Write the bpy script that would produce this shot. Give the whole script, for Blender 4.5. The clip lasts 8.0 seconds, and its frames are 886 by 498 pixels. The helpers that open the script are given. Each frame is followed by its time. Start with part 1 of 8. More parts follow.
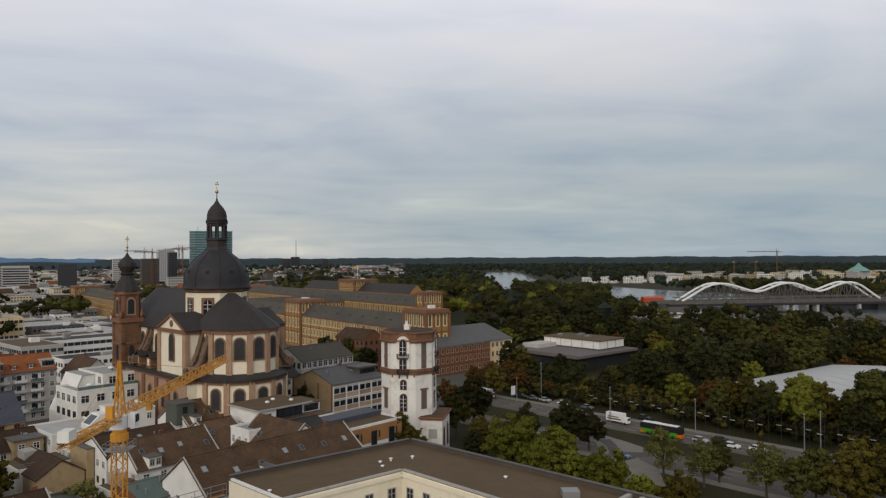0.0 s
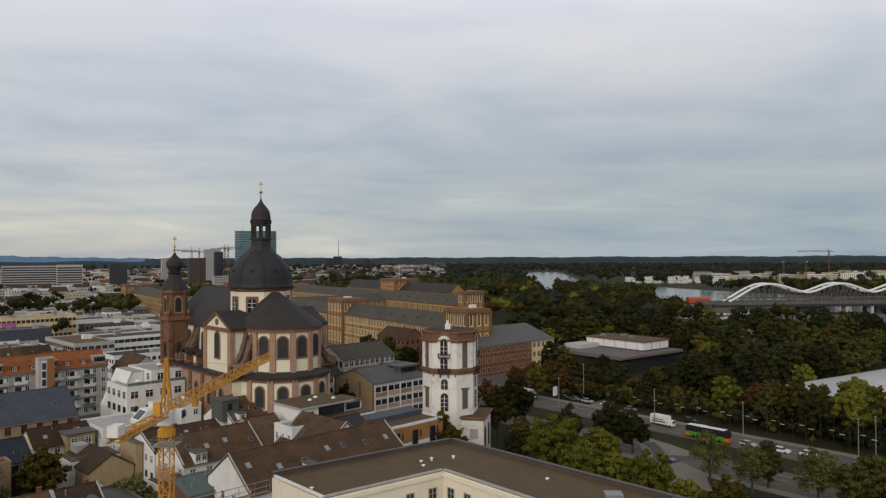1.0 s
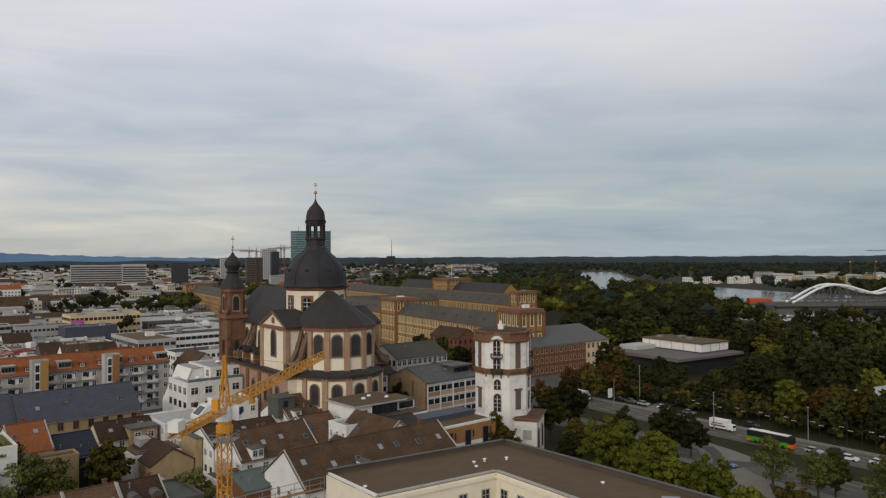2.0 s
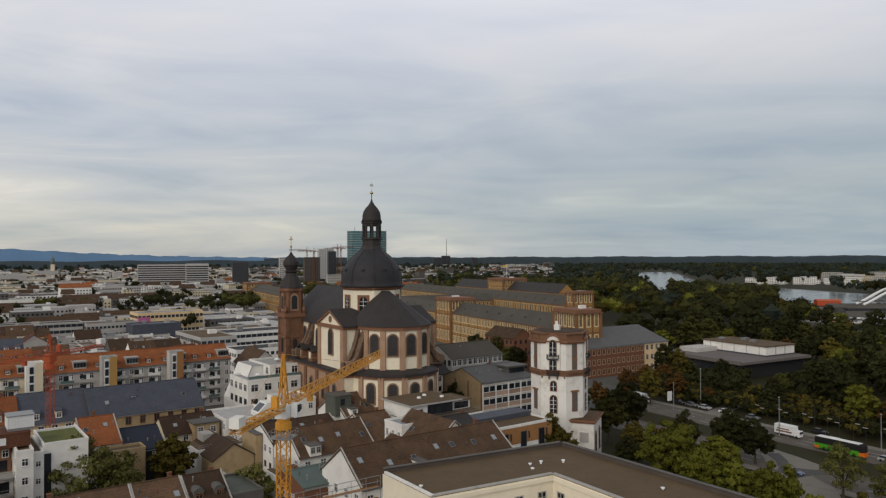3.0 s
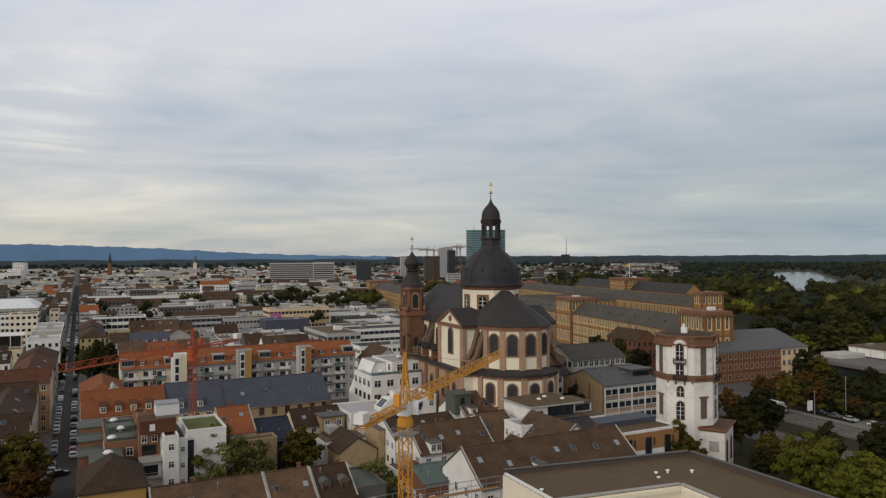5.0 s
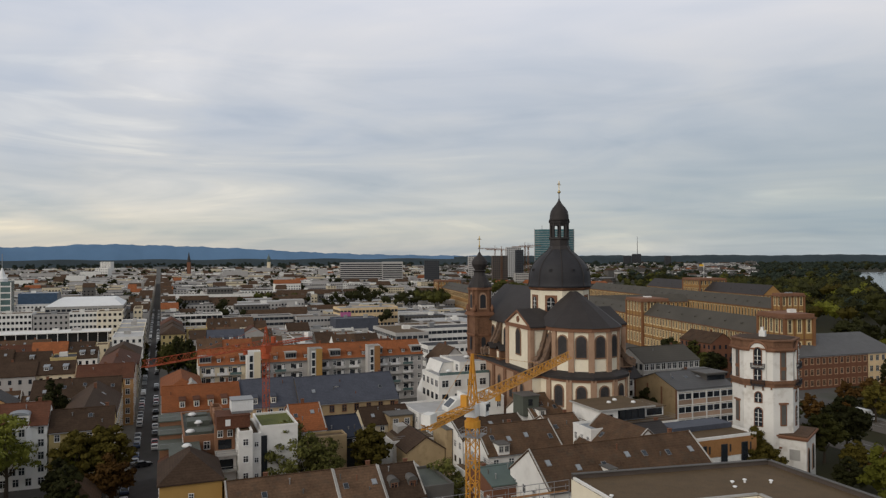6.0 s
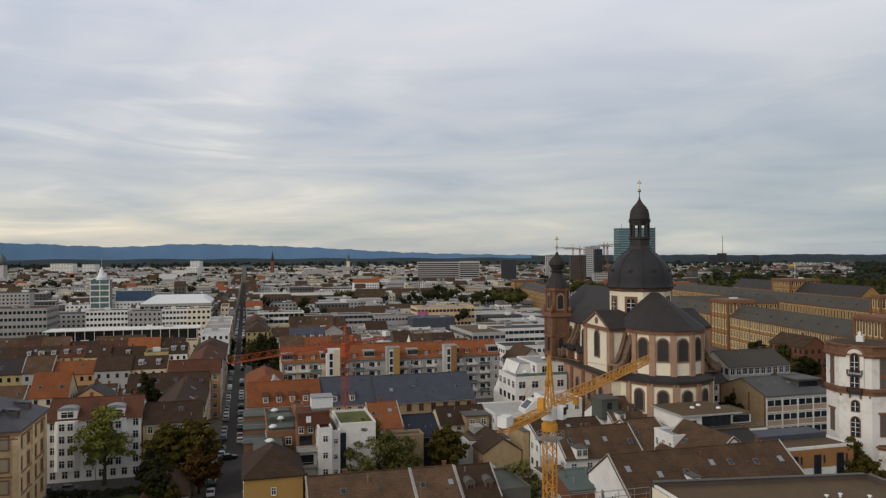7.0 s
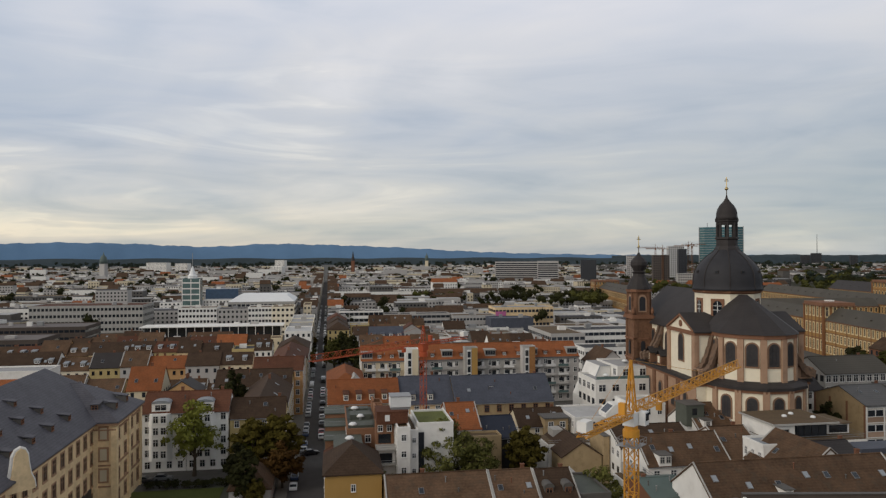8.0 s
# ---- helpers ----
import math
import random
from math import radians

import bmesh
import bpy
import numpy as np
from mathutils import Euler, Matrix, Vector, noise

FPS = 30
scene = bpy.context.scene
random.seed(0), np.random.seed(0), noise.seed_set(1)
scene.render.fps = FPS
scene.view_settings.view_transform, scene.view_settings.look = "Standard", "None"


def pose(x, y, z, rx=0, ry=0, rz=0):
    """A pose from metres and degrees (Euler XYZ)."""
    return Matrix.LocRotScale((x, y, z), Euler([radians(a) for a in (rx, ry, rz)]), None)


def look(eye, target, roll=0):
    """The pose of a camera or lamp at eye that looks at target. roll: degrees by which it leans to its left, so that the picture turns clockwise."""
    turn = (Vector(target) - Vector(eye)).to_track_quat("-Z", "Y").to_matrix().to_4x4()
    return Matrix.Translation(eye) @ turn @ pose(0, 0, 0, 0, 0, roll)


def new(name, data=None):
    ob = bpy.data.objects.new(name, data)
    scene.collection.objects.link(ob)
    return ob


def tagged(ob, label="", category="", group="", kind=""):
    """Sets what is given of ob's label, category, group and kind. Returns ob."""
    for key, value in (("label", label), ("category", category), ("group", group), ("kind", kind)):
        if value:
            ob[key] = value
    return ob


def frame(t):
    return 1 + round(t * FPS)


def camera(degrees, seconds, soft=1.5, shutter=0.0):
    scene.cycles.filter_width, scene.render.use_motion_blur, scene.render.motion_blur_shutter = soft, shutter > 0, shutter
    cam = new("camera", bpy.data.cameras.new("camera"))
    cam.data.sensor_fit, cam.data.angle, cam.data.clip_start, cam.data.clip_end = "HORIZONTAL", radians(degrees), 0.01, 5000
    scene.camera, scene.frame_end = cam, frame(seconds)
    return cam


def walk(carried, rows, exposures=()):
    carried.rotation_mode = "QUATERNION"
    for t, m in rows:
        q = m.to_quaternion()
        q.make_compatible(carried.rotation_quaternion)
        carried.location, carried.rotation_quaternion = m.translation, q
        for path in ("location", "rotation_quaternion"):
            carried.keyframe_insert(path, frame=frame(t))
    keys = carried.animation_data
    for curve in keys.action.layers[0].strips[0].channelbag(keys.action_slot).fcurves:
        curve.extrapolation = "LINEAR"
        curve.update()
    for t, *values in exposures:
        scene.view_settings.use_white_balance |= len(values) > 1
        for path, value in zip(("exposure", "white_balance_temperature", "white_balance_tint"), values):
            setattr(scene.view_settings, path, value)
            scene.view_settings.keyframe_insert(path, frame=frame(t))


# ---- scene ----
cam = camera(63.7, 8.0, soft=1.3)
EYE = 52.0
# seconds, place from the first eye (metres), yaw, pitch, roll (degrees)
ROWS = [
    (0.0, 0.00, 0.00, 0.00, 0.00, 0.70, 0.29),
    (0.5, 0.02, 0.17, -0.03, 1.50, 0.68, 0.27),
    (1.0, 0.03, 0.43, -0.03, 3.31, 0.68, 0.25),
    (1.5, 0.01, 0.73, -0.03, 5.39, 0.68, 0.25),
    (3.0, -0.20, 1.22, 0.04, 11.93, 0.66, 0.22),
    (3.5, -0.28, 1.33, 0.09, 14.21, 0.68, 0.18),
    (4.0, -0.36, 1.42, 0.13, 16.51, 0.64, 0.15),
    (4.5, -0.42, 1.52, 0.20, 18.95, 0.61, 0.19),
    (6.0, -0.47, 1.88, 0.53, 26.89, 0.57, 0.21),
    (6.5, -0.48, 2.05, 0.70, 29.95, 0.55, 0.21),
    (7.0, -0.53, 2.25, 0.82, 33.06, 0.53, 0.21),
    (7.5, -0.63, 2.45, 0.92, 36.18, 0.53, 0.20),
    (8.0, -0.78, 2.70, 1.02, 39.32, 0.52, 0.15),
]
walk(cam, [(t, pose(x, y, EYE + z, 90 + p, r, yaw)) for t, x, y, z, yaw, p, r in ROWS])

# ---- world: an overcast evening sky, thin stratus streaks, a pale warm strip low in the east ----
world = bpy.data.worlds.new("overcast_sky")
scene.world = world
world.use_nodes = True
wt = world.node_tree
wt.nodes.clear()


def wlink(a, b):
    wt.links.new(a, b)


def wmath(op, a, b=None, c=None, clamp=False):
    n = wt.nodes.new("ShaderNodeMath")
    n.operation, n.use_clamp = op, clamp
    for i, v in enumerate((a, b, c)):
        if v is None:
            continue
        if isinstance(v, (int, float)):
            n.inputs[i].default_value = v
        else:
            wlink(v, n.inputs[i])
    return n.outputs[0]


def wmix(f, a, b):
    n = wt.nodes.new("ShaderNodeMix")
    n.data_type = "RGBA"
    for sock, v in ((n.inputs[0], f), (n.inputs[6], a), (n.inputs[7], b)):
        if isinstance(v, (int, float)):
            sock.default_value = v
        elif isinstance(v, tuple):
            sock.default_value = (*v, 1)
        else:
            wlink(v, sock)
    return n.outputs[2]


def wramp(f, stops):
    n = wt.nodes.new("ShaderNodeValToRGB")
    wlink(f, n.inputs[0])
    while len(n.color_ramp.elements) < len(stops):
        n.color_ramp.elements.new(0.5)
    for e, (p, c) in zip(n.color_ramp.elements, stops):
        e.position, e.color = p, (*c, 1)
    return n.outputs[0]


def wnoise(vec, scale, detail, rough, dist=0.0):
    n = wt.nodes.new("ShaderNodeTexNoise")
    n.inputs["Scale"].default_value, n.inputs["Detail"].default_value = scale, detail
    n.inputs["Roughness"].default_value, n.inputs["Distortion"].default_value = rough, dist
    wlink(vec, n.inputs["Vector"])
    return n.outputs["Fac"]


SUN_AZ, SUN_EL = radians(196), radians(27)
wc = wt.nodes.new("ShaderNodeTexCoord").outputs["Generated"]
sep = wt.nodes.new("ShaderNodeSeparateXYZ")
wlink(wc, sep.inputs[0])
dx, dy, dz = sep.outputs
up = wmath("MAXIMUM", dz, 0.0)
# the cloud deck: a plane far above, on which the streaks lie
den = wmath("ADD", up, 0.15)
comb = wt.nodes.new("ShaderNodeCombineXYZ")
wlink(wmath("DIVIDE", dx, den), comb.inputs[0])
wlink(wmath("DIVIDE", dy, den), comb.inputs[1])
mp = wt.nodes.new("ShaderNodeMapping")
mp.inputs["Rotation"].default_value = (0, 0, radians(-24))
mp.inputs["Scale"].default_value = (0.66, 1.0, 1.0)
wlink(comb.outputs[0], mp.inputs["Vector"])
broad = wnoise(mp.outputs[0], 0.55, 3.0, 0.5, 1.1)
fine = wnoise(mp.outputs[0], 1.5, 4.0, 0.5, 1.2)
streak = wmath("ADD", wmath("MULTIPLY", broad, 0.7), wmath("MULTIPLY", fine, 0.3))
# from the bright eastern horizon over grey-blue to the pale deck overhead
east = wmath("MULTIPLY_ADD", dx, -0.95, 0.14, clamp=True)
tone_e = wramp(up, [(0.0, (0.68, 0.61, 0.52)), (0.035, (0.78, 0.72, 0.60)), (0.08, (0.69, 0.68, 0.65)), (0.16, (0.575, 0.61, 0.67)), (0.34, (0.72, 0.735, 0.79)), (0.6, (0.50, 0.51, 0.54)), (1.0, (0.36, 0.37, 0.39))])
tone_w = wramp(up, [(0.0, (0.36, 0.43, 0.48)), (0.04, (0.375, 0.445, 0.485)), (0.10, (0.435, 0.485, 0.51)), (0.20, (0.575, 0.597, 0.62)), (0.34, (0.85, 0.83, 0.855)), (0.6, (0.54, 0.55, 0.57)), (1.0, (0.38, 0.385, 0.40))])
base = wmix(east, tone_w, tone_e)
dark = wramp(streak, [(0.37, (0.80, 0.86, 0.92)), (0.47, (0.945, 0.965, 0.985)), (0.54, (1.02, 1.015, 1.0)), (0.64, (1.17, 1.135, 1.085))])
# thin wisps that lie flat above the horizon and fade out overhead
flat = wt.nodes.new("ShaderNodeCombineXYZ")
wlink(wmath("MULTIPLY", dx, 2.6), flat.inputs[0])
wlink(wmath("MULTIPLY", dy, 2.6), flat.inputs[1])
wlink(wmath("MULTIPLY", dz, 18.0), flat.inputs[2])
wisp = wnoise(flat.outputs[0], 1.1, 4.5, 0.55, 1.2)
fade = wmath("MULTIPLY_ADD", up, -2.6, 1.0, clamp=True)
wisp = wmath("MULTIPLY_ADD", wmath("SUBTRACT", wisp, 0.5), wmath("MULTIPLY", fade, wmath("MULTIPLY_ADD", east, 0.9, 0.5)), 0.5)
wisp = wramp(wisp, [(0.37, (0.85, 0.885, 0.93)), (0.5, (0.98, 0.985, 1.0)), (0.57, (1.03, 1.02, 1.01)), (0.64, (1.19, 1.15, 1.09))])
mul_b = wt.nodes.new("ShaderNodeMix")
mul_b.data_type, mul_b.blend_type = "RGBA", "MULTIPLY"
mul_b.inputs[0].default_value = 1.0
wlink(base, mul_b.inputs[6])
wlink(wisp, mul_b.inputs[7])
base = mul_b.outputs[2]
mul = wt.nodes.new("ShaderNodeMix")
mul.data_type, mul.blend_type = "RGBA", "MULTIPLY"
mul.inputs[0].default_value = 1.0
wlink(base, mul.inputs[6])
wlink(dark, mul.inputs[7])
sky = wt.nodes.new("ShaderNodeTexSky")
sky.sky_type, sky.sun_disc = "NISHITA", False
sky.sun_elevation, sky.sun_rotation = SUN_EL, SUN_AZ
bg_sky, bg_cloud = wt.nodes.new("ShaderNodeBackground"), wt.nodes.new("ShaderNodeBackground")
wlink(sky.outputs[0], bg_sky.inputs[0])
bg_sky.inputs[1].default_value = 0.06
wlink(mul.outputs[2], bg_cloud.inputs[0])
bg_cloud.inputs[1].default_value = 1.0
veil = wt.nodes.new("ShaderNodeMixShader")
veil.inputs[0].default_value = 0.94
wlink(bg_sky.outputs[0], veil.inputs[1])
wlink(bg_cloud.outputs[0], veil.inputs[2])
wout = wt.nodes.new("ShaderNodeOutputWorld")
wlink(veil.outputs[0], wout.inputs[0])

# the sun behind the cloud deck: wide and weak
sun = new("sun", bpy.data.lights.new("sun", "SUN"))
sun.data.energy, sun.data.angle, sun.data.color = 1.5, radians(50), (1.0, 0.92, 0.80)
sun.matrix_world = look((math.sin(SUN_AZ) * 300, math.cos(SUN_AZ) * 300, math.tan(SUN_EL) * 300), (0, 0, 0))
scene.view_settings.exposure = 0.0


# ---- materials ----
def material(name, color, rough=0.85, metal=0.0, vary=0.18, grain=0.12, scale=0.35, fine=9.0, bump=0.05, random_tone=0.0, rows=0.0, stain=(0.0, (0, 0, 0)), spec=0.16):
    """A procedural surface: broad stains, fine grain, a little relief; rows: courses of tiles, per metre of height."""
    m = bpy.data.materials.new(name)
    m.use_nodes = True
    nt = m.node_tree
    b = nt.nodes["Principled BSDF"]
    b.inputs["Roughness"].default_value, b.inputs["Metallic"].default_value = rough, metal
    b.inputs["Specular IOR Level"].default_value = spec
    geo = nt.nodes.new("ShaderNodeNewGeometry")

    def noise_at(s, d):
        n = nt.nodes.new("ShaderNodeTexNoise")
        n.inputs["Scale"].default_value, n.inputs["Detail"].default_value = s, d
        nt.links.new(geo.outputs["Position"], n.inputs["Vector"])
        return n.outputs["Fac"]

    def calc(op, x, y, z=None):
        n = nt.nodes.new("ShaderNodeMath")
        n.operation = op
        for i, v in enumerate((x, y, z)):
            if v is None:
                continue
            if isinstance(v, (int, float)):
                n.inputs[i].default_value = v
            else:
                nt.links.new(v, n.inputs[i])
        return n.outputs[0]

    broad, small = noise_at(scale, 3), noise_at(fine, 2)
    v = calc("MULTIPLY_ADD", calc("SUBTRACT", broad, 0.5), 2 * vary, 1.0)
    v = calc("MULTIPLY_ADD", calc("SUBTRACT", small, 0.5), 2 * grain, v)
    if random_tone:
        info = nt.nodes.new("ShaderNodeObjectInfo")
        v = calc("MULTIPLY", v, calc("MULTIPLY_ADD", info.outputs["Random"], random_tone, 1.0 - random_tone / 2))
    height = small
    if rows:
        sp = nt.nodes.new("ShaderNodeSeparateXYZ")
        nt.links.new(geo.outputs["Position"], sp.inputs[0])
        course = calc("FRACT", calc("MULTIPLY", sp.outputs[2], rows), 0.0)
        v = calc("MULTIPLY", v, calc("MULTIPLY_ADD", course, 0.22, 0.88))
        height = calc("ADD", small, course)
    col = nt.nodes.new("ShaderNodeMix")
    col.data_type, col.blend_type = "RGBA", "MULTIPLY"
    col.inputs[0].default_value = 1.0
    col.inputs[6].default_value = (*color, 1)
    nt.links.new(v, col.inputs[7])
    out = col.outputs[2]
    if stain[0]:
        mixer = nt.nodes.new("ShaderNodeMix")
        mixer.data_type = "RGBA"
        blot = nt.nodes.new("ShaderNodeMapRange")
        blot.inputs[1].default_value, blot.inputs[2].default_value = 0.52, 0.70
        blot.inputs[4].default_value = stain[0]
        nt.links.new(noise_at(scale * 2.3, 5), blot.inputs[0])
        nt.links.new(blot.outputs[0], mixer.inputs[0])
        nt.links.new(out, mixer.inputs[6])
        mixer.inputs[7].default_value = (*stain[1], 1)
        out = mixer.outputs[2]
    nt.links.new(out, b.inputs["Base Color"])
    if bump:
        bp = nt.nodes.new("ShaderNodeBump")
        bp.inputs["Strength"].default_value, bp.inputs["Distance"].default_value = 0.5, bump
        nt.links.new(height, bp.inputs["Height"])
        nt.links.new(bp.outputs[0], b.inputs["Normal"])
    return m


M = {
    "white": material("white_render", (0.72, 0.70, 0.66), vary=0.14, grain=0.04, stain=(0.25, (0.50, 0.47, 0.43))),
    "bright": material("bright_white_render", (0.82, 0.81, 0.78), vary=0.08, grain=0.04),
    "ivory": material("ivory_render", (0.74, 0.665, 0.52), vary=0.10, grain=0.04, stain=(0.2, (0.55, 0.47, 0.36))),
    "cream": material("cream_render", (0.58, 0.50, 0.36), vary=0.12, grain=0.05, random_tone=0.2),
    "ochre": material("ochre_render", (0.38, 0.23, 0.075), vary=0.12, grain=0.05),
    "arsenal": material("weathered_yellow_sandstone", (0.78, 0.59, 0.35), vary=0.26, grain=0.2, scale=0.3, fine=1.4, stain=(0.35, (0.42, 0.28, 0.16))),
    "brownstone": material("brown_sandstone_trim", (0.34, 0.205, 0.125), vary=0.35, grain=0.25, scale=0.4, fine=1.5),
    "beige": material("beige_sandstone", (0.66, 0.49, 0.29), vary=0.2, grain=0.10, stain=(0.3, (0.25, 0.18, 0.11))),
    "tan": material("weathered_tan_render", (0.36, 0.265, 0.15), vary=0.25, grain=0.1, stain=(0.45, (0.20, 0.145, 0.085))),
    "brown_panel": material("brown_concrete_panel", (0.085, 0.068, 0.058), vary=0.25, grain=0.12),
    "arsenal_slate": material("purple_grey_slate", (0.098, 0.094, 0.106), rough=0.6, vary=0.28, grain=0.30, fine=2.4, rows=3.0, bump=0.03),
    "grey": material("grey_render", (0.42, 0.40, 0.38), vary=0.12, random_tone=0.3),
    "concrete": material("concrete", (0.36, 0.345, 0.32), vary=0.2, stain=(0.35, (0.20, 0.19, 0.17))),
    "brick": material("red_brick", (0.170, 0.078, 0.047), vary=0.2, rows=4.0, grain=0.2),
    "rust": material("red_sandstone", (0.170, 0.090, 0.054), vary=0.35, grain=0.25, fine=2.0, stain=(0.6, (0.085, 0.045, 0.030))),
    "pink": material("pink_sandstone", (0.35, 0.225, 0.15), vary=0.2, grain=0.10, stain=(0.3, (0.24, 0.12, 0.07))),
    "surround": material("brown_window_surround", (0.235, 0.145, 0.095), vary=0.25, grain=0.15, stain=(0.4, (0.12, 0.08, 0.055))),
    "tower_white": material("weathered_white_tower_render", (0.70, 0.675, 0.63), vary=0.12, grain=0.05, scale=0.22, stain=(0.5, (0.42, 0.37, 0.31))),
    "dome_slate": material("blue_black_dome_slate", (0.034, 0.033, 0.036), rough=0.55, vary=0.25, grain=0.2, rows=3.0, bump=0.03),
    "palace": material("palace_yellow_stone", (0.31, 0.175, 0.065), vary=0.2, grain=0.08),
    "palace_stone": material("palace_pale_surround", (0.60, 0.475, 0.275), vary=0.2, grain=0.1),
    "palace_trim": material("palace_red_pilaster", (0.20, 0.095, 0.045), vary=0.25, grain=0.1),
    "terrace_brick": material("orange_brick", (0.26, 0.135, 0.078), vary=0.2, rows=4.0, grain=0.15),
    "grey_slate": material("pale_grey_slate", (0.098, 0.096, 0.096), rough=0.6, vary=0.25, grain=0.2, rows=3.0, bump=0.03),
    "navy": material("blue_black_sheet", (0.022, 0.026, 0.040), rough=0.5, vary=0.25, grain=0.15),
    "slate": material("dark_slate", (0.040, 0.035, 0.034), rough=0.6, vary=0.25, grain=0.2, rows=3.0, bump=0.03),
    "slate_blue": material("blue_grey_slate", (0.068, 0.073, 0.092), rough=0.6, vary=0.28, grain=0.30, fine=2.4, rows=3.0, bump=0.03),
    "brown_tile": material("brown_roof_tiles", (0.088, 0.052, 0.031), vary=0.55, grain=0.45, fine=2.4, rows=3.0, random_tone=0.6, stain=(0.45, (0.065, 0.052, 0.038))),
    "red_tile": material("orange_roof_tiles", (0.235, 0.080, 0.031), vary=0.3, grain=0.35, fine=2.4, rows=3.0, random_tone=0.3, stain=(0.35, (0.12, 0.06, 0.03))),
    "russet_tile": material("russet_roof_tiles", (0.10, 0.042, 0.025), vary=0.3, grain=0.35, fine=2.4, rows=3.0, random_tone=0.4, stain=(0.3, (0.08, 0.05, 0.035))),
    "gravel": material("gravel_roof", (0.116, 0.080, 0.047), vary=0.2, grain=0.25, fine=4.0, stain=(0.3, (0.07, 0.058, 0.04))),
    "pale_roof": material("pale_membrane_roof", (0.38, 0.375, 0.37), vary=0.15, random_tone=0.5, stain=(0.3, (0.3, 0.29, 0.27))),
    "dark_roof": material("bitumen_roof", (0.050, 0.050, 0.053), vary=0.25, random_tone=0.6),
    "metal_roof": material("zinc_sheet", (0.30, 0.32, 0.34), rough=0.45, metal=0.3, vary=0.15),
    "green_roof": material("copper_green_sheet", (0.10, 0.13, 0.12), rough=0.6, vary=0.2),
    "verdigris": material("verdigris_copper", (0.17, 0.31, 0.29), rough=0.6, vary=0.2),
    "sedum": material("sedum_roof", (0.12, 0.13, 0.04), vary=0.35, grain=0.4, fine=3.0),
    "glass": material("window_glass", (0.020, 0.024, 0.030), rough=0.08, vary=0.4, grain=0.0, scale=0.5, bump=0.0, random_tone=0.9, spec=0.6),
    "teal_glass": material("teal_curtain_glass", (0.045, 0.115, 0.13), rough=0.12, vary=0.3, grain=0.1, bump=0.0, spec=0.6),
    "pale_glass": material("pale_green_glass", (0.10, 0.155, 0.15), rough=0.15, vary=0.3, bump=0.0, spec=0.6),
    "blue_glass": material("blue_glass", (0.05, 0.085, 0.14), rough=0.15, vary=0.3, bump=0.0, spec=0.6),
    "frame": material("white_window_frame", (0.68, 0.67, 0.65), rough=0.5, vary=0.05, bump=0.0),
    "dark_frame": material("brown_stone_frame", (0.20, 0.10, 0.06), vary=0.15),
    "dark_metal": material("dark_metal", (0.05, 0.05, 0.055), rough=0.5, metal=0.5, vary=0.1, bump=0.0),
    "steel": material("galvanised_steel", (0.30, 0.30, 0.30), rough=0.45, metal=0.6, vary=0.1, bump=0.0),
    "gold": material("gilded_metal", (0.45, 0.34, 0.16), rough=0.4, metal=0.8, vary=0.1, bump=0.0),
    "crane_yellow": material("crane_yellow_paint", (0.56, 0.265, 0.040), rough=0.5, vary=0.15, stain=(0.25, (0.35, 0.15, 0.03)), bump=0.0),
    "crane_red": material("crane_red_paint", (0.40, 0.085, 0.035), rough=0.5, vary=0.15, bump=0.0),
    "white_paint": material("white_steel_paint", (0.72, 0.72, 0.71), rough=0.45, vary=0.08, bump=0.0),
    "wood": material("larch_cladding", (0.30, 0.15, 0.06), vary=0.2, grain=0.2, fine=2.0),
    "asphalt": material("asphalt", (0.085, 0.080, 0.077), vary=0.2, grain=0.2, fine=3.0),
    "avenue": material("worn_avenue_asphalt", (0.112, 0.098, 0.083), vary=0.2, grain=0.2, fine=3.0, scale=0.1, stain=(0.3, (0.06, 0.055, 0.05))),
    "paving": material("pale_paving", (0.19, 0.175, 0.15), vary=0.2, grain=0.15, fine=2.0),
    "line": material("road_marking", (0.38, 0.37, 0.35), vary=0.3, bump=0.0),
    "grass": material("lawn_grass", (0.026, 0.024, 0.008), vary=0.35, grain=0.35, scale=0.08, fine=1.5, stain=(0.4, (0.045, 0.034, 0.018))),
    "bark": material("bark", (0.065, 0.050, 0.036), vary=0.25, grain=0.3, fine=6.0),
    "tyre": material("tyre_rubber", (0.018, 0.018, 0.018), vary=0.1, bump=0.0),
    # the blue is distance haze mixed into the hills' base colour
    "hills": material("haze_blue_hills", (0.105, 0.185, 0.295), vary=0.18, grain=0.05, scale=0.004, fine=0.03, bump=0.0, spec=0.1),
    # bluish cast stands for the haze over the far forest, painted in
    "far_wood": material("haze_tinted_woods", (0.029, 0.042, 0.048), vary=0.35, grain=0.3, scale=0.006, fine=0.05, bump=0.0, spec=0.1),
    "palace_roof": material("weathered_slate_roof", (0.074, 0.066, 0.054), rough=0.7, vary=0.3, grain=0.2, scale=0.1, rows=2.0),
    "deck": material("weathered_parking_deck", (0.15, 0.132, 0.125), vary=0.2, scale=0.05),
    "lawn": material("mown_lawn", (0.075, 0.088, 0.022), vary=0.25, grain=0.3, scale=0.2, fine=2.0),
    "green_slate": material("green_grey_sheet", (0.085, 0.092, 0.075), rough=0.6, vary=0.3),
    "weathered": material("weathered_scroll_stone", (0.150, 0.098, 0.068), vary=0.4, grain=0.35, fine=1.6, stain=(0.6, (0.065, 0.055, 0.05))),
    "yellow": material("yellow_render", (0.46, 0.36, 0.17), vary=0.15, grain=0.06, stain=(0.25, (0.3, 0.23, 0.12))),
    "peach": material("peach_render", (0.47, 0.28, 0.13), vary=0.15, grain=0.06),
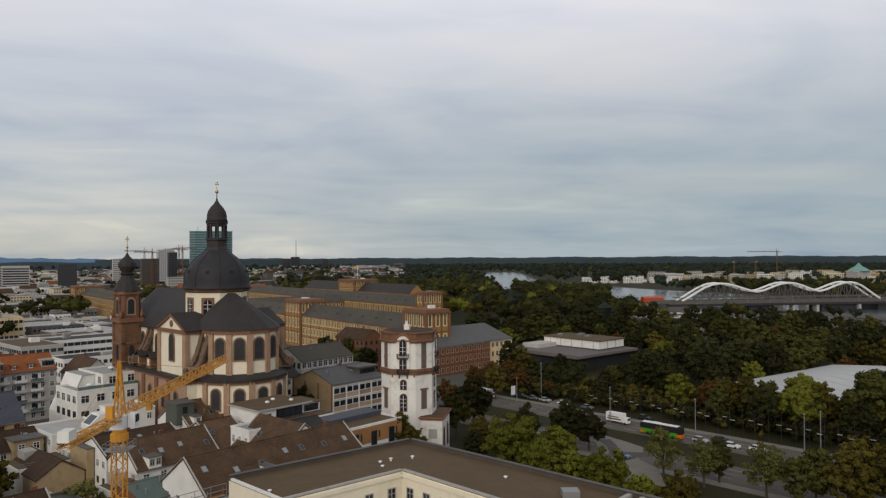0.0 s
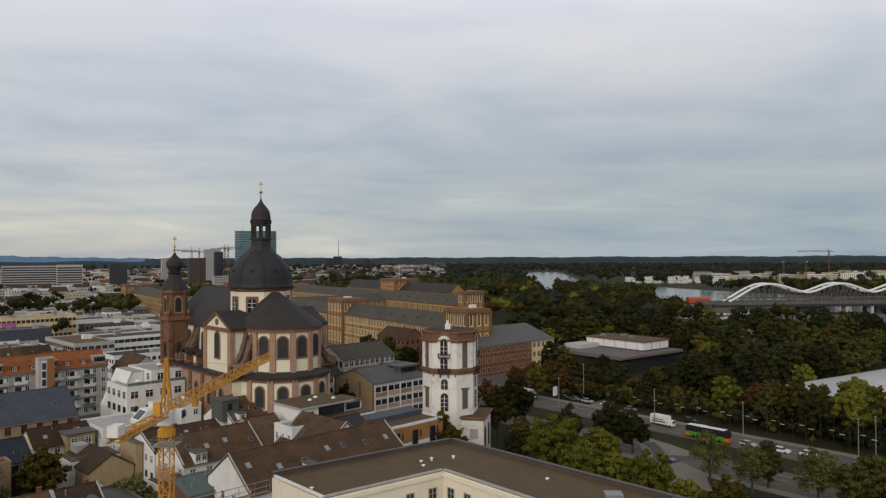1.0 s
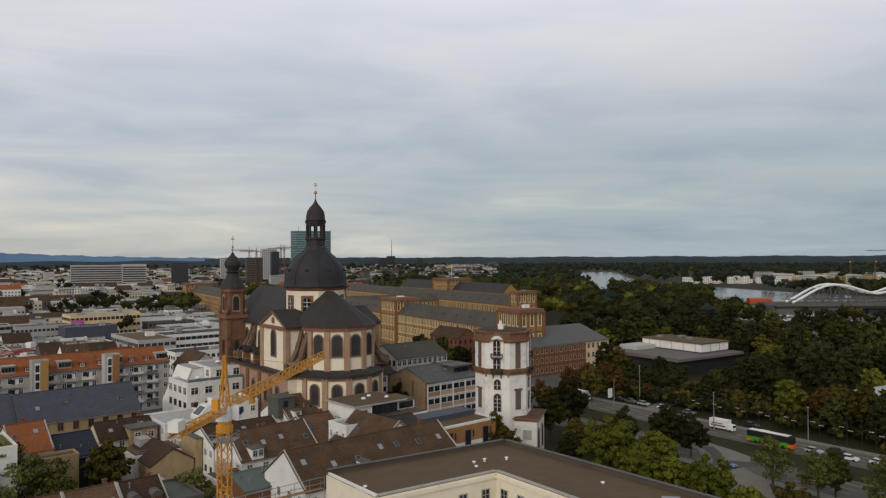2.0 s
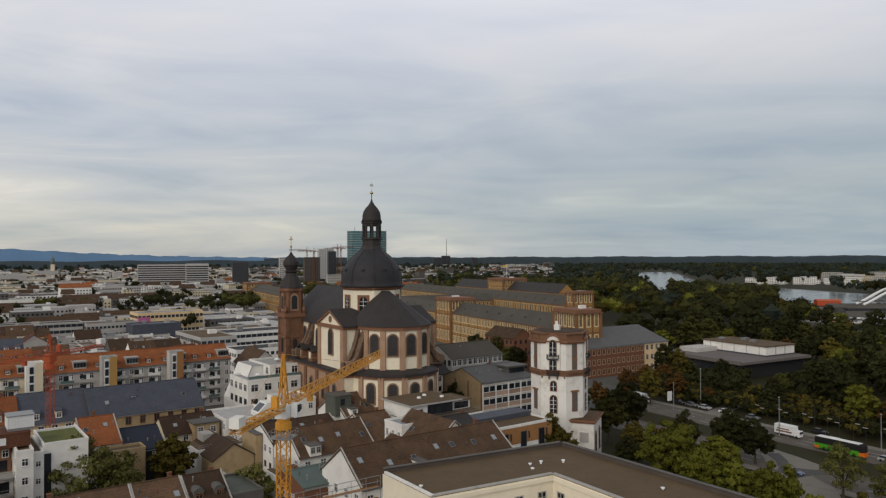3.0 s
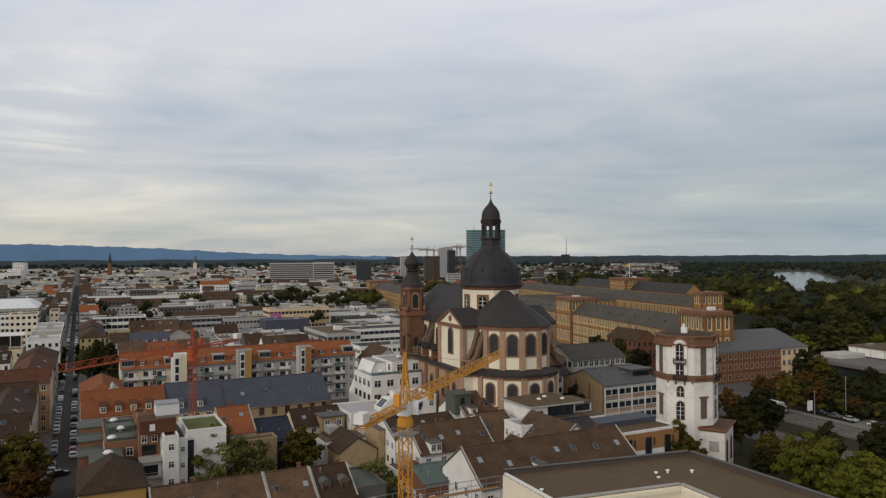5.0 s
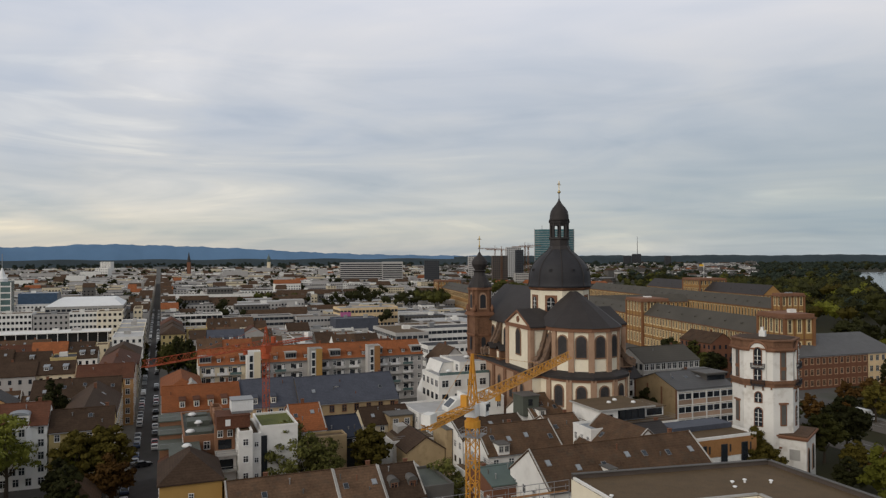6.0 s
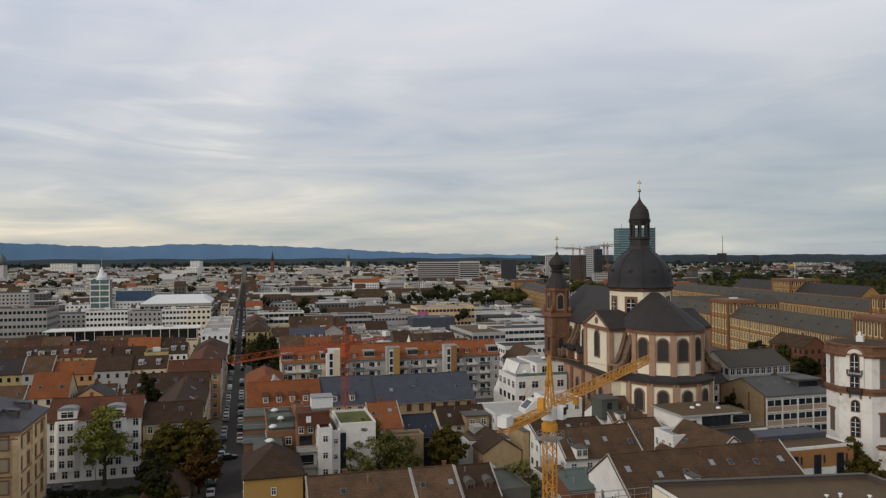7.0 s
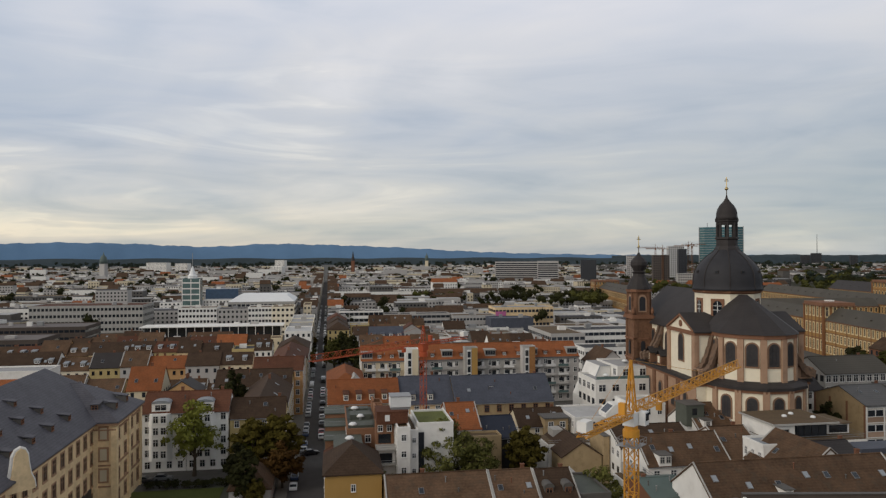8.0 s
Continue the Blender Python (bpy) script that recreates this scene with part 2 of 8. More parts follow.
    "umber_tile": material("umber_roof_tiles", (0.055, 0.034, 0.022), vary=0.35, grain=0.4, fine=2.4, rows=3.0, random_tone=0.3, stain=(0.4, (0.075, 0.048, 0.030))),
    "leaded": material("leaded_church_glass", (0.050, 0.046, 0.046), rough=0.3, vary=0.4, grain=0.3, fine=2.0, bump=0.0),
    "sheet": material("pale_sheet_roof", (0.46, 0.46, 0.455), rough=0.6, vary=0.12, scale=0.05),
    "lead": material("weathered_lead", (0.105, 0.098, 0.090), rough=0.6, vary=0.25),
    "panel": material("pinkish_spandrel_panel", (0.36, 0.25, 0.18), vary=0.2, random_tone=0.5, bump=0.0),
    "water": material("river_water", (0.10, 0.115, 0.115), rough=0.18, vary=0.1, grain=0.1, scale=0.02, fine=0.4, bump=0.05, spec=0.5),
}
LEAF = {k: material(k + "_leaves", c, rough=0.75, vary=0.55, grain=0.18, scale=0.11, fine=1.6, bump=0.0, random_tone=0.55, spec=0.06)
        for k, c in {"dark": (0.025, 0.026, 0.009), "green": (0.050, 0.050, 0.013), "leafy": (0.112, 0.112, 0.032), "yellow": (0.098, 0.100, 0.015), "bright": (0.15, 0.155, 0.03), "olive": (0.068, 0.055, 0.011), "russet": (0.080, 0.042, 0.012)}.items()}
# far foliage in a flatter, paler green with the haze mixed in
LEAF["far"] = material("haze_tinted_far_leaves", (0.031, 0.040, 0.030), rough=0.9, vary=0.12, grain=0.15, scale=0.02, fine=0.3, bump=0.0, random_tone=0.2, spec=0.05)
CARS = {k: material(k + "_car_paint", c, rough=0.3, vary=0.05, grain=0.0, bump=0.0, spec=0.6)
        for k, c in {"white": (0.7, 0.7, 0.7), "silver": (0.38, 0.39, 0.40), "grey": (0.12, 0.125, 0.13), "black": (0.02, 0.02, 0.022), "blue": (0.05, 0.08, 0.16), "red": (0.28, 0.03, 0.03)}.items()}


# ---- building blocks ----
class Solid:
    """Collects faces for one mesh."""

    def __init__(self):
        self.v, self.f = [], []

    def add(self, verts, faces):
        k = len(self.v)
        self.v += [tuple(p) for p in verts]
        self.f += [tuple(k + i for i in f) for f in faces]
        return self

    def box(self, x0, x1, y0, y1, z0, z1):
        return self.prism([(x0, y0), (x1, y0), (x1, y1), (x0, y1)], z0, z1)

    def prism(self, poly, z0, z1, top=None):
        """A footprint (counter-clockwise) raised from z0 to z1; top: another footprint for the upper end."""
        n, top = len(poly), top or poly
        v = [(x, y, z0) for x, y in poly] + [(x, y, z1) for x, y in top]
        f = [(i, (i + 1) % n, n + (i + 1) % n, n + i) for i in range(n)]
        return self.add(v, f + [tuple(range(n, 2 * n)), tuple(range(n - 1, -1, -1))])

    def tube(self, p, q, r, n=4, r2=None):
        p, q = Vector(p), Vector(q)
        d = (q - p).normalized()
        a = d.orthogonal().normalized()
        b = d.cross(a)
        r2 = r if r2 is None else r2
        ring = [(math.cos((i + 0.5) * 2 * math.pi / n), math.sin((i + 0.5) * 2 * math.pi / n)) for i in range(n)]
        v = [p + (a * c + b * s) * r for c, s in ring] + [q + (a * c + b * s) * r2 for c, s in ring]
        return self.add(v, [(i, (i + 1) % n, n + (i + 1) % n, n + i) for i in range(n)] + [tuple(range(n, 2 * n)), tuple(range(n - 1, -1, -1))])

    def sweep(self, pts, r, n=6):
        """One bent bar through the points."""
        pts, k, m = [Vector(p) for p in pts], len(self.v), len(pts)
        side = None
        for i, p in enumerate(pts):
            d = (pts[min(i + 1, m - 1)] - pts[max(i - 1, 0)]).normalized()
            side = d.orthogonal() if side is None else side - d * side.dot(d)
            side.normalize()
            b = d.cross(side)
            self.v += [tuple(p + (side * math.cos(2 * math.pi * j / n) + b * math.sin(2 * math.pi * j / n)) * r) for j in range(n)]
        for i in range(m - 1):
            self.f += [(k + i * n + j, k + i * n + (j + 1) % n, k + (i + 1) * n + (j + 1) % n, k + (i + 1) * n + j) for j in range(n)]
        self.f += [tuple(k + j for j in range(n - 1, -1, -1)), tuple(k + (m - 1) * n + j for j in range(n))]
        return self

    def lathe(self, profile, n, cx=0.0, cy=0.0, turn=0.0):
        """A turned form; profile: (radius, height) from below."""
        k, rings = len(self.v), len(profile)
        for r, z in profile:
            for i in range(n):
                a = turn + 2 * math.pi * i / n
                self.v.append((cx + r * math.cos(a), cy + r * math.sin(a), z))
        for j in range(rings - 1):
            for i in range(n):
                self.f.append((k + j * n + i, k + j * n + (i + 1) % n, k + (j + 1) * n + (i + 1) % n, k + (j + 1) * n + i))
        self.f.append(tuple(k + (rings - 1) * n + i for i in range(n)))
        self.f.append(tuple(k + n - 1 - i for i in range(n)))
        return self

    def gable(self, x0, x1, y0, y1, z0, z1, along="x", over=0.35, thick=0.25):
        """Two roof slopes with thickness, open below at the gable ends' top."""
        if along == "x":
            ym, s = (y0 + y1) / 2, (z1 - z0) / ((y1 - y0) / 2)
            sec = [(y0 - over, z0 - over * s), (ym, z1), (y1 + over, z0 - over * s)]
            ends = [[(e, y, z) for y, z in sec] + [(e, y, z + thick) for y, z in sec] for e in (x0 - over * 0.6, x1 + over * 0.6)]
        else:
            xm, s = (x0 + x1) / 2, (z1 - z0) / ((x1 - x0) / 2)
            sec = [(x1 + over, z0 - over * s), (xm, z1), (x0 - over, z0 - over * s)]
            ends = [[(x, e, z) for x, z in sec] + [(x, e, z + thick) for x, z in sec] for e in (y0 - over * 0.6, y1 + over * 0.6)]
        q = [(3, 4, 10, 9), (4, 5, 11, 10), (1, 0, 6, 7), (2, 1, 7, 8), (0, 3, 9, 6), (5, 2, 8, 11), (0, 1, 4, 3), (1, 2, 5, 4), (7, 6, 9, 10), (8, 7, 10, 11)]
        return self.add(ends[0] + ends[1], [tuple(reversed(f)) for f in q])

    def hip(self, x0, x1, y0, y1, z0, z1, over=0.4, thick=0.25, run=None):
        """A hipped roof on a low kerb; its ridge lies along the longer side."""
        a = [(x0 - over, y0 - over), (x1 + over, y0 - over), (x1 + over, y1 + over), (x0 - over, y1 + over)]
        w, d = x1 - x0, y1 - y0
        h = min(w, d) / 2 if run is None else run
        if w >= d:
            r = [(x0 + h, (y0 + y1) / 2), (x1 - h, (y0 + y1) / 2)]
            fs = [(4, 5, 9, 8), (5, 6, 9), (6, 7, 8, 9), (7, 4, 8)]
        else:
            r = [((x0 + x1) / 2, y0 + h), ((x0 + x1) / 2, y1 - h)]
            fs = [(4, 5, 8), (5, 6, 9, 8), (6, 7, 9), (7, 4, 8, 9)]
        v = [(x, y, z0 - 0.15) for x, y in a] + [(x, y, z0 - 0.15 + thick) for x, y in a] + [(x, y, z1) for x, y in r]
        return self.add(v, [(3, 2, 1, 0)] + [(i, (i + 1) % 4, 4 + (i + 1) % 4, 4 + i) for i in range(4)] + fs)

    def arch(self, x0, x1, z0, z1, y0, y1, n=8):
        """A round-headed slab between y0 (front) and y1."""
        r, xm = (x1 - x0) / 2, (x0 + x1) / 2
        out = [(x0, z0), (x1, z0)] + [(xm + r * math.cos(math.pi * i / n), z1 - r + r * math.sin(math.pi * i / n)) for i in range(n + 1)]
        m = len(out)
        return self.add([(x, y0, z) for x, z in out] + [(x, y1, z) for x, z in out],
                        [tuple(range(m)), tuple(range(2 * m - 1, m - 1, -1))] + [((i + 1) % m, i, m + i, m + (i + 1) % m) for i in range(m)])

    def mesh(self, name, mat, smooth=False):
        me = bpy.data.meshes.new(name)
        me.from_pydata(self.v, [], self.f)
        me.materials.append(mat)
        if smooth:
            me.polygons.foreach_set("use_smooth", [True] * len(me.polygons))
        me.update()
        return me


def part(name, solid, mat, parent=None, label="", smooth=False, kind=""):
    """Links one mesh under a thing or a part."""
    data = solid if isinstance(solid, bpy.types.Mesh) else solid.mesh(name, mat, smooth)
    ob = new(name, data)
    ob.parent = parent
    return tagged(ob, label, "", "", kind)


def thing(name, x, y, z=0.0, turn=0.0, label="", category="", group="", kind=""):
    """The base of a thing, an Empty; turn: degrees anticlockwise seen from above."""
    ob = new(name)
    ob.empty_display_size = 0.5
    ob.matrix_basis = pose(x, y, z, 0, 0, turn)
    return tagged(ob, label, category, group, kind)


TOWN, CHURCH_TURN = 48.5, 45.0     # the town's grid and the church, turned from the first view's axis


def plan(a, b, turn=TOWN):
    """The place of a metres across and b metres along a grid turned so."""
    c, s = math.cos(radians(turn)), math.sin(radians(turn))
    return a * c - b * s, a * s + b * c


WINDOW_MESHES = {}


def window_meshes(w, h, style):
    key = (round(w, 2), round(h, 2), style)
    if key not in WINDOW_MESHES:
        fr, gl = Solid(), Solid()
        t = 0.5 if style == "palace" else 0.3 if style in ("stone", "sand", "brownstone") else 0.12
        mat = {"stone": M["pink"], "sand": M["cream"], "brownstone": M["brownstone"], "palace": M["palace_stone"], "dark": M["dark_frame"], "white": M["frame"], "grey": M["concrete"]}[style]
        d = 0.10
        xs, zs = [-w / 2 - t, -w / 2, -0.04, 0.04, w / 2, w / 2 + t], [-h / 2 - t, -h / 2, h * 0.17 - 0.03, h * 0.17 + 0.03, h / 2, h / 2 + t]
        solid_cell = lambda i, k: 0 <= i < 5 and 0 <= k < 5 and not (i in (1, 3) and k in (1, 3))
        ids = {}
        def vid(i, k, e):
            if (i, k, e) not in ids:
                ids[(i, k, e)] = len(fr.v)
                fr.v.append((xs[i], (-d, 0.1)[e] if not (k == 0 and e == 0) else -d - 0.1, zs[k]))
            return ids[(i, k, e)]
        for i in range(5):
            for k in range(5):
                if not solid_cell(i, k):
                    continue
                fr.f.append((vid(i, k, 0), vid(i + 1, k, 0), vid(i + 1, k + 1, 0), vid(i, k + 1, 0)))
                for (di, dk), (p, q) in (((-1, 0), ((i, k + 1), (i, k))), ((1, 0), ((i + 1, k), (i + 1, k + 1))), ((0, -1), ((i, k), (i + 1, k))), ((0, 1), ((i + 1, k + 1), (i, k + 1)))):
                    if not solid_cell(i + di, k + dk):
                        fr.f.append((vid(*p, 0), vid(*p, 1), vid(*q, 1), vid(*q, 0)))
        gl.add([(-w / 2, -0.02, -h / 2), (w / 2, -0.02, -h / 2), (w / 2, -0.02, h / 2), (-w / 2, -0.02, h / 2)], [(0, 1, 2, 3)])
        WINDOW_MESHES[key] = fr.mesh("window", mat), gl.mesh("pane", M["glass"])
    return WINDOW_MESHES[key]


def windows(parent, p, q, z0, floors, storey, count, w=1.1, h=1.6, style="white", skip=(), low=0):
    """Rows of windows, each an object with its pane, on the wall from p to q (its outside on the right-hand side of that way).
    low: how many floors from below lie behind other houses, their panes joined."""
    fr, gl = window_meshes(w, h, style)
    if low:
        many = Solid()
        small_windows(many, p, q, z0, low, storey, count, w, h)
        part("glazing", many, M["glass"], parent, kind="stuff")
    ang = math.degrees(math.atan2(q[1] - p[1], q[0] - p[0]))
    for f in range(low, floors):
        for i in range(count):
            if (f, i) in skip:
                continue
            k = (i + 0.5) / count
            o = part("window", fr, None, parent)
            o.matrix_basis = pose(p[0] + (q[0] - p[0]) * k, p[1] + (q[1] - p[1]) * k, z0 + f * storey + h / 2, 0, 0, ang)
            part("pane", gl, None, o)


def small_windows(solid, p, q, z0, floors, storey, count, w=1.1, h=1.5, out=0.05):
    """The same far off, where single windows can no longer be picked apart: thin panes gathered in one mesh."""
    L = math.hypot(q[0] - p[0], q[1] - p[1])
    d = ((q[0] - p[0]) / L, (q[1] - p[1]) / L)
    n = (d[1] * out, -d[0] * out)
    for f in range(floors):
        for i in range(count):
            c = (i + 0.5) / count * L
            z = z0 + f * storey
            a = (p[0] + d[0] * (c - w / 2), p[1] + d[1] * (c - w / 2))
            b = (p[0] + d[0] * (c + w / 2), p[1] + d[1] * (c + w / 2))
            solid.add([(a[0] + n[0], a[1] + n[1], z), (b[0] + n[0], b[1] + n[1], z), (b[0] + n[0], b[1] + n[1], z + h), (a[0] + n[0], a[1] + n[1], z + h),
                       (a[0], a[1], z), (b[0], b[1], z), (b[0], b[1], z + h), (a[0], a[1], z + h)],
                      [(0, 1, 2, 3), (4, 5, 1, 0), (5, 6, 2, 1), (6, 7, 3, 2), (7, 4, 0, 3)])


SKYLIGHT = {}


def skylight(parent, x, y, z, turn, slope, w=0.8, h=1.15):
    """A roof window lying on a slope (degrees) that falls towards turn + 270 degrees."""
    if (w, h) not in SKYLIGHT:
        f, g = Solid(), Solid()
        f.box(-w / 2 - 0.08, w / 2 + 0.08, -h / 2 - 0.08, h / 2 + 0.08, -0.1, 0.10)
        g.box(-w / 2, w / 2, -h / 2, h / 2, 0.09, 0.13)
        SKYLIGHT[(w, h)] = f.mesh("skylight", M["steel"]), g.mesh("pane", M["metal_roof"]), g.mesh("pane", M["glass"])
    f, g = SKYLIGHT[(w, h)][0], SKYLIGHT[(w, h)][random.choice((1, 2, 2))]
    o = part("skylight", f, None, parent)
    o.matrix_basis = pose(x, y, z, 0, 0, turn) @ pose(0, 0, 0, slope, 0, 0)
    part("pane", g, None, o)


def chimney(parent, x, y, z, h=1.4, w=0.7, d=0.5, mat="brick"):
    s = Solid().box(x - w / 2, x + w / 2, y - d / 2, y + d / 2, z - 1.0, z + h)
    s.box(x - w / 2 - 0.08, x + w / 2 + 0.08, y - d / 2 - 0.08, y + d / 2 + 0.08, z + h, z + h + 0.12)
    part("chimney", s, M[mat], parent)


def dormer(parent, x, y, z, turn=0, w=1.5, h=1.6, depth=2.2, wall="grey", roof="slate", arched=False, style="white"):
    """A dormer window that looks along its own -y."""
    o = part("dormer", Solid().box(-w / 2, w / 2, 0, depth, -0.5, h), M[wall], parent)
    o.matrix_basis = pose(x, y, z, 0, 0, turn)
    r = Solid()
    if arched:
        n = 7
        pr = [((w / 2 + 0.15) * math.cos(math.pi * i / n), h + 0.75 * math.sin(math.pi * i / n)) for i in range(n + 1)]
        for i in range(n):
            (xa, za), (xb, zb) = pr[i], pr[i + 1]
            r.add([(xa, -0.2, za), (xb, -0.2, zb), (xb, depth, zb), (xa, depth, za)], [(0, 1, 2, 3)])
        r.add([(xx, -0.1, zz) for xx, zz in pr], [tuple(range(n, -1, -1))])
    else:
        r.add([(-w / 2 - 0.15, -0.25, h), (w / 2 + 0.15, -0.25, h), (w / 2 + 0.15, depth + 0.6, h + 0.5), (-w / 2 - 0.15, depth + 0.6, h + 0.5),
               (-w / 2 - 0.15, -0.25, h + 0.15), (w / 2 + 0.15, -0.25, h + 0.15), (w / 2 + 0.15, depth + 0.6, h + 0.65), (-w / 2 - 0.15, depth + 0.6, h + 0.65)],
              [(3, 2, 1, 0), (4, 5, 6, 7), (0, 1, 5, 4), (1, 2, 6, 5), (2, 3, 7, 6), (3, 0, 4, 7)])
    part("roof", r, M[roof], o)
    fr, gl = window_meshes(w * 0.62, h * 0.62, style)
    win = part("window", fr, None, o)
    win.matrix_basis = pose(0, 0, h * 0.52)
    part("pane", gl, None, win)


def house(a0, a1, b0, b1, eave, ridge, roof="x", wall="white", tile="brown_tile", turn=TOWN, label="", category="house", group="", name="house",
          win=None, style="white", sides="", far=False, lights=0, chimneys=1, base=0.0, gutter=True, coping=False, top=None, back=None):
    """A house on the grid: walls, roof (x, y: gable along that axis; hip; flat), windows (floors, width, height, spacing), roof windows, chimneys.
    top: how many upper floors have single windows; back: the same away from the front."""
    xc, yc = plan((a0 + a1) / 2, (b0 + b1) / 2, turn)
    w, d = (a1 - a0) / 2, (b1 - b0) / 2
    h = thing(name, xc, yc, base, turn, label, category, group)
    body = Solid()
    if roof == "x":
        body.prism([(-w, -d), (w, -d), (w, d), (-w, d)], 0, eave)
        for e in (-w, w):
            body.add([(e - 0.001, -d, eave), (e - 0.001, d, eave), (e - 0.001, 0, ridge - 0.02)], [(0, 1, 2)] if e > 0 else [(0, 2, 1)])
    elif roof == "y":
        body.prism([(-w, -d), (w, -d), (w, d), (-w, d)], 0, eave)
        for e in (-d, d):
            body.add([(-w, e, eave), (w, e, eave), (0, e, ridge - 0.02)], [(0, 1, 2)] if e < 0 else [(0, 2, 1)])
    else:
        body.prism([(-w, -d), (w, -d), (w, d), (-w, d)], 0, eave)
    part("wall", body, M[wall], h)
    r = Solid()
    if roof in "xy":
        r.gable(-w, w, -d, d, eave, ridge, roof)
    elif roof == "hip":
        r.hip(-w, w, -d, d, eave, ridge)
    else:
        r.box(-w + 0.3, w - 0.3, -d + 0.3, d - 0.3, eave - 0.2, eave + 0.06)
        rim = Solid()
        for bx in ((-w - 0.05, w + 0.05, -d - 0.05, -d + 0.3), (-w - 0.05, w + 0.05, d - 0.3, d + 0.05), (-w - 0.05, -w + 0.3, -d + 0.3, d - 0.3), (w - 0.3, w + 0.05, -d + 0.3, d - 0.3)):
            rim.box(*bx, eave + 0.003, eave + 0.5)
        part("parapet", rim, M[wall], h)
        if far and w > 4 and d > 3:
            for i in range(1 + int(w > 12) + int(w > 25)):
                ux, uy, us = random.uniform(-0.7, 0.7) * (w - 3), random.uniform(-0.4, 0.5) * (d - 2), random.uniform(0.8, 2.2)
                part("plant_room", Solid().box(ux - us, ux + us, uy - us * 0.7, uy + us * 0.7, eave + 0.06, eave + random.uniform(1.0, 2.6)), M[random.choice(("white", "concrete", "steel", "grey"))], h)
    part("roof", r, M[tile], h)
    if win:
        floors, ww, wh, space = win
        storey = eave / floors
        walls = {"f": ((-w, -d), (w, -d)), "r": ((w, -d), (w, d)), "b": ((w, d), (-w, d)), "l": ((-w, d), (-w, -d))}
        many = Solid()
        sides = sides or ("fl" if a0 + a1 > 0 else "fr")
        for s in sides:
            p, q = walls[s]
            n = max(1, int(math.hypot(q[0] - p[0], q[1] - p[1]) / space))
            if far:
                small_windows(many, p, q, storey * 0.32, floors, storey, n, ww, wh)
            else:
                keep = (1 if a0 > 25 and turn == TOWN else floors) if top is None else top
                if s != "f" and back is not None:
                    keep = back
                windows(h, p, q, storey * 0.30, floors, storey, n, ww, wh, style, low=floors - min(floors, keep))
        if far and many.f:
            part("glazing", many, M["glass"], h, kind="stuff")
    if coping and roof in "xy":
        for e in (-1, 1):
            line = [(e * w, -d, eave + 0.30), (e * w, 0, ridge + 0.30), (e * w, d, eave + 0.30)] if roof == "x" else [(-w, e * d, eave + 0.30), (0, e * d, ridge + 0.30), (w, e * d, eave + 0.30)]
            part("fire_wall_coping", Solid().sweep(line, 0.17), M["concrete"], h, "pale sheet-metal coping of the fire wall")
    if roof == "x" and not far and d < 12:
        part("ridge_cap", Solid().sweep([(-w, 0, ridge + 0.27), (w, 0, ridge + 0.27)], 0.15), M[tile], h)
        for k in range(random.choice((1, 2, 3))):
            vx, f, vh = random.uniform(-0.85, 0.85) * w, random.uniform(0.25, 0.8), random.uniform(0.5, 1.1)
            vz = eave + (ridge - eave) * f + 0.1
            part("vent_pipe", Solid().tube((vx, -d + d * f, vz), (vx, -d + d * f, vz + vh), 0.11, 6).tube((vx, -d + d * f, vz + vh), (vx, -d + d * f, vz + vh + 0.15), 0.18, 6), M[random.choice(("steel", "brick", "lead"))], h)
    if gutter and roof == "x" and not far:
        part("gutter", Solid().tube((-w, -d - 0.42, eave - 0.25), (w, -d - 0.42, eave - 0.25), 0.09, 6), M["steel"], h)
    if roof in "xy":
        half = d if roof == "x" else w
        slope = math.degrees(math.atan2(ridge - eave, half))
        for i in range(lights):
            k = (i + 0.5 + random.uniform(-0.2, 0.2)) / lights
            f = random.uniform(0.35, 0.65)
            zz = eave + (ridge - eave) * f + 0.30
            if roof == "x":
                skylight(h, -w + 2 * w * k, -d + d * f, zz, 0, slope)
            elif (a0 + a1) > 0:
                skylight(h, -w + w * f, -d + 2 * d * k, zz, -90, slope)
            else:
                skylight(h, w - w * f, -d + 2 * d * k, zz, 90, slope)
        for i in range(chimneys):
            k = random.uniform(-0.8, 0.8)
            if roof == "x":
                chimney(h, w * k, 0.3, ridge, random.uniform(0.7, 1.3))
            else:
                chimney(h, 0.3, d * k, ridge, random.uniform(0.7, 1.3))
    return h


# ---- the setting: ground, roads, river, hills ----
def sheet(name, poly, z, mat, label, category, cut=0.0):
    s = Solid()
    s.prism(poly, z - 0.4, z)
    return tagged(part(name, s, M[mat]), label, category, kind="structure")


def ground_material():
    m = material("town_and_meadow_ground", (0.10, 0.095, 0.088), vary=0.25, grain=0.2, scale=0.02, fine=0.6, stain=(0.7, (0.045, 0.055, 0.022)))
    return m


s = Solid()
ring = [(math.cos(i * math.pi / 32) * 4950, math.sin(i * math.pi / 32) * 4950) for i in range(64)]
s.add([(x, y, 0) for x, y in ring] + [(x, y, -2) for x, y in ring], [tuple(range(64))] + [(i, 64 + i, 64 + (i + 1) % 64, (i + 1) % 64) for i in range(64)])
M["ground"] = ground_material()
tagged(part("ground", s, M["ground"]), "grey paved town ground fading into dark meadow", "ground", kind="structure")

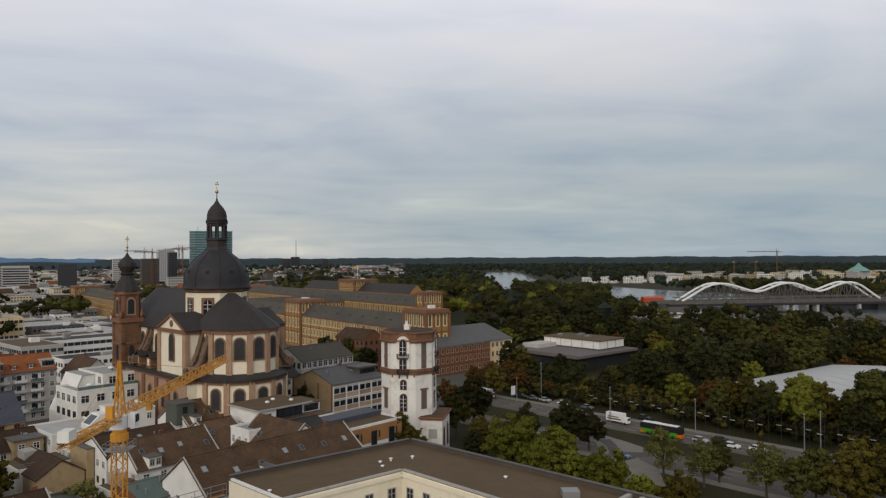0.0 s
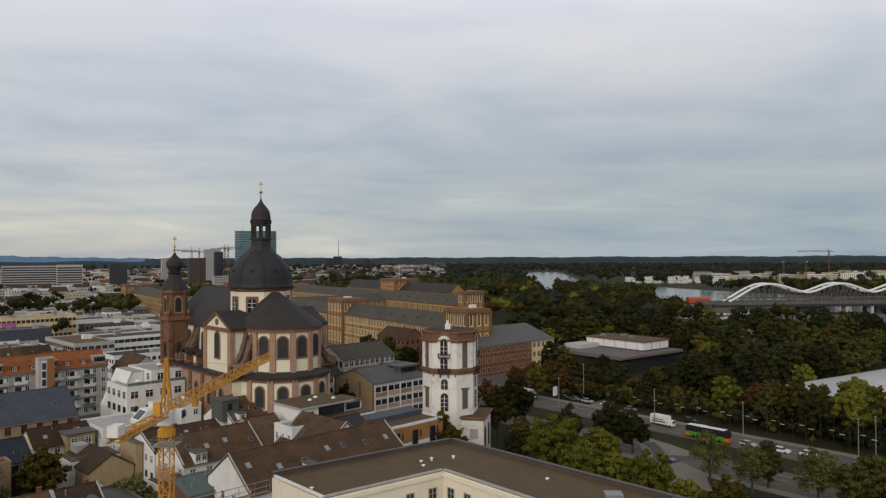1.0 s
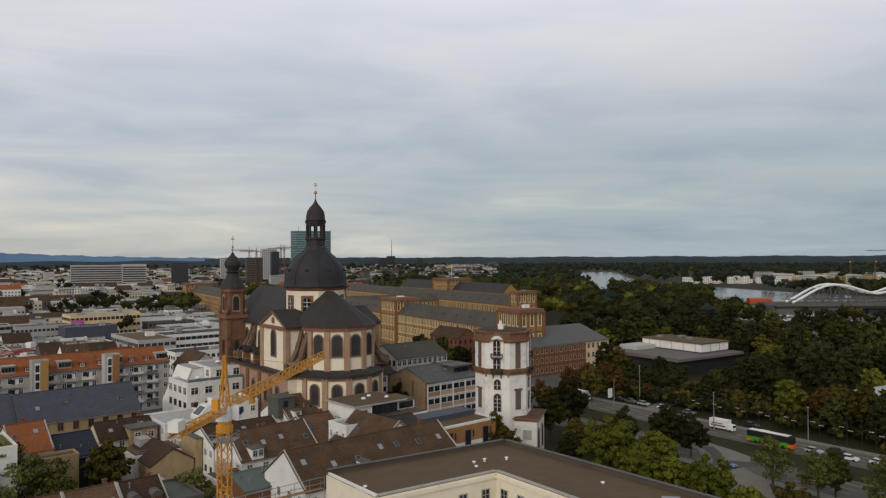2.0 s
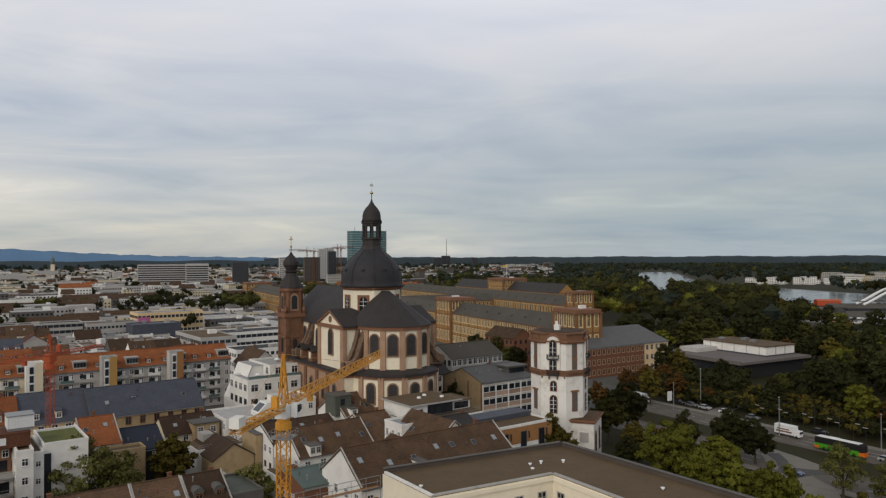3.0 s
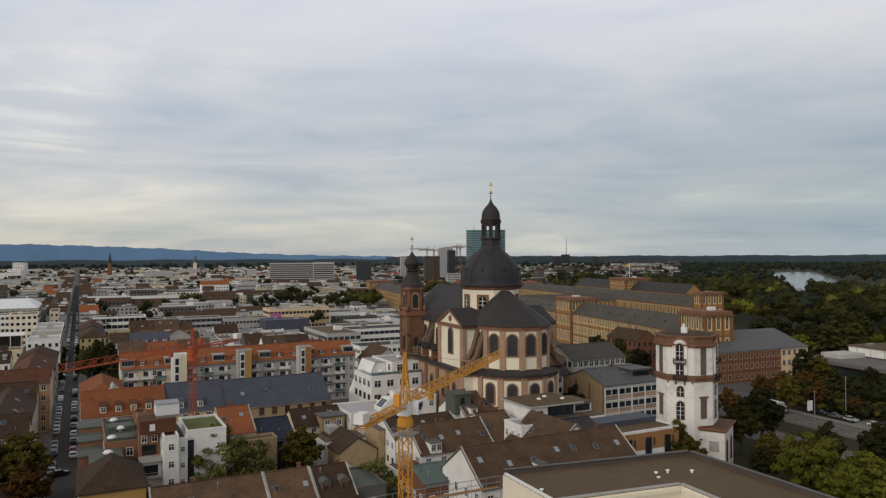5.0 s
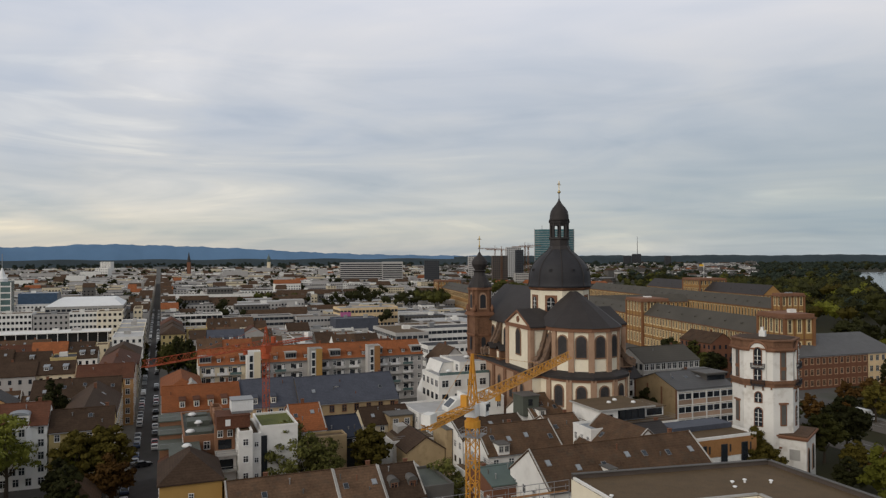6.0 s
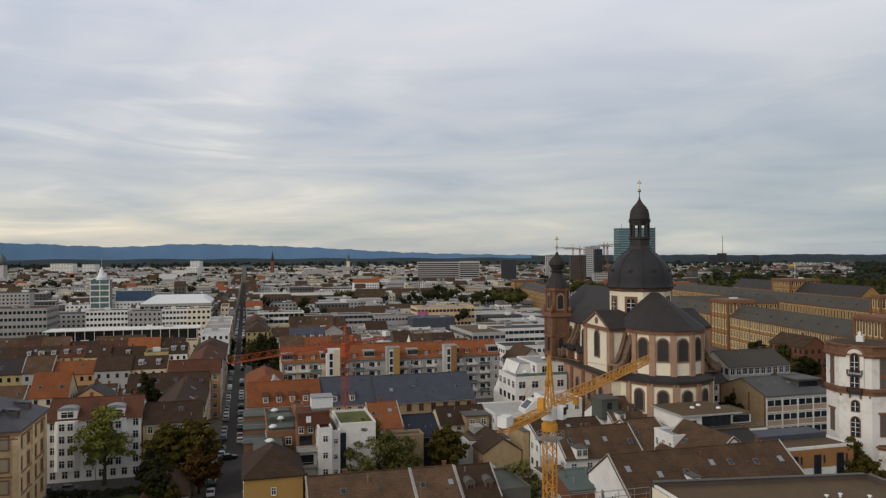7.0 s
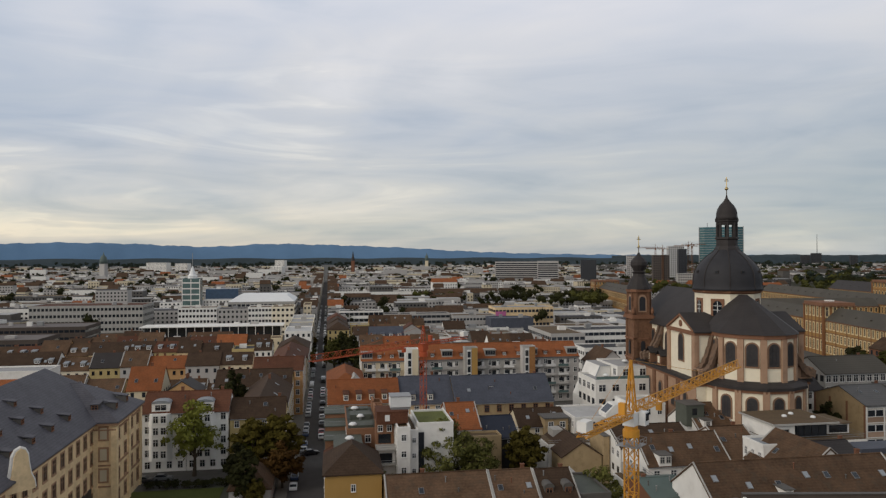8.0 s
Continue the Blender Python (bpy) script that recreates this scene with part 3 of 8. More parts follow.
# distant wooded hills and the flat line of forest that closes the plain
def ridge_line(name, az0, az1, r, height, mat, label, base=-5.0, back=200):
    s = Solid()
    n = 320
    for i in range(n + 1):
        az = radians(az0 + (az1 - az0) * i / n)
        h = height(math.degrees(az))
        for rr, z in ((r, base), (r + back * 0.5, h * 0.72), (r + back, h)):
            s.v.append((math.sin(az) * rr, math.cos(az) * rr, z))
    for i in range(n):
        for j in (0, 1):
            s.f.append((i * 3 + j, i * 3 + 3 + j, i * 3 + 4 + j, i * 3 + 1 + j))
    return tagged(part(name, s, M[mat], smooth=True), label, "hills", kind="structure")


HILLS = [(-95, 100), (-72, 122), (-67.8, 137), (-63, 131), (-60, 119), (-57.5, 110), (-55.5, 119), (-53.3, 134), (-50, 129), (-46.7, 121), (-42, 104), (-38.6, 85), (-33, 66), (-28, 57), (-20, 51), (-8, 46)]


def hill_height(az):
    """Metres above the town: high in the north-east, sinking to the plain."""
    xs, hs = zip(*HILLS)
    h = sum(np.interp(az + d, xs, hs) for d in (-1.2, -0.6, 0, 0.6, 1.2)) / 5
    return float(h) + 2.2 * math.sin(az * 2.3) + 1.8 * math.sin(az * 5.1 + 1) + 1.2 * math.sin(az * 11.3)


def wood_height(az):
    return 52 + 2.2 * math.sin(az * 0.8) + 1.2 * math.sin(az * 3.7) + 0.8 * math.sin(az * 9.1)


ridge_line("backdrop_hills", -95, -8, 4600, hill_height, "hills", "wooded hills on the horizon, tinted blue for haze")
ridge_line("backdrop_forest", -26, 60, 4300, wood_height, "far_wood", "dark flat forest on the horizon, tinted bluish for haze", back=260)
ridge_line("backdrop_plain", -95, -20, 4200, lambda az: 38 + 3 * math.sin(az), "far_wood", "dark tree line before the hills, tinted bluish for haze", back=260)

# the river, from the far woods past the bridge
sheet("water", [(100, 2450), (82, 1420), (86, 1180), (74, 1050), (235, 850), (350, 655), (560, 330), (900, 330), (660, 640), (470, 830), (330, 1120), (200, 1480), (255, 2450)], 0.12, "water", "broad grey river reflecting the sky", "river")

# the avenue south of the church, with its medians
RT = 44.5          # the avenue's own turn
def avenue(a, b):
    return plan(a, b, RT)


def strip(name, a0, a1, b0, b1, z, mat, label, category):
    return sheet(name, [avenue(a0, b0), avenue(a1, b0), avenue(a1, b1), avenue(a0, b1)], z, mat, label, category)


sheet("lawn", [(-10, 205), (30, 150), (60, 110), (130, 60), (330, 120), (420, 420), (330, 640), (225, 840), (80, 1100), (-70, 1400), (-160, 1500), (-30, 600), (20, 350)], 0.06, "grass", "dull green park lawn under autumn trees", "lawn")
strip("road_1", 161, 175, -160, 420, 0.14, "avenue", "grey asphalt avenue with several lanes", "road")
strip("road_2", 187, 200, -160, 420, 0.14, "avenue", "grey asphalt avenue with several lanes", "road")
strip("pavement_1", 200.4, 203.4, -160, 420, 0.20, "paving", "pale paved footpath along the avenue", "pavement")
strip("pavement_2", 157.5, 160.6, -160, 140, 0.20, "paving", "pale paved footpath along the avenue", "pavement")
for lane, b0 in ((164.6, -160), (168.1, -160), (171.6, -160), (190.3, -160), (193.6, -160), (196.8, -160)):
    s = Solid()
    for k in range(70):
        x0, y0 = avenue(lane, b0 + k * 8)
        x1, y1 = avenue(lane, b0 + k * 8 + 4)
        nx, ny = (y1 - y0) / 4 * 0.1, -(x1 - x0) / 4 * 0.1
        s.add([(x0 + nx, y0 + ny, 0.146), (x1 + nx, y1 + ny, 0.146), (x1 - nx, y1 - ny, 0.146), (x0 - nx, y0 - ny, 0.146)], [(0, 1, 2, 3)])
    tagged(part("trim_lane_marking", s, M["line"]), "broken white lane marking on the avenue", "road marking", kind="structure")

# the straight street of the old town
sheet("road_3", [plan(-7.5, 120), plan(0.2, 120), plan(0.4, 190), plan(0.6, 194), plan(0.6, 1500), plan(-5.9, 1500), plan(-5.9, 190), plan(-7.5, 186)], 0.05, "asphalt", "long straight asphalt street between houses", "road")
sheet("pavement_3", [plan(-10, 120), plan(-7.5, 120), plan(-7.5, 186), plan(-5.9, 190), plan(-5.9, 1500), plan(-10, 1500)], 0.17, "paving", "narrow pale pavement of the street", "pavement")
sheet("pavement_4", [plan(0.6, 195), plan(4.0, 195), plan(4.0, 1500), plan(0.6, 1500)], 0.17, "paving", "narrow pale pavement of the street", "pavement")
sheet("road_4", [plan(-60, 193), plan(-10, 193), plan(-10, 201), plan(-60, 201)], 0.06, "asphalt", "short asphalt side street", "road")
sheet("lawn_2", [plan(-42, 140), plan(-22, 140), plan(-22, 172), plan(-42, 172)], 0.10, "lawn", "small green lawn behind a hedge", "lawn")
sheet("meadow", [(-900, 3900), (-420, 2480), (265, 2470), (210, 1490), (345, 1130), (485, 840), (680, 650), (920, 340), (2600, 500), (3000, 2600), (1500, 4000)], 0.05, "grass", "dark green flood meadow across the river", "meadow")
sheet("meadow_2", [(-900, 3900), (-1100, 3000), (-420, 1500), (-250, 760), (-40, 760), (45, 1130), (30, 1400), (55, 2450)], 0.055, "grass", "dark green park behind the palace", "meadow")


# ---- the church ----
def arched_window(parent, w, h, m, frame_mat="surround", bars=True):
    """A tall round-headed window: stone surround, dark leaded pane with bars."""
    o = part("window", Solid().arch(-w / 2 - 0.34, w / 2 + 0.34, -0.4, h + 0.34, -0.22, 0.1), M[frame_mat], parent)
    o.matrix_basis = m
    p = part("pane", Solid().arch(-w / 2, w / 2, 0, h, -0.26, -0.2), M["leaded"], o)
    if bars:
        b = Solid()
        for i in (-1, 1):
            b.box(i * w / 6 - 0.05, i * w / 6 + 0.05, -0.31, -0.262, 0, h - w * 0.2)
        for k in range(1, int(h / 1.1)):
            b.box(-w / 2, w / 2, -0.31, -0.262, k * 1.1, k * 1.1 + 0.08)
        part("glazing_bar", b, M["dark_metal"], o)


def wall_pose(p, q, k, z):
    ang = math.degrees(math.atan2(q[1] - p[1], q[0] - p[0]))
    return pose(p[0] + (q[0] - p[0]) * k, p[1] + (q[1] - p[1]) * k, z, 0, 0, ang)


def cross(parent, x, y, z0, h, name="cross", ball=0.45):
    part("finial", Solid().lathe([(0.12, z0), (0.12, z0 + h * 0.32), (ball, z0 + h * 0.36), (ball * 1.15, z0 + h * 0.41), (ball * 0.7, z0 + h * 0.47), (0.1, z0 + h * 0.5)], 10, x, y), M["gold"], parent, smooth=True)
    s = Solid().tube((x, y, z0 + h * 0.48), (x, y, z0 + h), 0.13).tube((x - h * 0.11, y, z0 + h * 0.80), (x + h * 0.11, y, z0 + h * 0.80), 0.11)
    s.tube((x - h * 0.07, y, z0 + h * 0.88), (x + h * 0.07, y, z0 + h * 0.88), 0.10)
    part(name, s, M["gold"], parent)


def church():
    ch = thing("church", -62.4, 200.2, 0, CHURCH_TURN, "baroque church of white walls and reddish sandstone with dark slate dome", "church")
    CY, R = -10.7, 9.9                                    # the choir's round
    def octo(r, n=12, turn=0.0, cy=CY):
        return [(r * math.cos(turn + 2 * math.pi * i / n), cy + r * math.sin(turn + 2 * math.pi * i / n)) for i in range(n)]
    half = [p for p in octo(R, 12, math.pi / 12) if p[1] < CY]
    choir = sorted(half, key=lambda p: math.atan2(p[1] - CY, p[0]))
    upper = [(-R, CY + 4)] + choir + [(R, CY + 4)]
    # lower storey, with its lean-to ledge roof
    low_choir = [(x * (R + 2.0) / R, CY + (y - CY) * (R + 2.0) / R) for x, y in choir]
    low = [(-14.9, 35.5), (-14.9, -10.6), (-R - 2.3, -10.6)] + low_choir + [(R + 2.3, -10.6), (14.9, -10.6), (14.9, 35.5)]
    part("aisle_wall", Solid().prism(low, 0, 20.6), M["ivory"], ch)
    for sx in (-1, 1):                                    # the aisles' flanks are faced with sandstone
        part("aisle_facing", Solid().box(min(sx * 14.88, sx * 15.0), max(sx * 14.88, sx * 15.0), -10.6, 35.4, 0, 20.6), M["pink"], ch, "reddish sandstone facing")
    ledge_o = [(-15.7, 35.5), (-15.7, -11.4), (-R - 2.9, -11.4)] + [(x * 1.07, CY + (y - CY) * 1.07) for x, y in low_choir] + [(R + 2.9, -11.4), (15.7, -11.4), (15.7, 35.5)]
    part("ledge", Solid().prism(ledge_o, 20.6, 21.3), M["slate"], ch, "dark weathered stone ledge")
    ledge_i = [(-10.6, 35.5), (-10.6, -8.6), (-R + 0.5, -8.6)] + [(x * 0.82, CY + (y - CY) * 0.82) for x, y in low_choir] + [(R - 0.5, -8.6), (10.6, -8.6), (10.6, 35.5)]
    part("aisle_roof", Solid().prism(ledge_o, 21.304, 22.4, ledge_i), M["slate"], ch)
    # a moulded string under the ledge and the stone terrace between choir and transept
    strip_o = [(-15.25, 35.5), (-15.25, -11.0), (-R - 2.6, -11.0)] + [(x * 1.035, CY + (y - CY) * 1.035) for x, y in low_choir] + [(R + 2.6, -11.0), (15.25, -11.0), (15.25, 35.5)]
    part("string_course", Solid().prism(strip_o, 19.9, 20.597), M["dark_frame"], ch)
    for sx in (-1, 1):
        x0, x1 = sorted((sx * 14.9, sx * 9.2))
        part("stone_terrace", Solid().box(x0, x1, -12.2, -8.9, 21.6, 24.0).box(x0 - 0.25, x1 + 0.25, -12.45, -8.9, 24.0, 24.4), M["pink"], ch, "weathered sandstone base of the scrolls")
    # choir
    part("choir_wall", Solid().prism(upper, 20.7, 33.3), M["ivory"], ch)
    cor = [(x * 1.06, CY + (y - CY) * 1.06) for x, y in upper]
    part("choir_cornice", Solid().prism(cor, 32.6, 33.6), M["dark_frame"], ch)
    ap = [(-0.9, -5.0)] + [(x * 0.06, CY + 3.6 + (y - CY) * 0.06) for x, y in choir] + [(0.9, -5.0)]
    mid = [(-R * 0.70, CY + 5)] + [(x * 0.58, CY + 0.9 + (y - CY) * 0.58) for x, y in choir] + [(R * 0.70, CY + 5)]
    eave = [(-R * 1.08, CY + 5)] + [(x * 1.10, CY + (y - CY) * 1.10) for x, y in choir] + [(R * 1.08, CY + 5)]
    roof = Solid().prism(eave, 33.6, 37.9, mid)
    roof.prism(mid, 37.9, 42.6, ap)
    part("choir_roof", roof, M["slate"], ch)
    pts = [(-R, CY + 4)] + choir + [(R, CY + 4)]
    for i in range(len(pts) - 1):
        p, q = pts[i], pts[i + 1]
        side = math.hypot(q[0] - p[0], q[1] - p[1])
        if side > 3.6:
            arched_window(ch, 2.6, 5.5, wall_pose(p, q, 0.5, 26.0))
            lp, lq = [(x * (R + 2.0) / R, CY + (y - CY) * (R + 2.0) / R) for x, y in (p, q)]
            arched_window(ch, 2.4, 5.2, wall_pose(lp, lq, 0.5, 13.6))
    for x, y in choir:                                    # corner pilasters
        a = math.degrees(math.atan2(y - CY, x))
        for rr, z0, z1, nm in ((R, 21.5, 33.0, "pilaster"), (R + 2.0, 0, 20.6, "pilaster")):
            o = part(nm, Solid().box(-0.3, 0.42, -0.75, 0.75, z0, z1), M["pink"], ch)
            o.matrix_basis = pose(math.cos(radians(a)) * rr * 0.995, CY + math.sin(radians(a)) * rr * 0.995, 0, 0, 0, a)
    # transept
    part("transept_wall", Solid().box(-14.3, 14.3, -8.8, 7.4, 20.7, 33.3), M["ivory"], ch)
    part("transept_cornice", Solid().box(-14.8, 14.8, -9.3, 7.9, 32.5, 33.5), M["dark_frame"], ch)
    part("transept_roof", Solid().gable(-14.4, 14.4, -8.9, 7.5, 33.5, 37.4, "x", over=0.8, thick=0.35), M["slate"], ch)
    for sx in (-1, 1):
        tri = [(-8.4, 33.5), (7.0, 33.5), (-0.7, 37.1)]
        part("pediment", Solid().add([(sx * 14.45, y, z) for y, z in tri], [(0, 1, 2) if sx > 0 else (0, 2, 1)]), M["ivory"], ch)
        m = pose(sx * 14.3, -0.7, 25.2, 0, 0, 90 * sx)
        arched_window(ch, 2.9, 6.9, m)
        part("oculus", Solid().lathe([(0.9, 0), (0.9, 0.2), (0.6, 0.22), (0.6, 0.25)], 14), M["dark_frame"], ch).matrix_basis = pose(sx * 14.45, -0.7, 34.9, 0, 90 * sx, 0)
        for y in (-8.3, 6.9):
            part("pilaster", Solid().box(sx * 14.3 - 0.4, sx * 14.3 + 0.4, y - 0.9, y + 0.9, 21.5, 32.5), M["pink"], ch)
        for e in (-8.9, 7.5):
            part("raking_cornice", Solid().sweep([(sx * 14.7, e, 33.4), (sx * 14.7, -0.7, 37.2)], 0.38), M["dark_frame"], ch)
        part("pilaster", Solid().box(sx * 13.9 - 0.5, sx * 13.9 + 0.5, -9.1, -8.7, 21.5, 32.5), M["pink"], ch)
        # scrolled buttresses that run from the choir and the nave down to the ledge
        def volute(x, y, turn, name="volute"):
            s = Solid()
            n = 12
            prof = [(0.3 + 6.1 * i / n, 32.9 - 9.0 * (1 - (1 - i / n) ** 2.3) + 0.4 * (i % 2)) for i in range(n + 1)]
            for w0, w1, drop in ((-1.9, -0.75, 1.9), (0.35, 1.5, 1.7)):
                v = []
                for r, z in prof:
                    v += [(r, w0, z), (r, w1, z), (r - 0.3, w1, z - drop), (r - 0.3, w0, z - drop)]
                f = []
                for i in range(n):
                    k = i * 4
                    f += [(k + j, k + (j + 1) % 4, k + 4 + (j + 1) % 4, k + 4 + j) for j in range(4)]
                f += [(3, 2, 1, 0), (n * 4, n * 4 + 1, n * 4 + 2, n * 4 + 3)]
                s.add(v, f)
            s.add([(0.0, -0.9, 22), (5.6, -0.9, 22), (5.6, -0.9, 23.8), (2.6, -0.9, 25.0), (1.0, -0.9, 29.0), (0.0, -0.9, 31.8),
                   (0.0, 0.7, 22), (5.6, 0.7, 22), (5.6, 0.7, 23.8), (2.6, 0.7, 25.0), (1.0, 0.7, 29.0), (0.0, 0.7, 31.8)],
                  [(0, 1, 2, 3, 4, 5), (11, 10, 9, 8, 7, 6)] + [(i, 6 + i, 6 + (i + 1) % 6, (i + 1) % 6) for i in range(6)])
            part(name, s, M["weathered"], ch, "weathered brown sandstone scroll buttress").matrix_basis = pose(x, y, 0, 0, 0, turn)
        volute(sx * 9.4, CY + 0.4, 200 if sx < 0 else -20)
        for y in (21.5,):
            volute(sx * 10.2, y, 180 if sx < 0 else 0)
    # nave
    part("nave_wall", Solid().box(-10.4, 10.4, 7.0, 42.0, 20.7, 32.6), M["ivory"], ch)
    part("nave_roof", Solid().gable(-10.5, 10.5, 6.5, 42.0, 32.8, 42.6, "y", over=0.8, thick=0.35), M["slate"], ch)
    for sx in (-1, 1):
        for y in (17.5, 27.5, 36.0):
            arched_window(ch, 2.2, 6.4, pose(sx * 10.4, y, 24.0, 0, 0, 90 * sx))
        for y in (-4.5, 3.0, 11.5, 19.5):
            arched_window(ch, 1.9, 4.8, pose(sx * 15.0, y, 12.6, 0, 0, 90 * sx))
            part("pilaster", Solid().box(sx * 15.0 - 0.35, sx * 15.0 + 0.35, y + 3.4, y + 5.2, 0, 19.9), M["rust"], ch)
        for y in (13.0, 20.5):                            # small gabled stone dormers on the aisle roof
            dm = part("aisle_dormer", Solid().box(sx * 13.2 - 1.7, sx * 13.2 + 1.7, y - 1.5, y + 1.5, 21.6, 24.6), M["rust"], ch)
            part("dormer_roof", Solid().gable(sx * 13.2 - 1.8, sx * 13.2 + 1.8, y - 1.6, y + 1.6, 24.6, 25.9, "x", over=0.35, thick=0.2), M["slate"], dm)
            part("dormer_pane", Solid().box(sx * 14.95 - 0.05, sx * 14.95 + 0.05, y - 0.6, y + 0.6, 22.4, 24.2), M["ivory"], dm)
    part("facade_wall", Solid().box(-13.0, 13.0, 36.5, 43.5, 0, 32.0), M["rust"], ch)
    # drum and dome
    n, t8 = 8, math.pi / 8
    below = set(ch.children)
    part("drum", Solid().lathe([(8.35, 30.0), (8.35, 43.0)], n, 0, 0, t8), M["ivory"], ch)
    part("drum_cornice", Solid().lathe([(8.45, 42.7), (8.9, 43.1), (8.9, 43.6)], n, 0, 0, t8), M["dark_frame"], ch)
    for i in range(8):
        a = i * 45.0
        r = 8.35 * math.cos(t8)
        w = part("window", Solid().box(-1.75, 1.75, -0.2, 0.1, -0.4, 4.7), M["dark_frame"], ch)
        w.matrix_basis = pose(math.cos(radians(a)) * r, math.sin(radians(a)) * r, 36.7, 0, 0, a + 90)
        part("pane", Solid().arch(-1.15, 1.15, 0.2, 4.2, -0.24, -0.19, 6), M["glass"], w)
        part("glazing_bar", Solid().box(-0.06, 0.06, -0.3, -0.245, 0.2, 4.0).box(-1.1, 1.1, -0.3, -0.245, 1.7, 1.8).box(-1.1, 1.1, -0.3, -0.245, 2.8, 2.9), M["frame"], w)
    dome = [(9.2, 43.6), (9.0, 44.1), (8.75, 45.0), (8.75, 46.2), (8.6, 47.4), (8.25, 48.6), (7.6, 49.9), (6.7, 51.1), (5.6, 52.2), (4.5, 53.1), (3.5, 53.9), (3.1, 54.4)]
    part("dome", Solid().lathe(dome, 24, 0, 0, t8), M["dome_slate"], ch, "dark slate dome", smooth=True)
    for i in range(8):
        a = t8 + i * math.pi / 4
        part("dome_rib", Solid().sweep([(math.cos(a) * (r + 0.03), math.sin(a) * (r + 0.03), z) for r, z in dome[1:]], 0.16), M["slate"], ch)
    for i in range(8):
        a = i * 45.0
        o = part("lucarne", Solid().box(-0.45, 0.45, -0.3, 1.2, 0, 0.75), M["slate"], ch)
        o.matrix_basis = pose(math.cos(radians(a)) * 8.25, math.sin(radians(a)) * 8.25, 48.1, 0, 0, a + 90)
        part("pane", Solid().box(-0.3, 0.3, -0.34, -0.3, 0.15, 0.6), M["glass"], o)
    part("lantern_base", Solid().lathe([(3.4, 54.0), (3.1, 54.9), (2.75, 55.4), (2.7, 57.0), (3.0, 57.3), (3.0, 57.8)], 8, 0, 0, t8), M["slate"], ch)
    for i in range(8):
        a = t8 + i * math.pi / 4
        part("column", Solid().tube((math.cos(a) * 2.45, math.sin(a) * 2.45, 57.8), (math.cos(a) * 2.45, math.sin(a) * 2.45, 62.0), 0.36, 6), M["slate"], ch)
    part("lantern_frieze", Solid().lathe([(2.6, 61.2), (2.75, 61.9), (3.0, 62.0), (3.0, 62.5)], 8, 0, 0, t8), M["slate"], ch)
    part("lantern_cap", Solid().lathe([(3.05, 62.5), (2.75, 63.3), (2.7, 64.3), (2.45, 65.4), (1.8, 66.5), (0.9, 67.5), (0.35, 68.4), (0.15, 69.2)], 16), M["slate"], ch, smooth=True)
    cross(ch, 0, 0, 68.8, 5.4)
    for o in set(ch.children) - below:                    # the dome stands a little behind the transept's middle
        o.matrix_basis = pose(0, 2.2, 0) @ o.matrix_basis
    # the two facade towers
    for sx in (-1, 1):
        x, y = sx * 13.2, 32.4
        part("tower_shaft", Solid().box(x - 2.8, x + 2.8, y - 3.3, y + 3.3, 0, 33.4), M["rust"], ch)
        part("tower_cornice", Solid().box(x - 3.7, x + 3.7, y - 3.9, y + 3.9, 33.4, 34.1).box(x - 3.4, x + 3.4, y - 3.6, y + 3.6, 34.1, 34.6), M["dark_frame"], ch)
        cham = lambda r, c: [(x - r + c, y - r), (x + r - c, y - r), (x + r, y - r + c), (x + r, y + r - c), (x + r - c, y + r), (x - r + c, y + r), (x - r, y + r - c), (x - r, y - r + c)]
        part("belfry", Solid().prism(cham(2.85, 0.9), 34.6, 41.6), M["rust"], ch)
        for z in (9.0, 15.0, 21.0, 27.0):
            part("string_course", Solid().box(x - 3.35, x + 3.35, y - 3.55, y + 3.55, z, z + 0.5), M["dark_frame"], ch)
        for ex in (-1, 1):
            for ey in (-1, 1):
                part("corner_pilaster", Solid().box(x + ex * 2.45 - 0.6, x + ex * 2.45 + 0.6, y + ey * 2.95 - 0.6, y + ey * 2.95 + 0.6, 0, 33.2), M["rust"], ch)
                part("corner_urn", Solid().lathe([(0.25, 34.6), (0.5, 35.2), (0.6, 35.9), (0.25, 36.4), (0.1, 37.0)], 8, x + ex * 3.05, y + ey * 3.2), M["dark_frame"], ch, smooth=True)
        part("belfry_cornice", Solid().prism(cham(3.4, 1.1), 41.6, 42.4), M["dark_frame"], ch)
        for a in (0, 90, 180, 270):
            o = part("sound_opening", Solid().arch(-0.95, 0.95, 0, 4.4, -0.08, 0.05), M["dark_metal"], ch)
            o.matrix_basis = pose(x + math.sin(radians(a)) * 2.85, y - math.cos(radians(a)) * 2.85, 35.8, 0, 0, a)
            part("sound_opening_frame", Solid().arch(-1.35, 1.35, -0.4, 5.0, -0.05, 0.1), M["pink"], o)
            for e in (-1.85, 1.85):
                part("belfry_pilaster", Solid().box(e - 0.35, e + 0.35, -0.3, 0.1, -1.2, 5.7), M["rust"], o)
            o = part("slit_window", Solid().arch(-0.7, 0.7, 0, 4.2, -0.08, 0.05), M["dark_metal"], ch)
            o.matrix_basis = pose(x + math.sin(radians(a)) * 3.1, y - math.cos(radians(a)) * 3.3, 22.4, 0, 0, a)
        part("tower_cap", Solid().lathe([(3.9, 42.4), (3.7, 43.2), (3.1, 44.2), (2.6, 45.4), (2.0, 46.2), (1.7, 47.2), (2.2, 47.7), (1.5, 48.0), (2.0, 48.8), (2.6, 49.8), (2.55, 50.8), (1.7, 52.0), (0.7, 52.9), (0.25, 53.8)], 12, x, y), M["slate"], ch, smooth=False)
        cross(ch, x, y, 53.4, 5.6, ball=0.3)
    return ch


church()


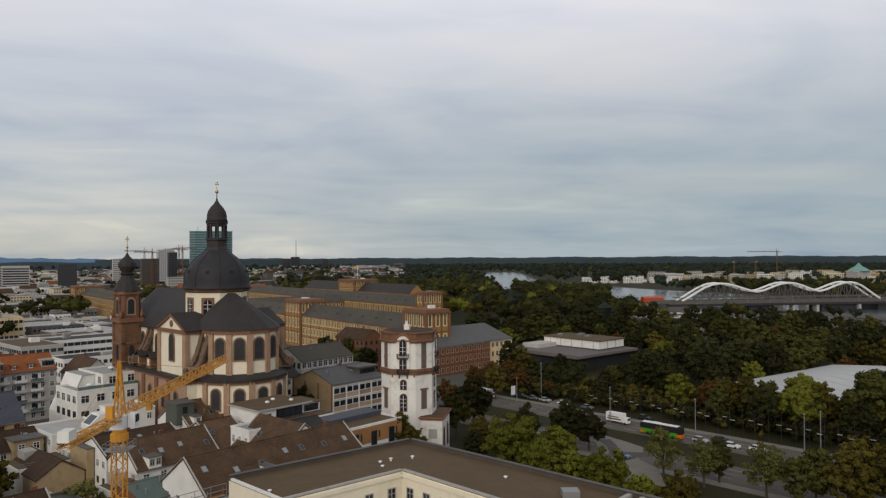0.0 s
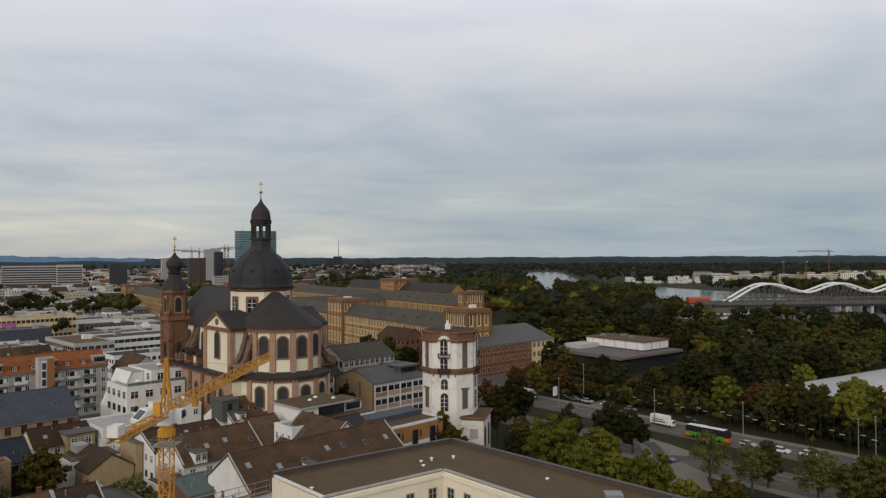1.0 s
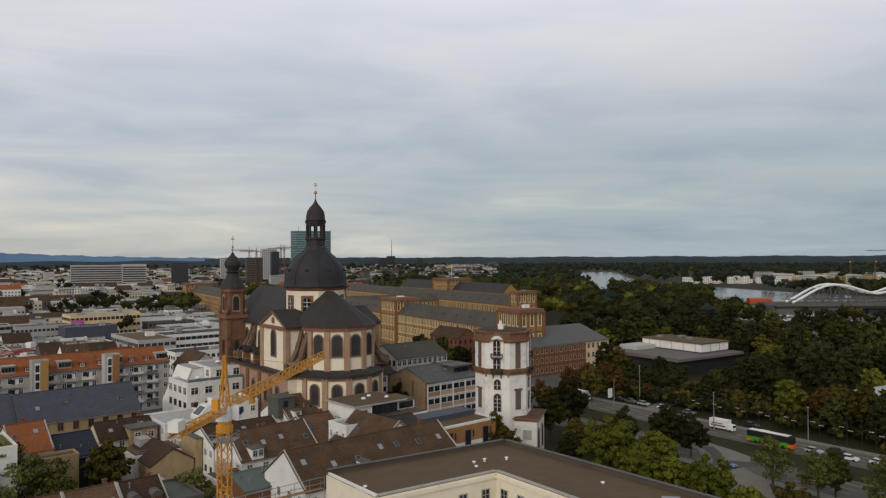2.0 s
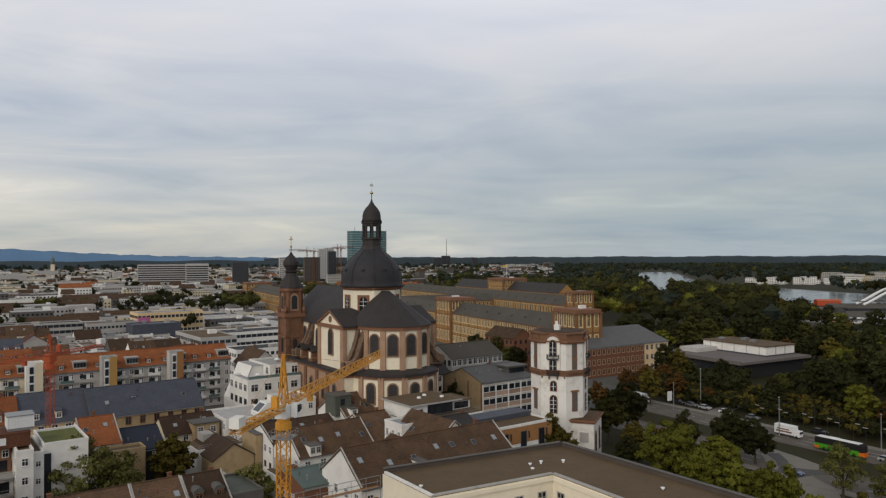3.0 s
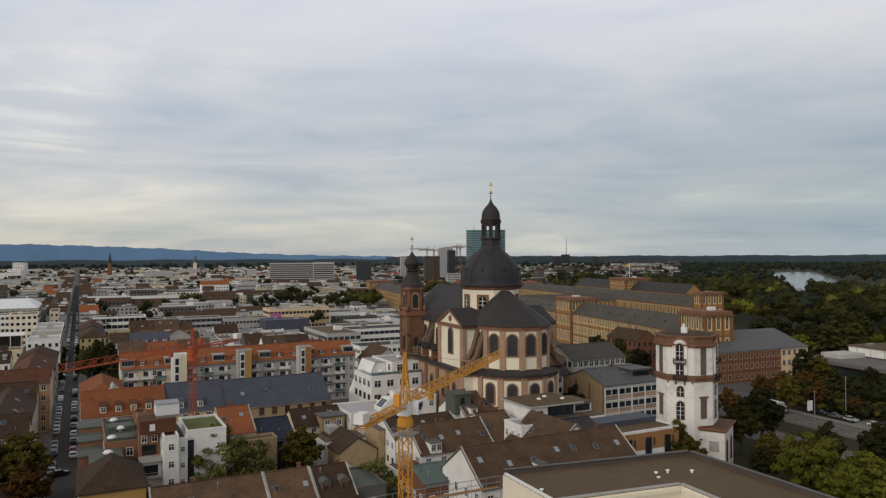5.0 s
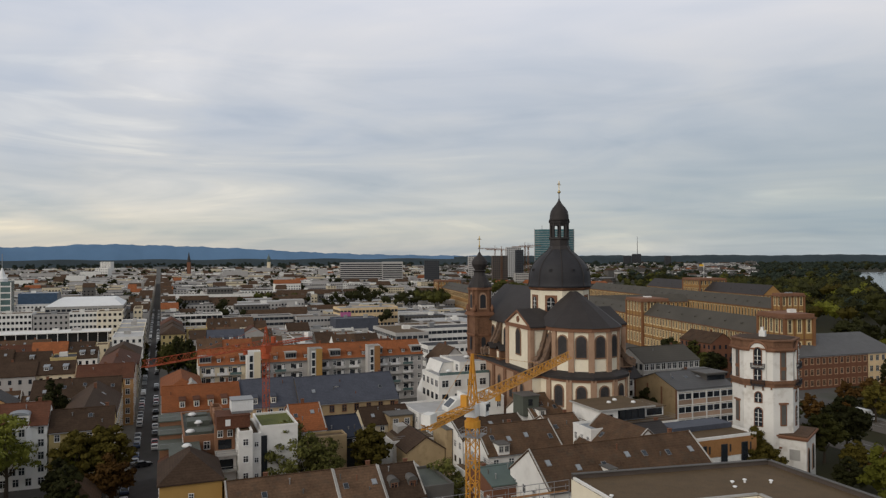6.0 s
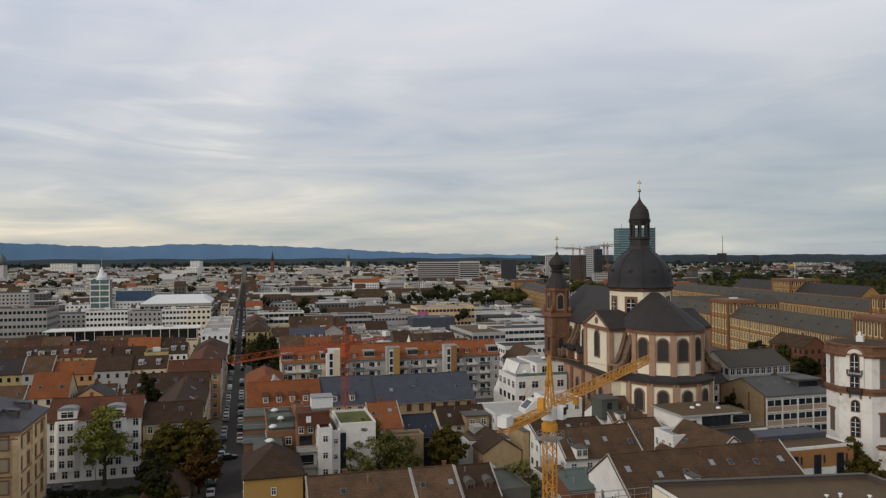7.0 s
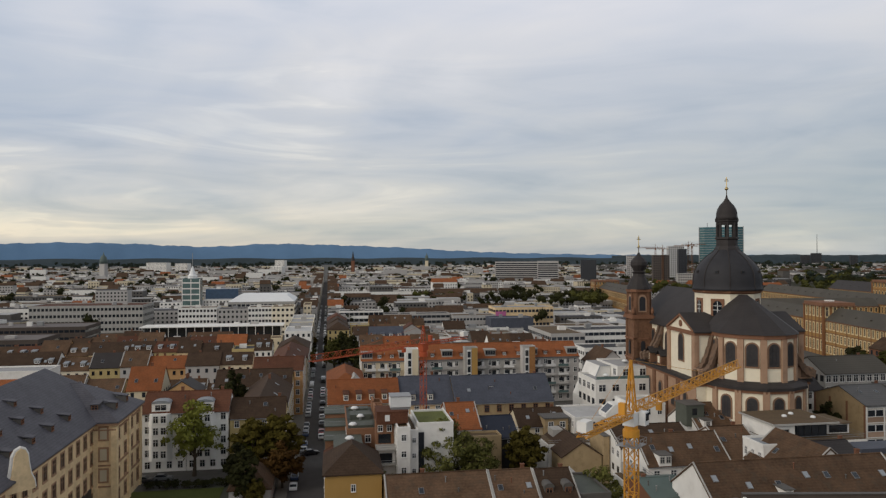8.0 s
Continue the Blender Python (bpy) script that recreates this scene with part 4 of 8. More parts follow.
# ---- the observatory tower ----
def observatory():
    ob = thing("observatory_tower", -9.1, 189.0, 0, -10, "white octagonal tower with red sandstone bands and small balconies", "tower")
    def cham(r, c):
        return [(-r + c, -r), (r - c, -r), (r, -r + c), (r, r - c), (r - c, r), (-r + c, r), (-r, r - c), (-r, -r + c)]
    R, C = 6.7, 3.5
    part("shaft", Solid().prism(cham(R, C), 0, 30.2), M["tower_white"], ob)
    part("band", Solid().prism(cham(R + 0.18, C), 22.1, 22.9), M["rust"], ob)
    part("band", Solid().prism(cham(R + 0.42, C), 22.9, 23.6), M["rust"], ob)
    part("cornice", Solid().prism(cham(R + 0.25, C), 30.2, 30.6).prism(cham(R + 0.55, C), 30.6, 31.0), M["dark_frame"], ob)
    part("attic", Solid().prism(cham(R + 0.05, C), 31.0, 32.6).prism(cham(R + 0.35, C), 32.6, 32.95), M["rust"], ob)
    part("deck", Solid().prism(cham(R - 0.6, C), 32.9, 33.06), M["brown_tile"], ob)
    part("instrument_block", Solid().box(-1.2, 0.2, -0.8, 0.6, 33.0, 34.4).box(-0.9, -0.3, -0.4, 0.1, 34.4, 35.3), M["frame"], ob)
    for a in (0, 90, 180, 270):
        def on(sd, x, z, out=0.0, aa=a):
            sd.matrix_basis = pose(math.sin(radians(aa)) * (R + out), -math.cos(radians(aa)) * (R + out), 0, 0, 0, aa) @ pose(x, 0, z)
            return sd
        on(part("arched_panel", Solid().arch(-1.75, 1.75, 23.7, 32.2, -0.42, 0.1), M["tower_white"], ob), 0, 0)
        for z, h, w in ((27.2, 3.9, 1.5), (23.7, 2.7, 1.5), (18.5, 2.3, 1.4), (13.0, 4.2, 1.6), (6.0, 3.4, 1.7)):
            o = on(part("window", Solid().arch(-w / 2 - 0.2, w / 2 + 0.2, -0.2, h + 0.2, -0.15, 0.1), M["dark_frame"], ob), 0, z, 0.42 if z > 23 else 0.0)
            part("pane", Solid().arch(-w / 2, w / 2, 0, h, -0.2, -0.14), M["glass"], o)
            b = Solid().box(-0.06, 0.06, -0.26, -0.205, 0, h - 0.4)
            for k in range(1, int(h)):
                b.box(-w / 2, w / 2, -0.26, -0.205, k - 0.04, k + 0.04)
            part("glazing_bar", b, M["frame"], o)
        # arched hood mould breaking the cornice
        hood = Solid()
        hood.sweep([(math.cos(math.pi * i / 8) * 1.95, -0.45, 30.55 + math.sin(math.pi * i / 8) * 1.85) for i in range(9)], 0.3)
        on(part("hood_mould", hood, M["dark_frame"], ob), 0, 0)
        for z in (26.5, 22.6):
            bal = Solid().box(-1.35, 1.35, -1.1, 0, z - 0.3, z)
            for k in range(11):
                bal.tube((-1.45 + k * 0.29, -1.05, z), (-1.45 + k * 0.29, -1.05, z + 1.0), 0.05)
            for k in range(4):
                for e in (-1.45, 1.45):
                    bal.tube((e, -1.05 + k * 0.3, z), (e, -1.05 + k * 0.3, z + 1.0), 0.05)
            bal.tube((-1.5, -1.05, z + 1.0), (1.5, -1.05, z + 1.0), 0.07).tube((-1.5, -1.05, z + 1.0), (-1.5, 0, z + 1.0), 0.07).tube((1.5, -1.05, z + 1.0), (1.5, 0, z + 1.0), 0.07)
            on(part("balcony", bal, M["dark_metal"], ob, "dark iron balcony"), 0, 0)
        rail = on(part("console", Solid().box(-1.2, -0.9, -0.5, 0, 21.3, 22.1).box(0.9, 1.2, -0.5, 0, 21.3, 22.1).box(-3.0, -2.7, -0.4, 0, 21.6, 22.1).box(2.7, 3.0, -0.4, 0, 21.6, 22.1), M["rust"], ob), 0, 0)
    for a in (45, 135, 225, 315):
        r = R * math.sqrt(2) - C / math.sqrt(2)
        for z, h in ((23.9, 6.2), (13.6, 4.4), (5.0, 3.0)):
            o = part("window", Solid().box(-0.75, 0.75, -0.12, 0.1, -0.2, h + 0.2).box(-0.75, 0.75, -0.22, -0.1, 2.2, 2.8) if z > 20 else Solid().box(-0.8, 0.8, -0.15, 0.1, -0.3, h + 0.2).box(-1.15, 1.15, -0.35, 0.1, h + 0.2, h + 0.6), M["dark_frame"], ob)
            o.matrix_basis = pose(math.sin(radians(a)) * r, -math.cos(radians(a)) * r, z, 0, 0, a)
            part("louvre", Solid().box(-0.5, 0.5, -0.18, -0.125, 0, 2.1).box(-0.5, 0.5, -0.18, -0.125, 2.9, h) if z > 20 else Solid().box(-0.55, 0.55, -0.2, -0.155, 0, h), M["lead"], o)
    # the lower stair annex
    part("annex_wall", Solid().box(3.4, 9.8, -5.6, 5.4, 0, 10.6), M["tower_white"], ob)
    part("annex_cornice", Solid().box(3.1, 10.1, -5.9, 5.7, 10.6, 11.0).box(2.8, 10.4, -6.2, 6.0, 11.0, 11.4), M["dark_frame"], ob)
    part("annex_roof", Solid().box(3.2, 10.0, -5.8, 5.6, 11.4, 11.6), M["brown_tile"], ob)
    for y in (-3.3, 2.0):
        o = part("blind_arch", Solid().arch(-1.2, 1.2, 0, 6.0, -0.12, 0.1), M["pink"], ob)
        o.matrix_basis = pose(9.8, y, 2.8, 0, 0, 90)
        part("pane", Solid().arch(-0.8, 0.8, 0.2, 5.6, -0.17, -0.115), M["glass"], o)
    o = part("panel", Solid().box(-1.1, 1.1, -0.1, 0.1, 0, 2.4), M["concrete"], ob)
    o.matrix_basis = pose(7.4, -5.6, 6.0)


observatory()


# ---- the flat-roofed court building below the camera ----
def court_building():
    cb = thing("court_building", 0, 0, 0, 0, "cream four-storey building with brown gravel flat roof and court", "building")
    o, l, r = (-5.5, 118.6), (-29.7, 98.8), (58.0, 59.5)
    i, il, ir = (-6.0, 102.7), (-20.6, 90.1), (46.5, 50.0)
    zt = 21.4
    part("wall", Solid().prism([l, il, i, ir, r, o], 0, zt), M["ivory"], cb)
    part("roof", Solid().prism([l, il, i, ir, r, o], zt + 0.004, zt + 0.10), M["gravel"], cb)
    def coping(p, q, w, z0, z1, name, mat, inward):
        d = Vector((q[0] - p[0], q[1] - p[1], 0)).normalized()
        n = Vector((-d.y, d.x, 0)) * (w * inward)
        poly = [p, q, (q[0] + n.x, q[1] + n.y), (p[0] + n.x, p[1] + n.y)]
        if inward < 0:
            poly = poly[::-1]
        part(name, Solid().prism(poly, z0, z1), M[mat], cb)
    for p, q in ((o, l), (r, o)):
        coping(p, q, 0.45, zt, zt + 0.75, "parapet", "brown_panel", 1)
        coping(p, q, 0.65, zt + 0.75, zt + 0.85, "coping", "lead", 1)
    coping(l, il, 0.35, zt, zt + 0.4, "parapet", "white", 1)
    for p, q in ((il, i), (i, ir)):
        coping(p, q, 0.5, zt + 0.1, zt + 0.30, "eaves_board", "concrete", 1)
        coping(p, q, 0.25, zt - 0.7, zt - 0.2, "cornice", "ivory", -1)
        n = max(2, int(math.hypot(q[0] - p[0], q[1] - p[1]) / 3.3))
        windows(cb, p, q, 6.1, 4, 3.7, n, 1.2, 2.1, "grey", low=3)
    mid = [(o[0] + (r[0] - o[0]) * 0.46, o[1] + (r[1] - o[1]) * 0.46), (i[0] + (ir[0] - i[0]) * 0.40, i[1] + (ir[1] - i[1]) * 0.40)]
    coping(mid[0], mid[1], 0.6, zt, zt + 0.6, "fire_wall", "concrete", 1)
    coping((mid[0][0] + 1.4, mid[0][1] - 1.3), (mid[1][0] + 1.4, mid[1][1] - 1.3), 0.6, zt, zt + 0.6, "fire_wall", "concrete", 1)
    for x, y, h in ((-9.5, 106.6, 0.25), (-8.0, 107.5, 0.45), (-4.8, 108.8, 0.4), (-22.8, 93.5, 0.3), (-9.0, 104.6, 0.2), (22.0, 85.0, 0.35), (30.5, 78.5, 0.3), (8.5, 99.0, 0.25)):
        v = part("roof_vent", Solid().lathe([(0.16, zt), (0.16, zt + h), (0.3, zt + h + 0.03), (0.26, zt + h + 0.12), (0.08, zt + h + 0.18)], 10, x, y), M["white_paint"], cb)
    part("hatch", Solid().box(15.0, 17.2, 90.5, 92.4, zt, zt + 0.9), M["steel"], cb)


court_building()


# ---- roofs between the court building and the church ----
W3 = (3, 1.1, 1.5, 3.2)
house(63, 99, 108.5, 123.5, 12.0, 17.3, "x", "white", "brown_tile", label="long white house under a brown tiled roof with roof windows", win=W3, lights=7, coping=True)
house(84, 97, 118.0, 134.0, 12.5, 18.0, "y", "white", "brown_tile", label="white rear house under a steep brown tiled roof", win=W3, lights=1, chimneys=0, coping=True)
house(65, 83, 137.5, 150.5, 10.5, 15.2, "x", "white", "brown_tile", label="white house under a dark brown roof with pale roof windows", win=W3, lights=4, coping=True)
house(83.2, 92, 138.0, 157.0, 10.5, 15.2, "x", "white", "brown_tile", label="white house under a dark brown roof beside a fire wall", win=W3, lights=2, coping=True)
house(85.0, 90.5, 129.5, 136.5, 15.6, 16, "flat", "white", "metal_roof", label="small white stair turret with zinc roof", win=(4, 0.8, 1.4, 1.9), chimneys=0)
ph = thing("penthouse_block", *plan(104.5, 144.5), 0, TOWN, "white penthouse block with overhanging gravel roof and dark glazing", "house")
part("lower_wall", Solid().box(-10.5, 10.5, -6.0, 7.5, 0, 13.6), M["white"], ph)
part("terrace_deck", Solid().box(-10.3, 10.3, -5.8, 7.3, 13.6, 13.75), M["gravel"], ph)
part("upper_wall", Solid().box(-10.3, -5.4, -4.6, 7.0, 13.75, 17.0), M["white"], ph)
part("glazed_room", Solid().box(-5.4, 3.6, -2.6, 7.0, 13.75, 17.0), M["glass"], ph, "dark glazed living room")
for k in range(6):
    part("mullion", Solid().box(-5.3 + k * 1.75, -5.2 + k * 1.75, -2.7, -2.6, 13.75, 17.0), M["dark_metal"], ph)
part("roof_slab", Solid().box(-10.9, 4.6, -5.4, 7.6, 17.0, 17.35), M["concrete"], ph)
part("roof_gravel", Solid().box(-10.6, 4.3, -5.1, 7.3, 17.35, 17.42), M["gravel"], ph)
part("side_room", Solid().box(4.8, 10.3, -1.0, 7.0, 13.75, 15.9), M["white"], ph)
part("side_roof", Solid().box(4.6, 10.6, -1.6, 7.3, 15.9, 16.15), M["gravel"], ph)
part("side_glazing", Solid().box(5.4, 9.8, -1.1, -1.0, 14.0, 15.6), M["glass"], ph)
windows(ph, (-10.3, -4.6), (-5.4, -4.6), 14.3, 1, 3.0, 1, 2.0, 1.7, "grey")
windows(ph, (-10.5, -6.0), (10.5, -6.0), 2.2, 4, 2.9, 7, 1.2, 1.6, "grey", low=4)
windows(ph, (-10.5, 7.5), (-10.5, -6.0), 2.2, 4, 2.9, 4, 1.2, 1.6, "grey", low=3)
rl = Solid()
for zz in (14.2, 14.7):
    rl.sweep([(-5.2, -5.7, zz), (10.2, -5.7, zz), (10.2, -1.6, zz)], 0.035)
part("rail", rl, M["steel"], ph)
for x, y in ((-4.0, 1.0), (-1.0, 3.0), (1.5, -1.0)):
    part("roof_light", Solid().lathe([(0.55, 17.42), (0.55, 17.6), (0.45, 17.8), (0.1, 17.9)], 10, x, y), M["white_paint"], ph, smooth=True)
house(96, 104.5, 124.0, 139.5, 11.5, 15.5, "x", "grey", "slate", label="grey house under a slate roof", win=W3, chimneys=1)
wh = house(104.8, 122.0, 121.6, 134.0, 13.4, 14, "flat", "white", "gravel", label="white house with larch-clad top floor and tall dark windows", chimneys=0)
part("cladding", Solid().box(-8.6, 8.6, -6.32, -6.22, 9.6, 13.3), M["wood"], wh, "orange-brown larch boards")
part("roof_terrace_deck", Solid().box(-8.2, 8.2, 0.5, 5.8, 13.5, 14.6), M["slate_blue"], wh)
for k in (-6.0, -0.4, 5.2):
    o = part("tall_window", Solid().box(k - 0.85, k + 0.85, -6.45, -6.3, 8.0, 12.2), M["dark_metal"], wh)
    part("pane", Solid().box(k - 0.7, k + 0.7, -6.48, -6.452, 8.15, 12.05), M["glass"], o)
    part("slit_window", Solid().box(k + 1.5, k + 1.9, -6.40, -6.33, 10.4, 12.0), M["dark_metal"], wh)
off = house(137.3, 157.8, 165.5, 185.0, 14.2, 17.6, "x", "tan", "grey_slate", label="post-war office house with slate roof and window bands", name="office_house", category="office building", chimneys=1, lights=4)
part("facade_frame", Solid().box(-10.3, 10.3, -10.0, -9.72, 13.5, 14.0).box(-10.3, 10.3, -10.0, -9.72, 9.75, 10.0).box(-10.3, 10.3, -10.0, -9.72, 6.0, 6.25).box(-10.3, 10.3, -10.0, -9.72, 2.2, 2.45), M["white"], off, "white concrete frame")
for k in range(5):
    part("mullion", Solid().box(-10.3 + k * 5.1, -10.0 + k * 5.1, -10.05, -9.72, 0, 14.0), M["white"], off)
for z in (2.6, 6.3, 10.1):
    for k in range(4):
        part("spandrel", Solid().box(-9.95 + k * 5.1, -5.25 + k * 5.1, -9.9, -9.76, z - 0.1, z + 1.2), M["panel"], off, "pinkish spandrel panel")
        for e in (0, 1):
            fr = part("window", Solid().box(-9.95 + k * 5.1 + e * 2.36, -7.65 + k * 5.1 + e * 2.36, -9.88, -9.74, z + 1.25, z + 3.2), M["frame"], off)
            part("pane", Solid().box(-9.8 + k * 5.1 + e * 2.36, -7.8 + k * 5.1 + e * 2.36, -9.92, -9.885, z + 1.45, z + 3.0), M["glass"], fr)
part("roof_storey", Solid().box(3.0, 10.2, -6.5, 3.0, 14.4, 17.4).box(2.4, 10.8, -7.1, 3.4, 17.4, 17.8), M["lead"], off)
part("roof_storey_glazing", Solid().box(3.4, 9.8, -6.58, -6.5, 15.6, 17.0), M["glass"], off)
for y in (-9.4, -3.0, 3.4, 9.5):
    part("gable_post", Solid().box(-10.45, -10.2, y - 0.25, y + 0.25, 0, 14.2), M["dark_frame"], off)
house(126, 146, 193, 206, 13.0, 17.5, "x", "white", "slate", label="pale house with slate roof beside the church", win=(4, 1.2, 1.6, 2.6))
house(149, 172, 196, 212, 17.0, 21.0, "x", "concrete", "palace_roof", label="pale office wing with window grid and slate roof", win=(5, 1.5, 1.9, 2.3), top=3, back=0, category="office building")
house(58, 67, 121.0, 133.0, 10.0, 11.6, "x", "brick", "green_roof", label="low brick shed under a grey-green metal roof", win=(2, 1.0, 1.2, 3.0))
fw = thing("fire_wall", *plan(64.3, 162), 0, TOWN, "bare tan fire wall standing between courtyards", "wall")
part("wall", Solid().box(-0.7, 0.7, -4.5, 4.5, 0, 11.6), M["tan"], fw)
part("coping", Solid().box(-0.85, 0.85, -4.65, 4.65, 11.6, 11.75), M["lead"], fw)
house(54, 63.3, 158, 175, 7.2, 10.2, "y", "tan", "umber_tile", label="low ochre outbuilding under a brown roof", win=None, chimneys=0)
house(65.3, 83, 152, 166, 10.5, 13.5, "x", "white", "umber_tile", label="white courtyard house with dark roof and dormers", win=(3, 1.1, 1.4, 2.8), lights=3, coping=True)
house(79, 88.3, 177, 188, 14.0, 14.3, "flat", "white", "pale_roof", label="white four-storey house with flat roof", win=(4, 1.1, 1.4, 2.4), chimneys=0)
house(66, 76, 168, 178, 8.2, 10.6, "x", "white", "slate", label="white house with dark dormer roof", win=(3, 1.1, 1.4, 2.8), lights=2, coping=True)
sb = house(88.5, 98, 160, 176, 11.0, 16.0, "x", "white", "brown_tile", label="white house below the church with steep brown roof", win=(3, 1.0, 1.4, 2.8), lights=3, coping=True)
gd = part("dormer", Solid().box(-6.2, -1.6, -4.5, 1.0, 11.5, 16.6), M["green_slate"], sb, "large dormer clad in green-grey sheet")
part("dormer_roof", Solid().box(-6.5, -1.3, -4.8, 1.3, 16.6, 16.8), M["lead"], gd)
part("dormer_pane", Solid().box(-4.7, -3.5, -4.56, -4.5, 14.2, 15.8), M["glass"], gd)
house(78, 98.5, 199.5, 214, 16.3, 16.6, "flat", "white", "pale_roof", label="modern white block with roof terraces", win=(4, 2.0, 1.9, 3.6), chimneys=0)
mb = thing("slanted_wing", *plan(80.4, 219.5), 0, TOWN, "white rendered wing with a slanted side wall and terrace rail", "house")
prof = [(-2.2, 0), (5.4, 0), (5.4, 19.5), (2.2, 19.5), (-2.2, 9.5)]
part("wall", Solid().add([(x, y, z) for y in (-12.0, 0.0) for x, z in prof], [(0, 1, 2, 3, 4), (9, 8, 7, 6, 5)] + [((k + 1) % 5, k, 5 + k, 5 + (k + 1) % 5) for k in range(5)]), M["white"], mb)
part("coping", Solid().sweep([(-2.25, -12.05, 9.6), (2.15, -12.05, 19.6), (5.4, -12.05, 19.6)], 0.14), M["metal_roof"], mb)
part("flat_roof", Solid().box(2.3, 5.3, -11.8, -0.2, 19.5, 19.6), M["pale_roof"], mb)
part("rail", Solid().box(-2.0, 17.8, -19.7, -19.64, 16.9, 17.7).box(17.8, 17.86, -19.7, -8.0, 16.9, 17.7), M["pale_glass"], mb, "glass terrace rail")
house(86, 96.5, 202.5, 219, 19.6, 20, "flat", "white", "pale_roof", label="white set-back penthouse with terrace", win=(6, 1.8, 1.9, 3.6), chimneys=0)
house(11.6, 30.5, 124.5, 139.5, 8.5, 13.0, "x", "tan", "brown_tile", label="long low house under a worn brown tiled roof", win=(2, 1.0, 1.3, 3.4), lights=1, coping=True)
house(30.8, 39.0, 124.5, 139.5, 8.5, 12.9, "x", "tan", "brown_tile", label="low house under a brown roof with two pale roof windows", win=(2, 1.0, 1.3, 3.4), lights=2, coping=True)
ld = house(39.3, 46.4, 125, 138.5, 8.5, 12.8, "x", "tan", "umber_tile", label="low house with dark brown roof and grey dormers", win=(2, 1.0, 1.3, 3.4), coping=True)
for k in (-1.8, 1.8):
    dormer(ld, k, -4.6, 9.8, 0, 1.7, 1.2, 2.4, "lead", "lead", arched=True, style="dark")
house(46.8, 52.6, 126.5, 139, 9.2, 9.5, "flat", "lead", "green_slate", label="low house with a flat grey-green roof", win=(2, 1.0, 1.3, 3.4), chimneys=0)
house(33, 41.5, 165, 169.5, 10.6, 12.6, "flat", "tan", "gravel", label="bare ochre fire-wall house behind trees", chimneys=0)

# rear dormers, roof terraces and a lean-to that crowd the courtyards
for aa, bb, zz, tt, ww in ((68.5, 137.2, 10.8, 0, 2.6), (76.0, 108.9, 12.6, 0, 1.6), (71.5, 152.8, 9.6, 0, 2.2), (79.0, 152.8, 9.6, 0, 2.2), (91.0, 160.6, 11.6, 0, 2.0)):
    dt = thing("roof_dormer", *plan(aa, bb), zz, TOWN + tt, "rendered dormer with flat zinc roof on a tiled slope", "dormer", "rear dormers")
    part("wall", Solid().box(-ww / 2, ww / 2, 0, 3.4, -0.6, 1.9), M["white"], dt)
    part("roof", Solid().box(-ww / 2 - 0.2, ww / 2 + 0.2, -0.3, 3.8, 1.9, 2.05), M["lead"], dt)
    windows(dt, (-ww / 2, 0), (ww / 2, 0), 0.4, 1, 2.0, 2 if ww > 2.1 else 1, 0.8, 1.1, "grey")
for aa, bb, w, d, z in ((58.5, 170.5, 5.5, 4.5, 8.0), (52.0, 145.5, 5.0, 4.0, 5.5), (61.5, 136.5, 3.2, 3.0, 9.0), (101.0, 158.5, 4.5, 6.0, 10.0), (112.0, 153.0, 6.5, 4.0, 9.5)):
    tr = thing("terrace_annex", *plan(aa, bb), 0, TOWN, "low rendered annex with roof terrace and rail", "annex", "courtyard annexes")
    part("wall", Solid().box(-w, w, -d, d, 0, z), M["white"], tr)
    part("deck", Solid().box(-w + 0.25, w - 0.25, -d + 0.25, d - 0.25, z, z + 0.12), M["gravel"], tr)
    rail = Solid()
    for zz in (0.5, 0.95):
        rail.sweep([(-w + 0.1, -d + 0.1, z + zz), (w - 0.1, -d + 0.1, z + zz), (w - 0.1, d - 0.1, z + zz)], 0.04)
    part("rail", rail, M["steel"], tr)
    part("stair_head", Solid().box(-w * 0.5, w * 0.1, 0, d - 0.4, z + 0.1, z + 2.3), M["concrete"], tr)
    windows(tr, (-w, -d), (w, -d), z - 2.6, 1, 2.8, max(2, int(w / 1.4)), 1.1, 1.5, "white")

# ---- houses along the straight street ----
house(0.9, 11.2, 133, 147, 13.4, 17.6, "hip", "ochre", "umber_tile", label="ochre corner house under a brown hipped roof", win=(3, 0.7, 1.2, 5.5), chimneys=1)
lb = house(0.9, 11.2, 147.5, 160, 10.6, 13.6, "y", "terrace_brick", "russet_tile", label="low brick house with russet slopes and a grey-green flat top", win=(3, 1.1, 1.5, 3.0), chimneys=1)
part("flat_top", Solid().box(-3.4, 2.6, -4.5, 6.2, 12.4, 13.9), M["green_slate"], lb, "flat roof of green-grey sheet")
an = thing("stair_annex", *plan(13.6, 156.5), 0, TOWN, "white rendered annex with stepped terraces and steel rails", "annex")
part("front_block", Solid().box(-1.95, 1.95, -3.5, 0.0, 0, 12.2), M["white"], an)
part("rear_block", Solid().box(-1.95, 1.95, 0.0, 3.4, 0, 17.4), M["terrace_brick"], an)
for z in (9.0, 12.2):
    part("terrace_slab", Solid().box(-2.1, 2.05, -4.6, -3.45 if z < 12 else 0.0, z, z + 0.2), M["concrete"], an)
    part("rail", Solid().sweep([(-2.05, -4.5, z + 1.1), (2.0, -4.5, z + 1.1)], 0.05).sweep([(-2.05, -4.5, z + 0.65), (2.0, -4.5, z + 0.65)], 0.04).tube((-2.05, -4.5, z + 0.2), (-2.05, -4.5, z + 1.1), 0.05).tube((2.0, -4.5, z + 0.2), (2.0, -4.5, z + 1.1), 0.05), M["steel"], an)
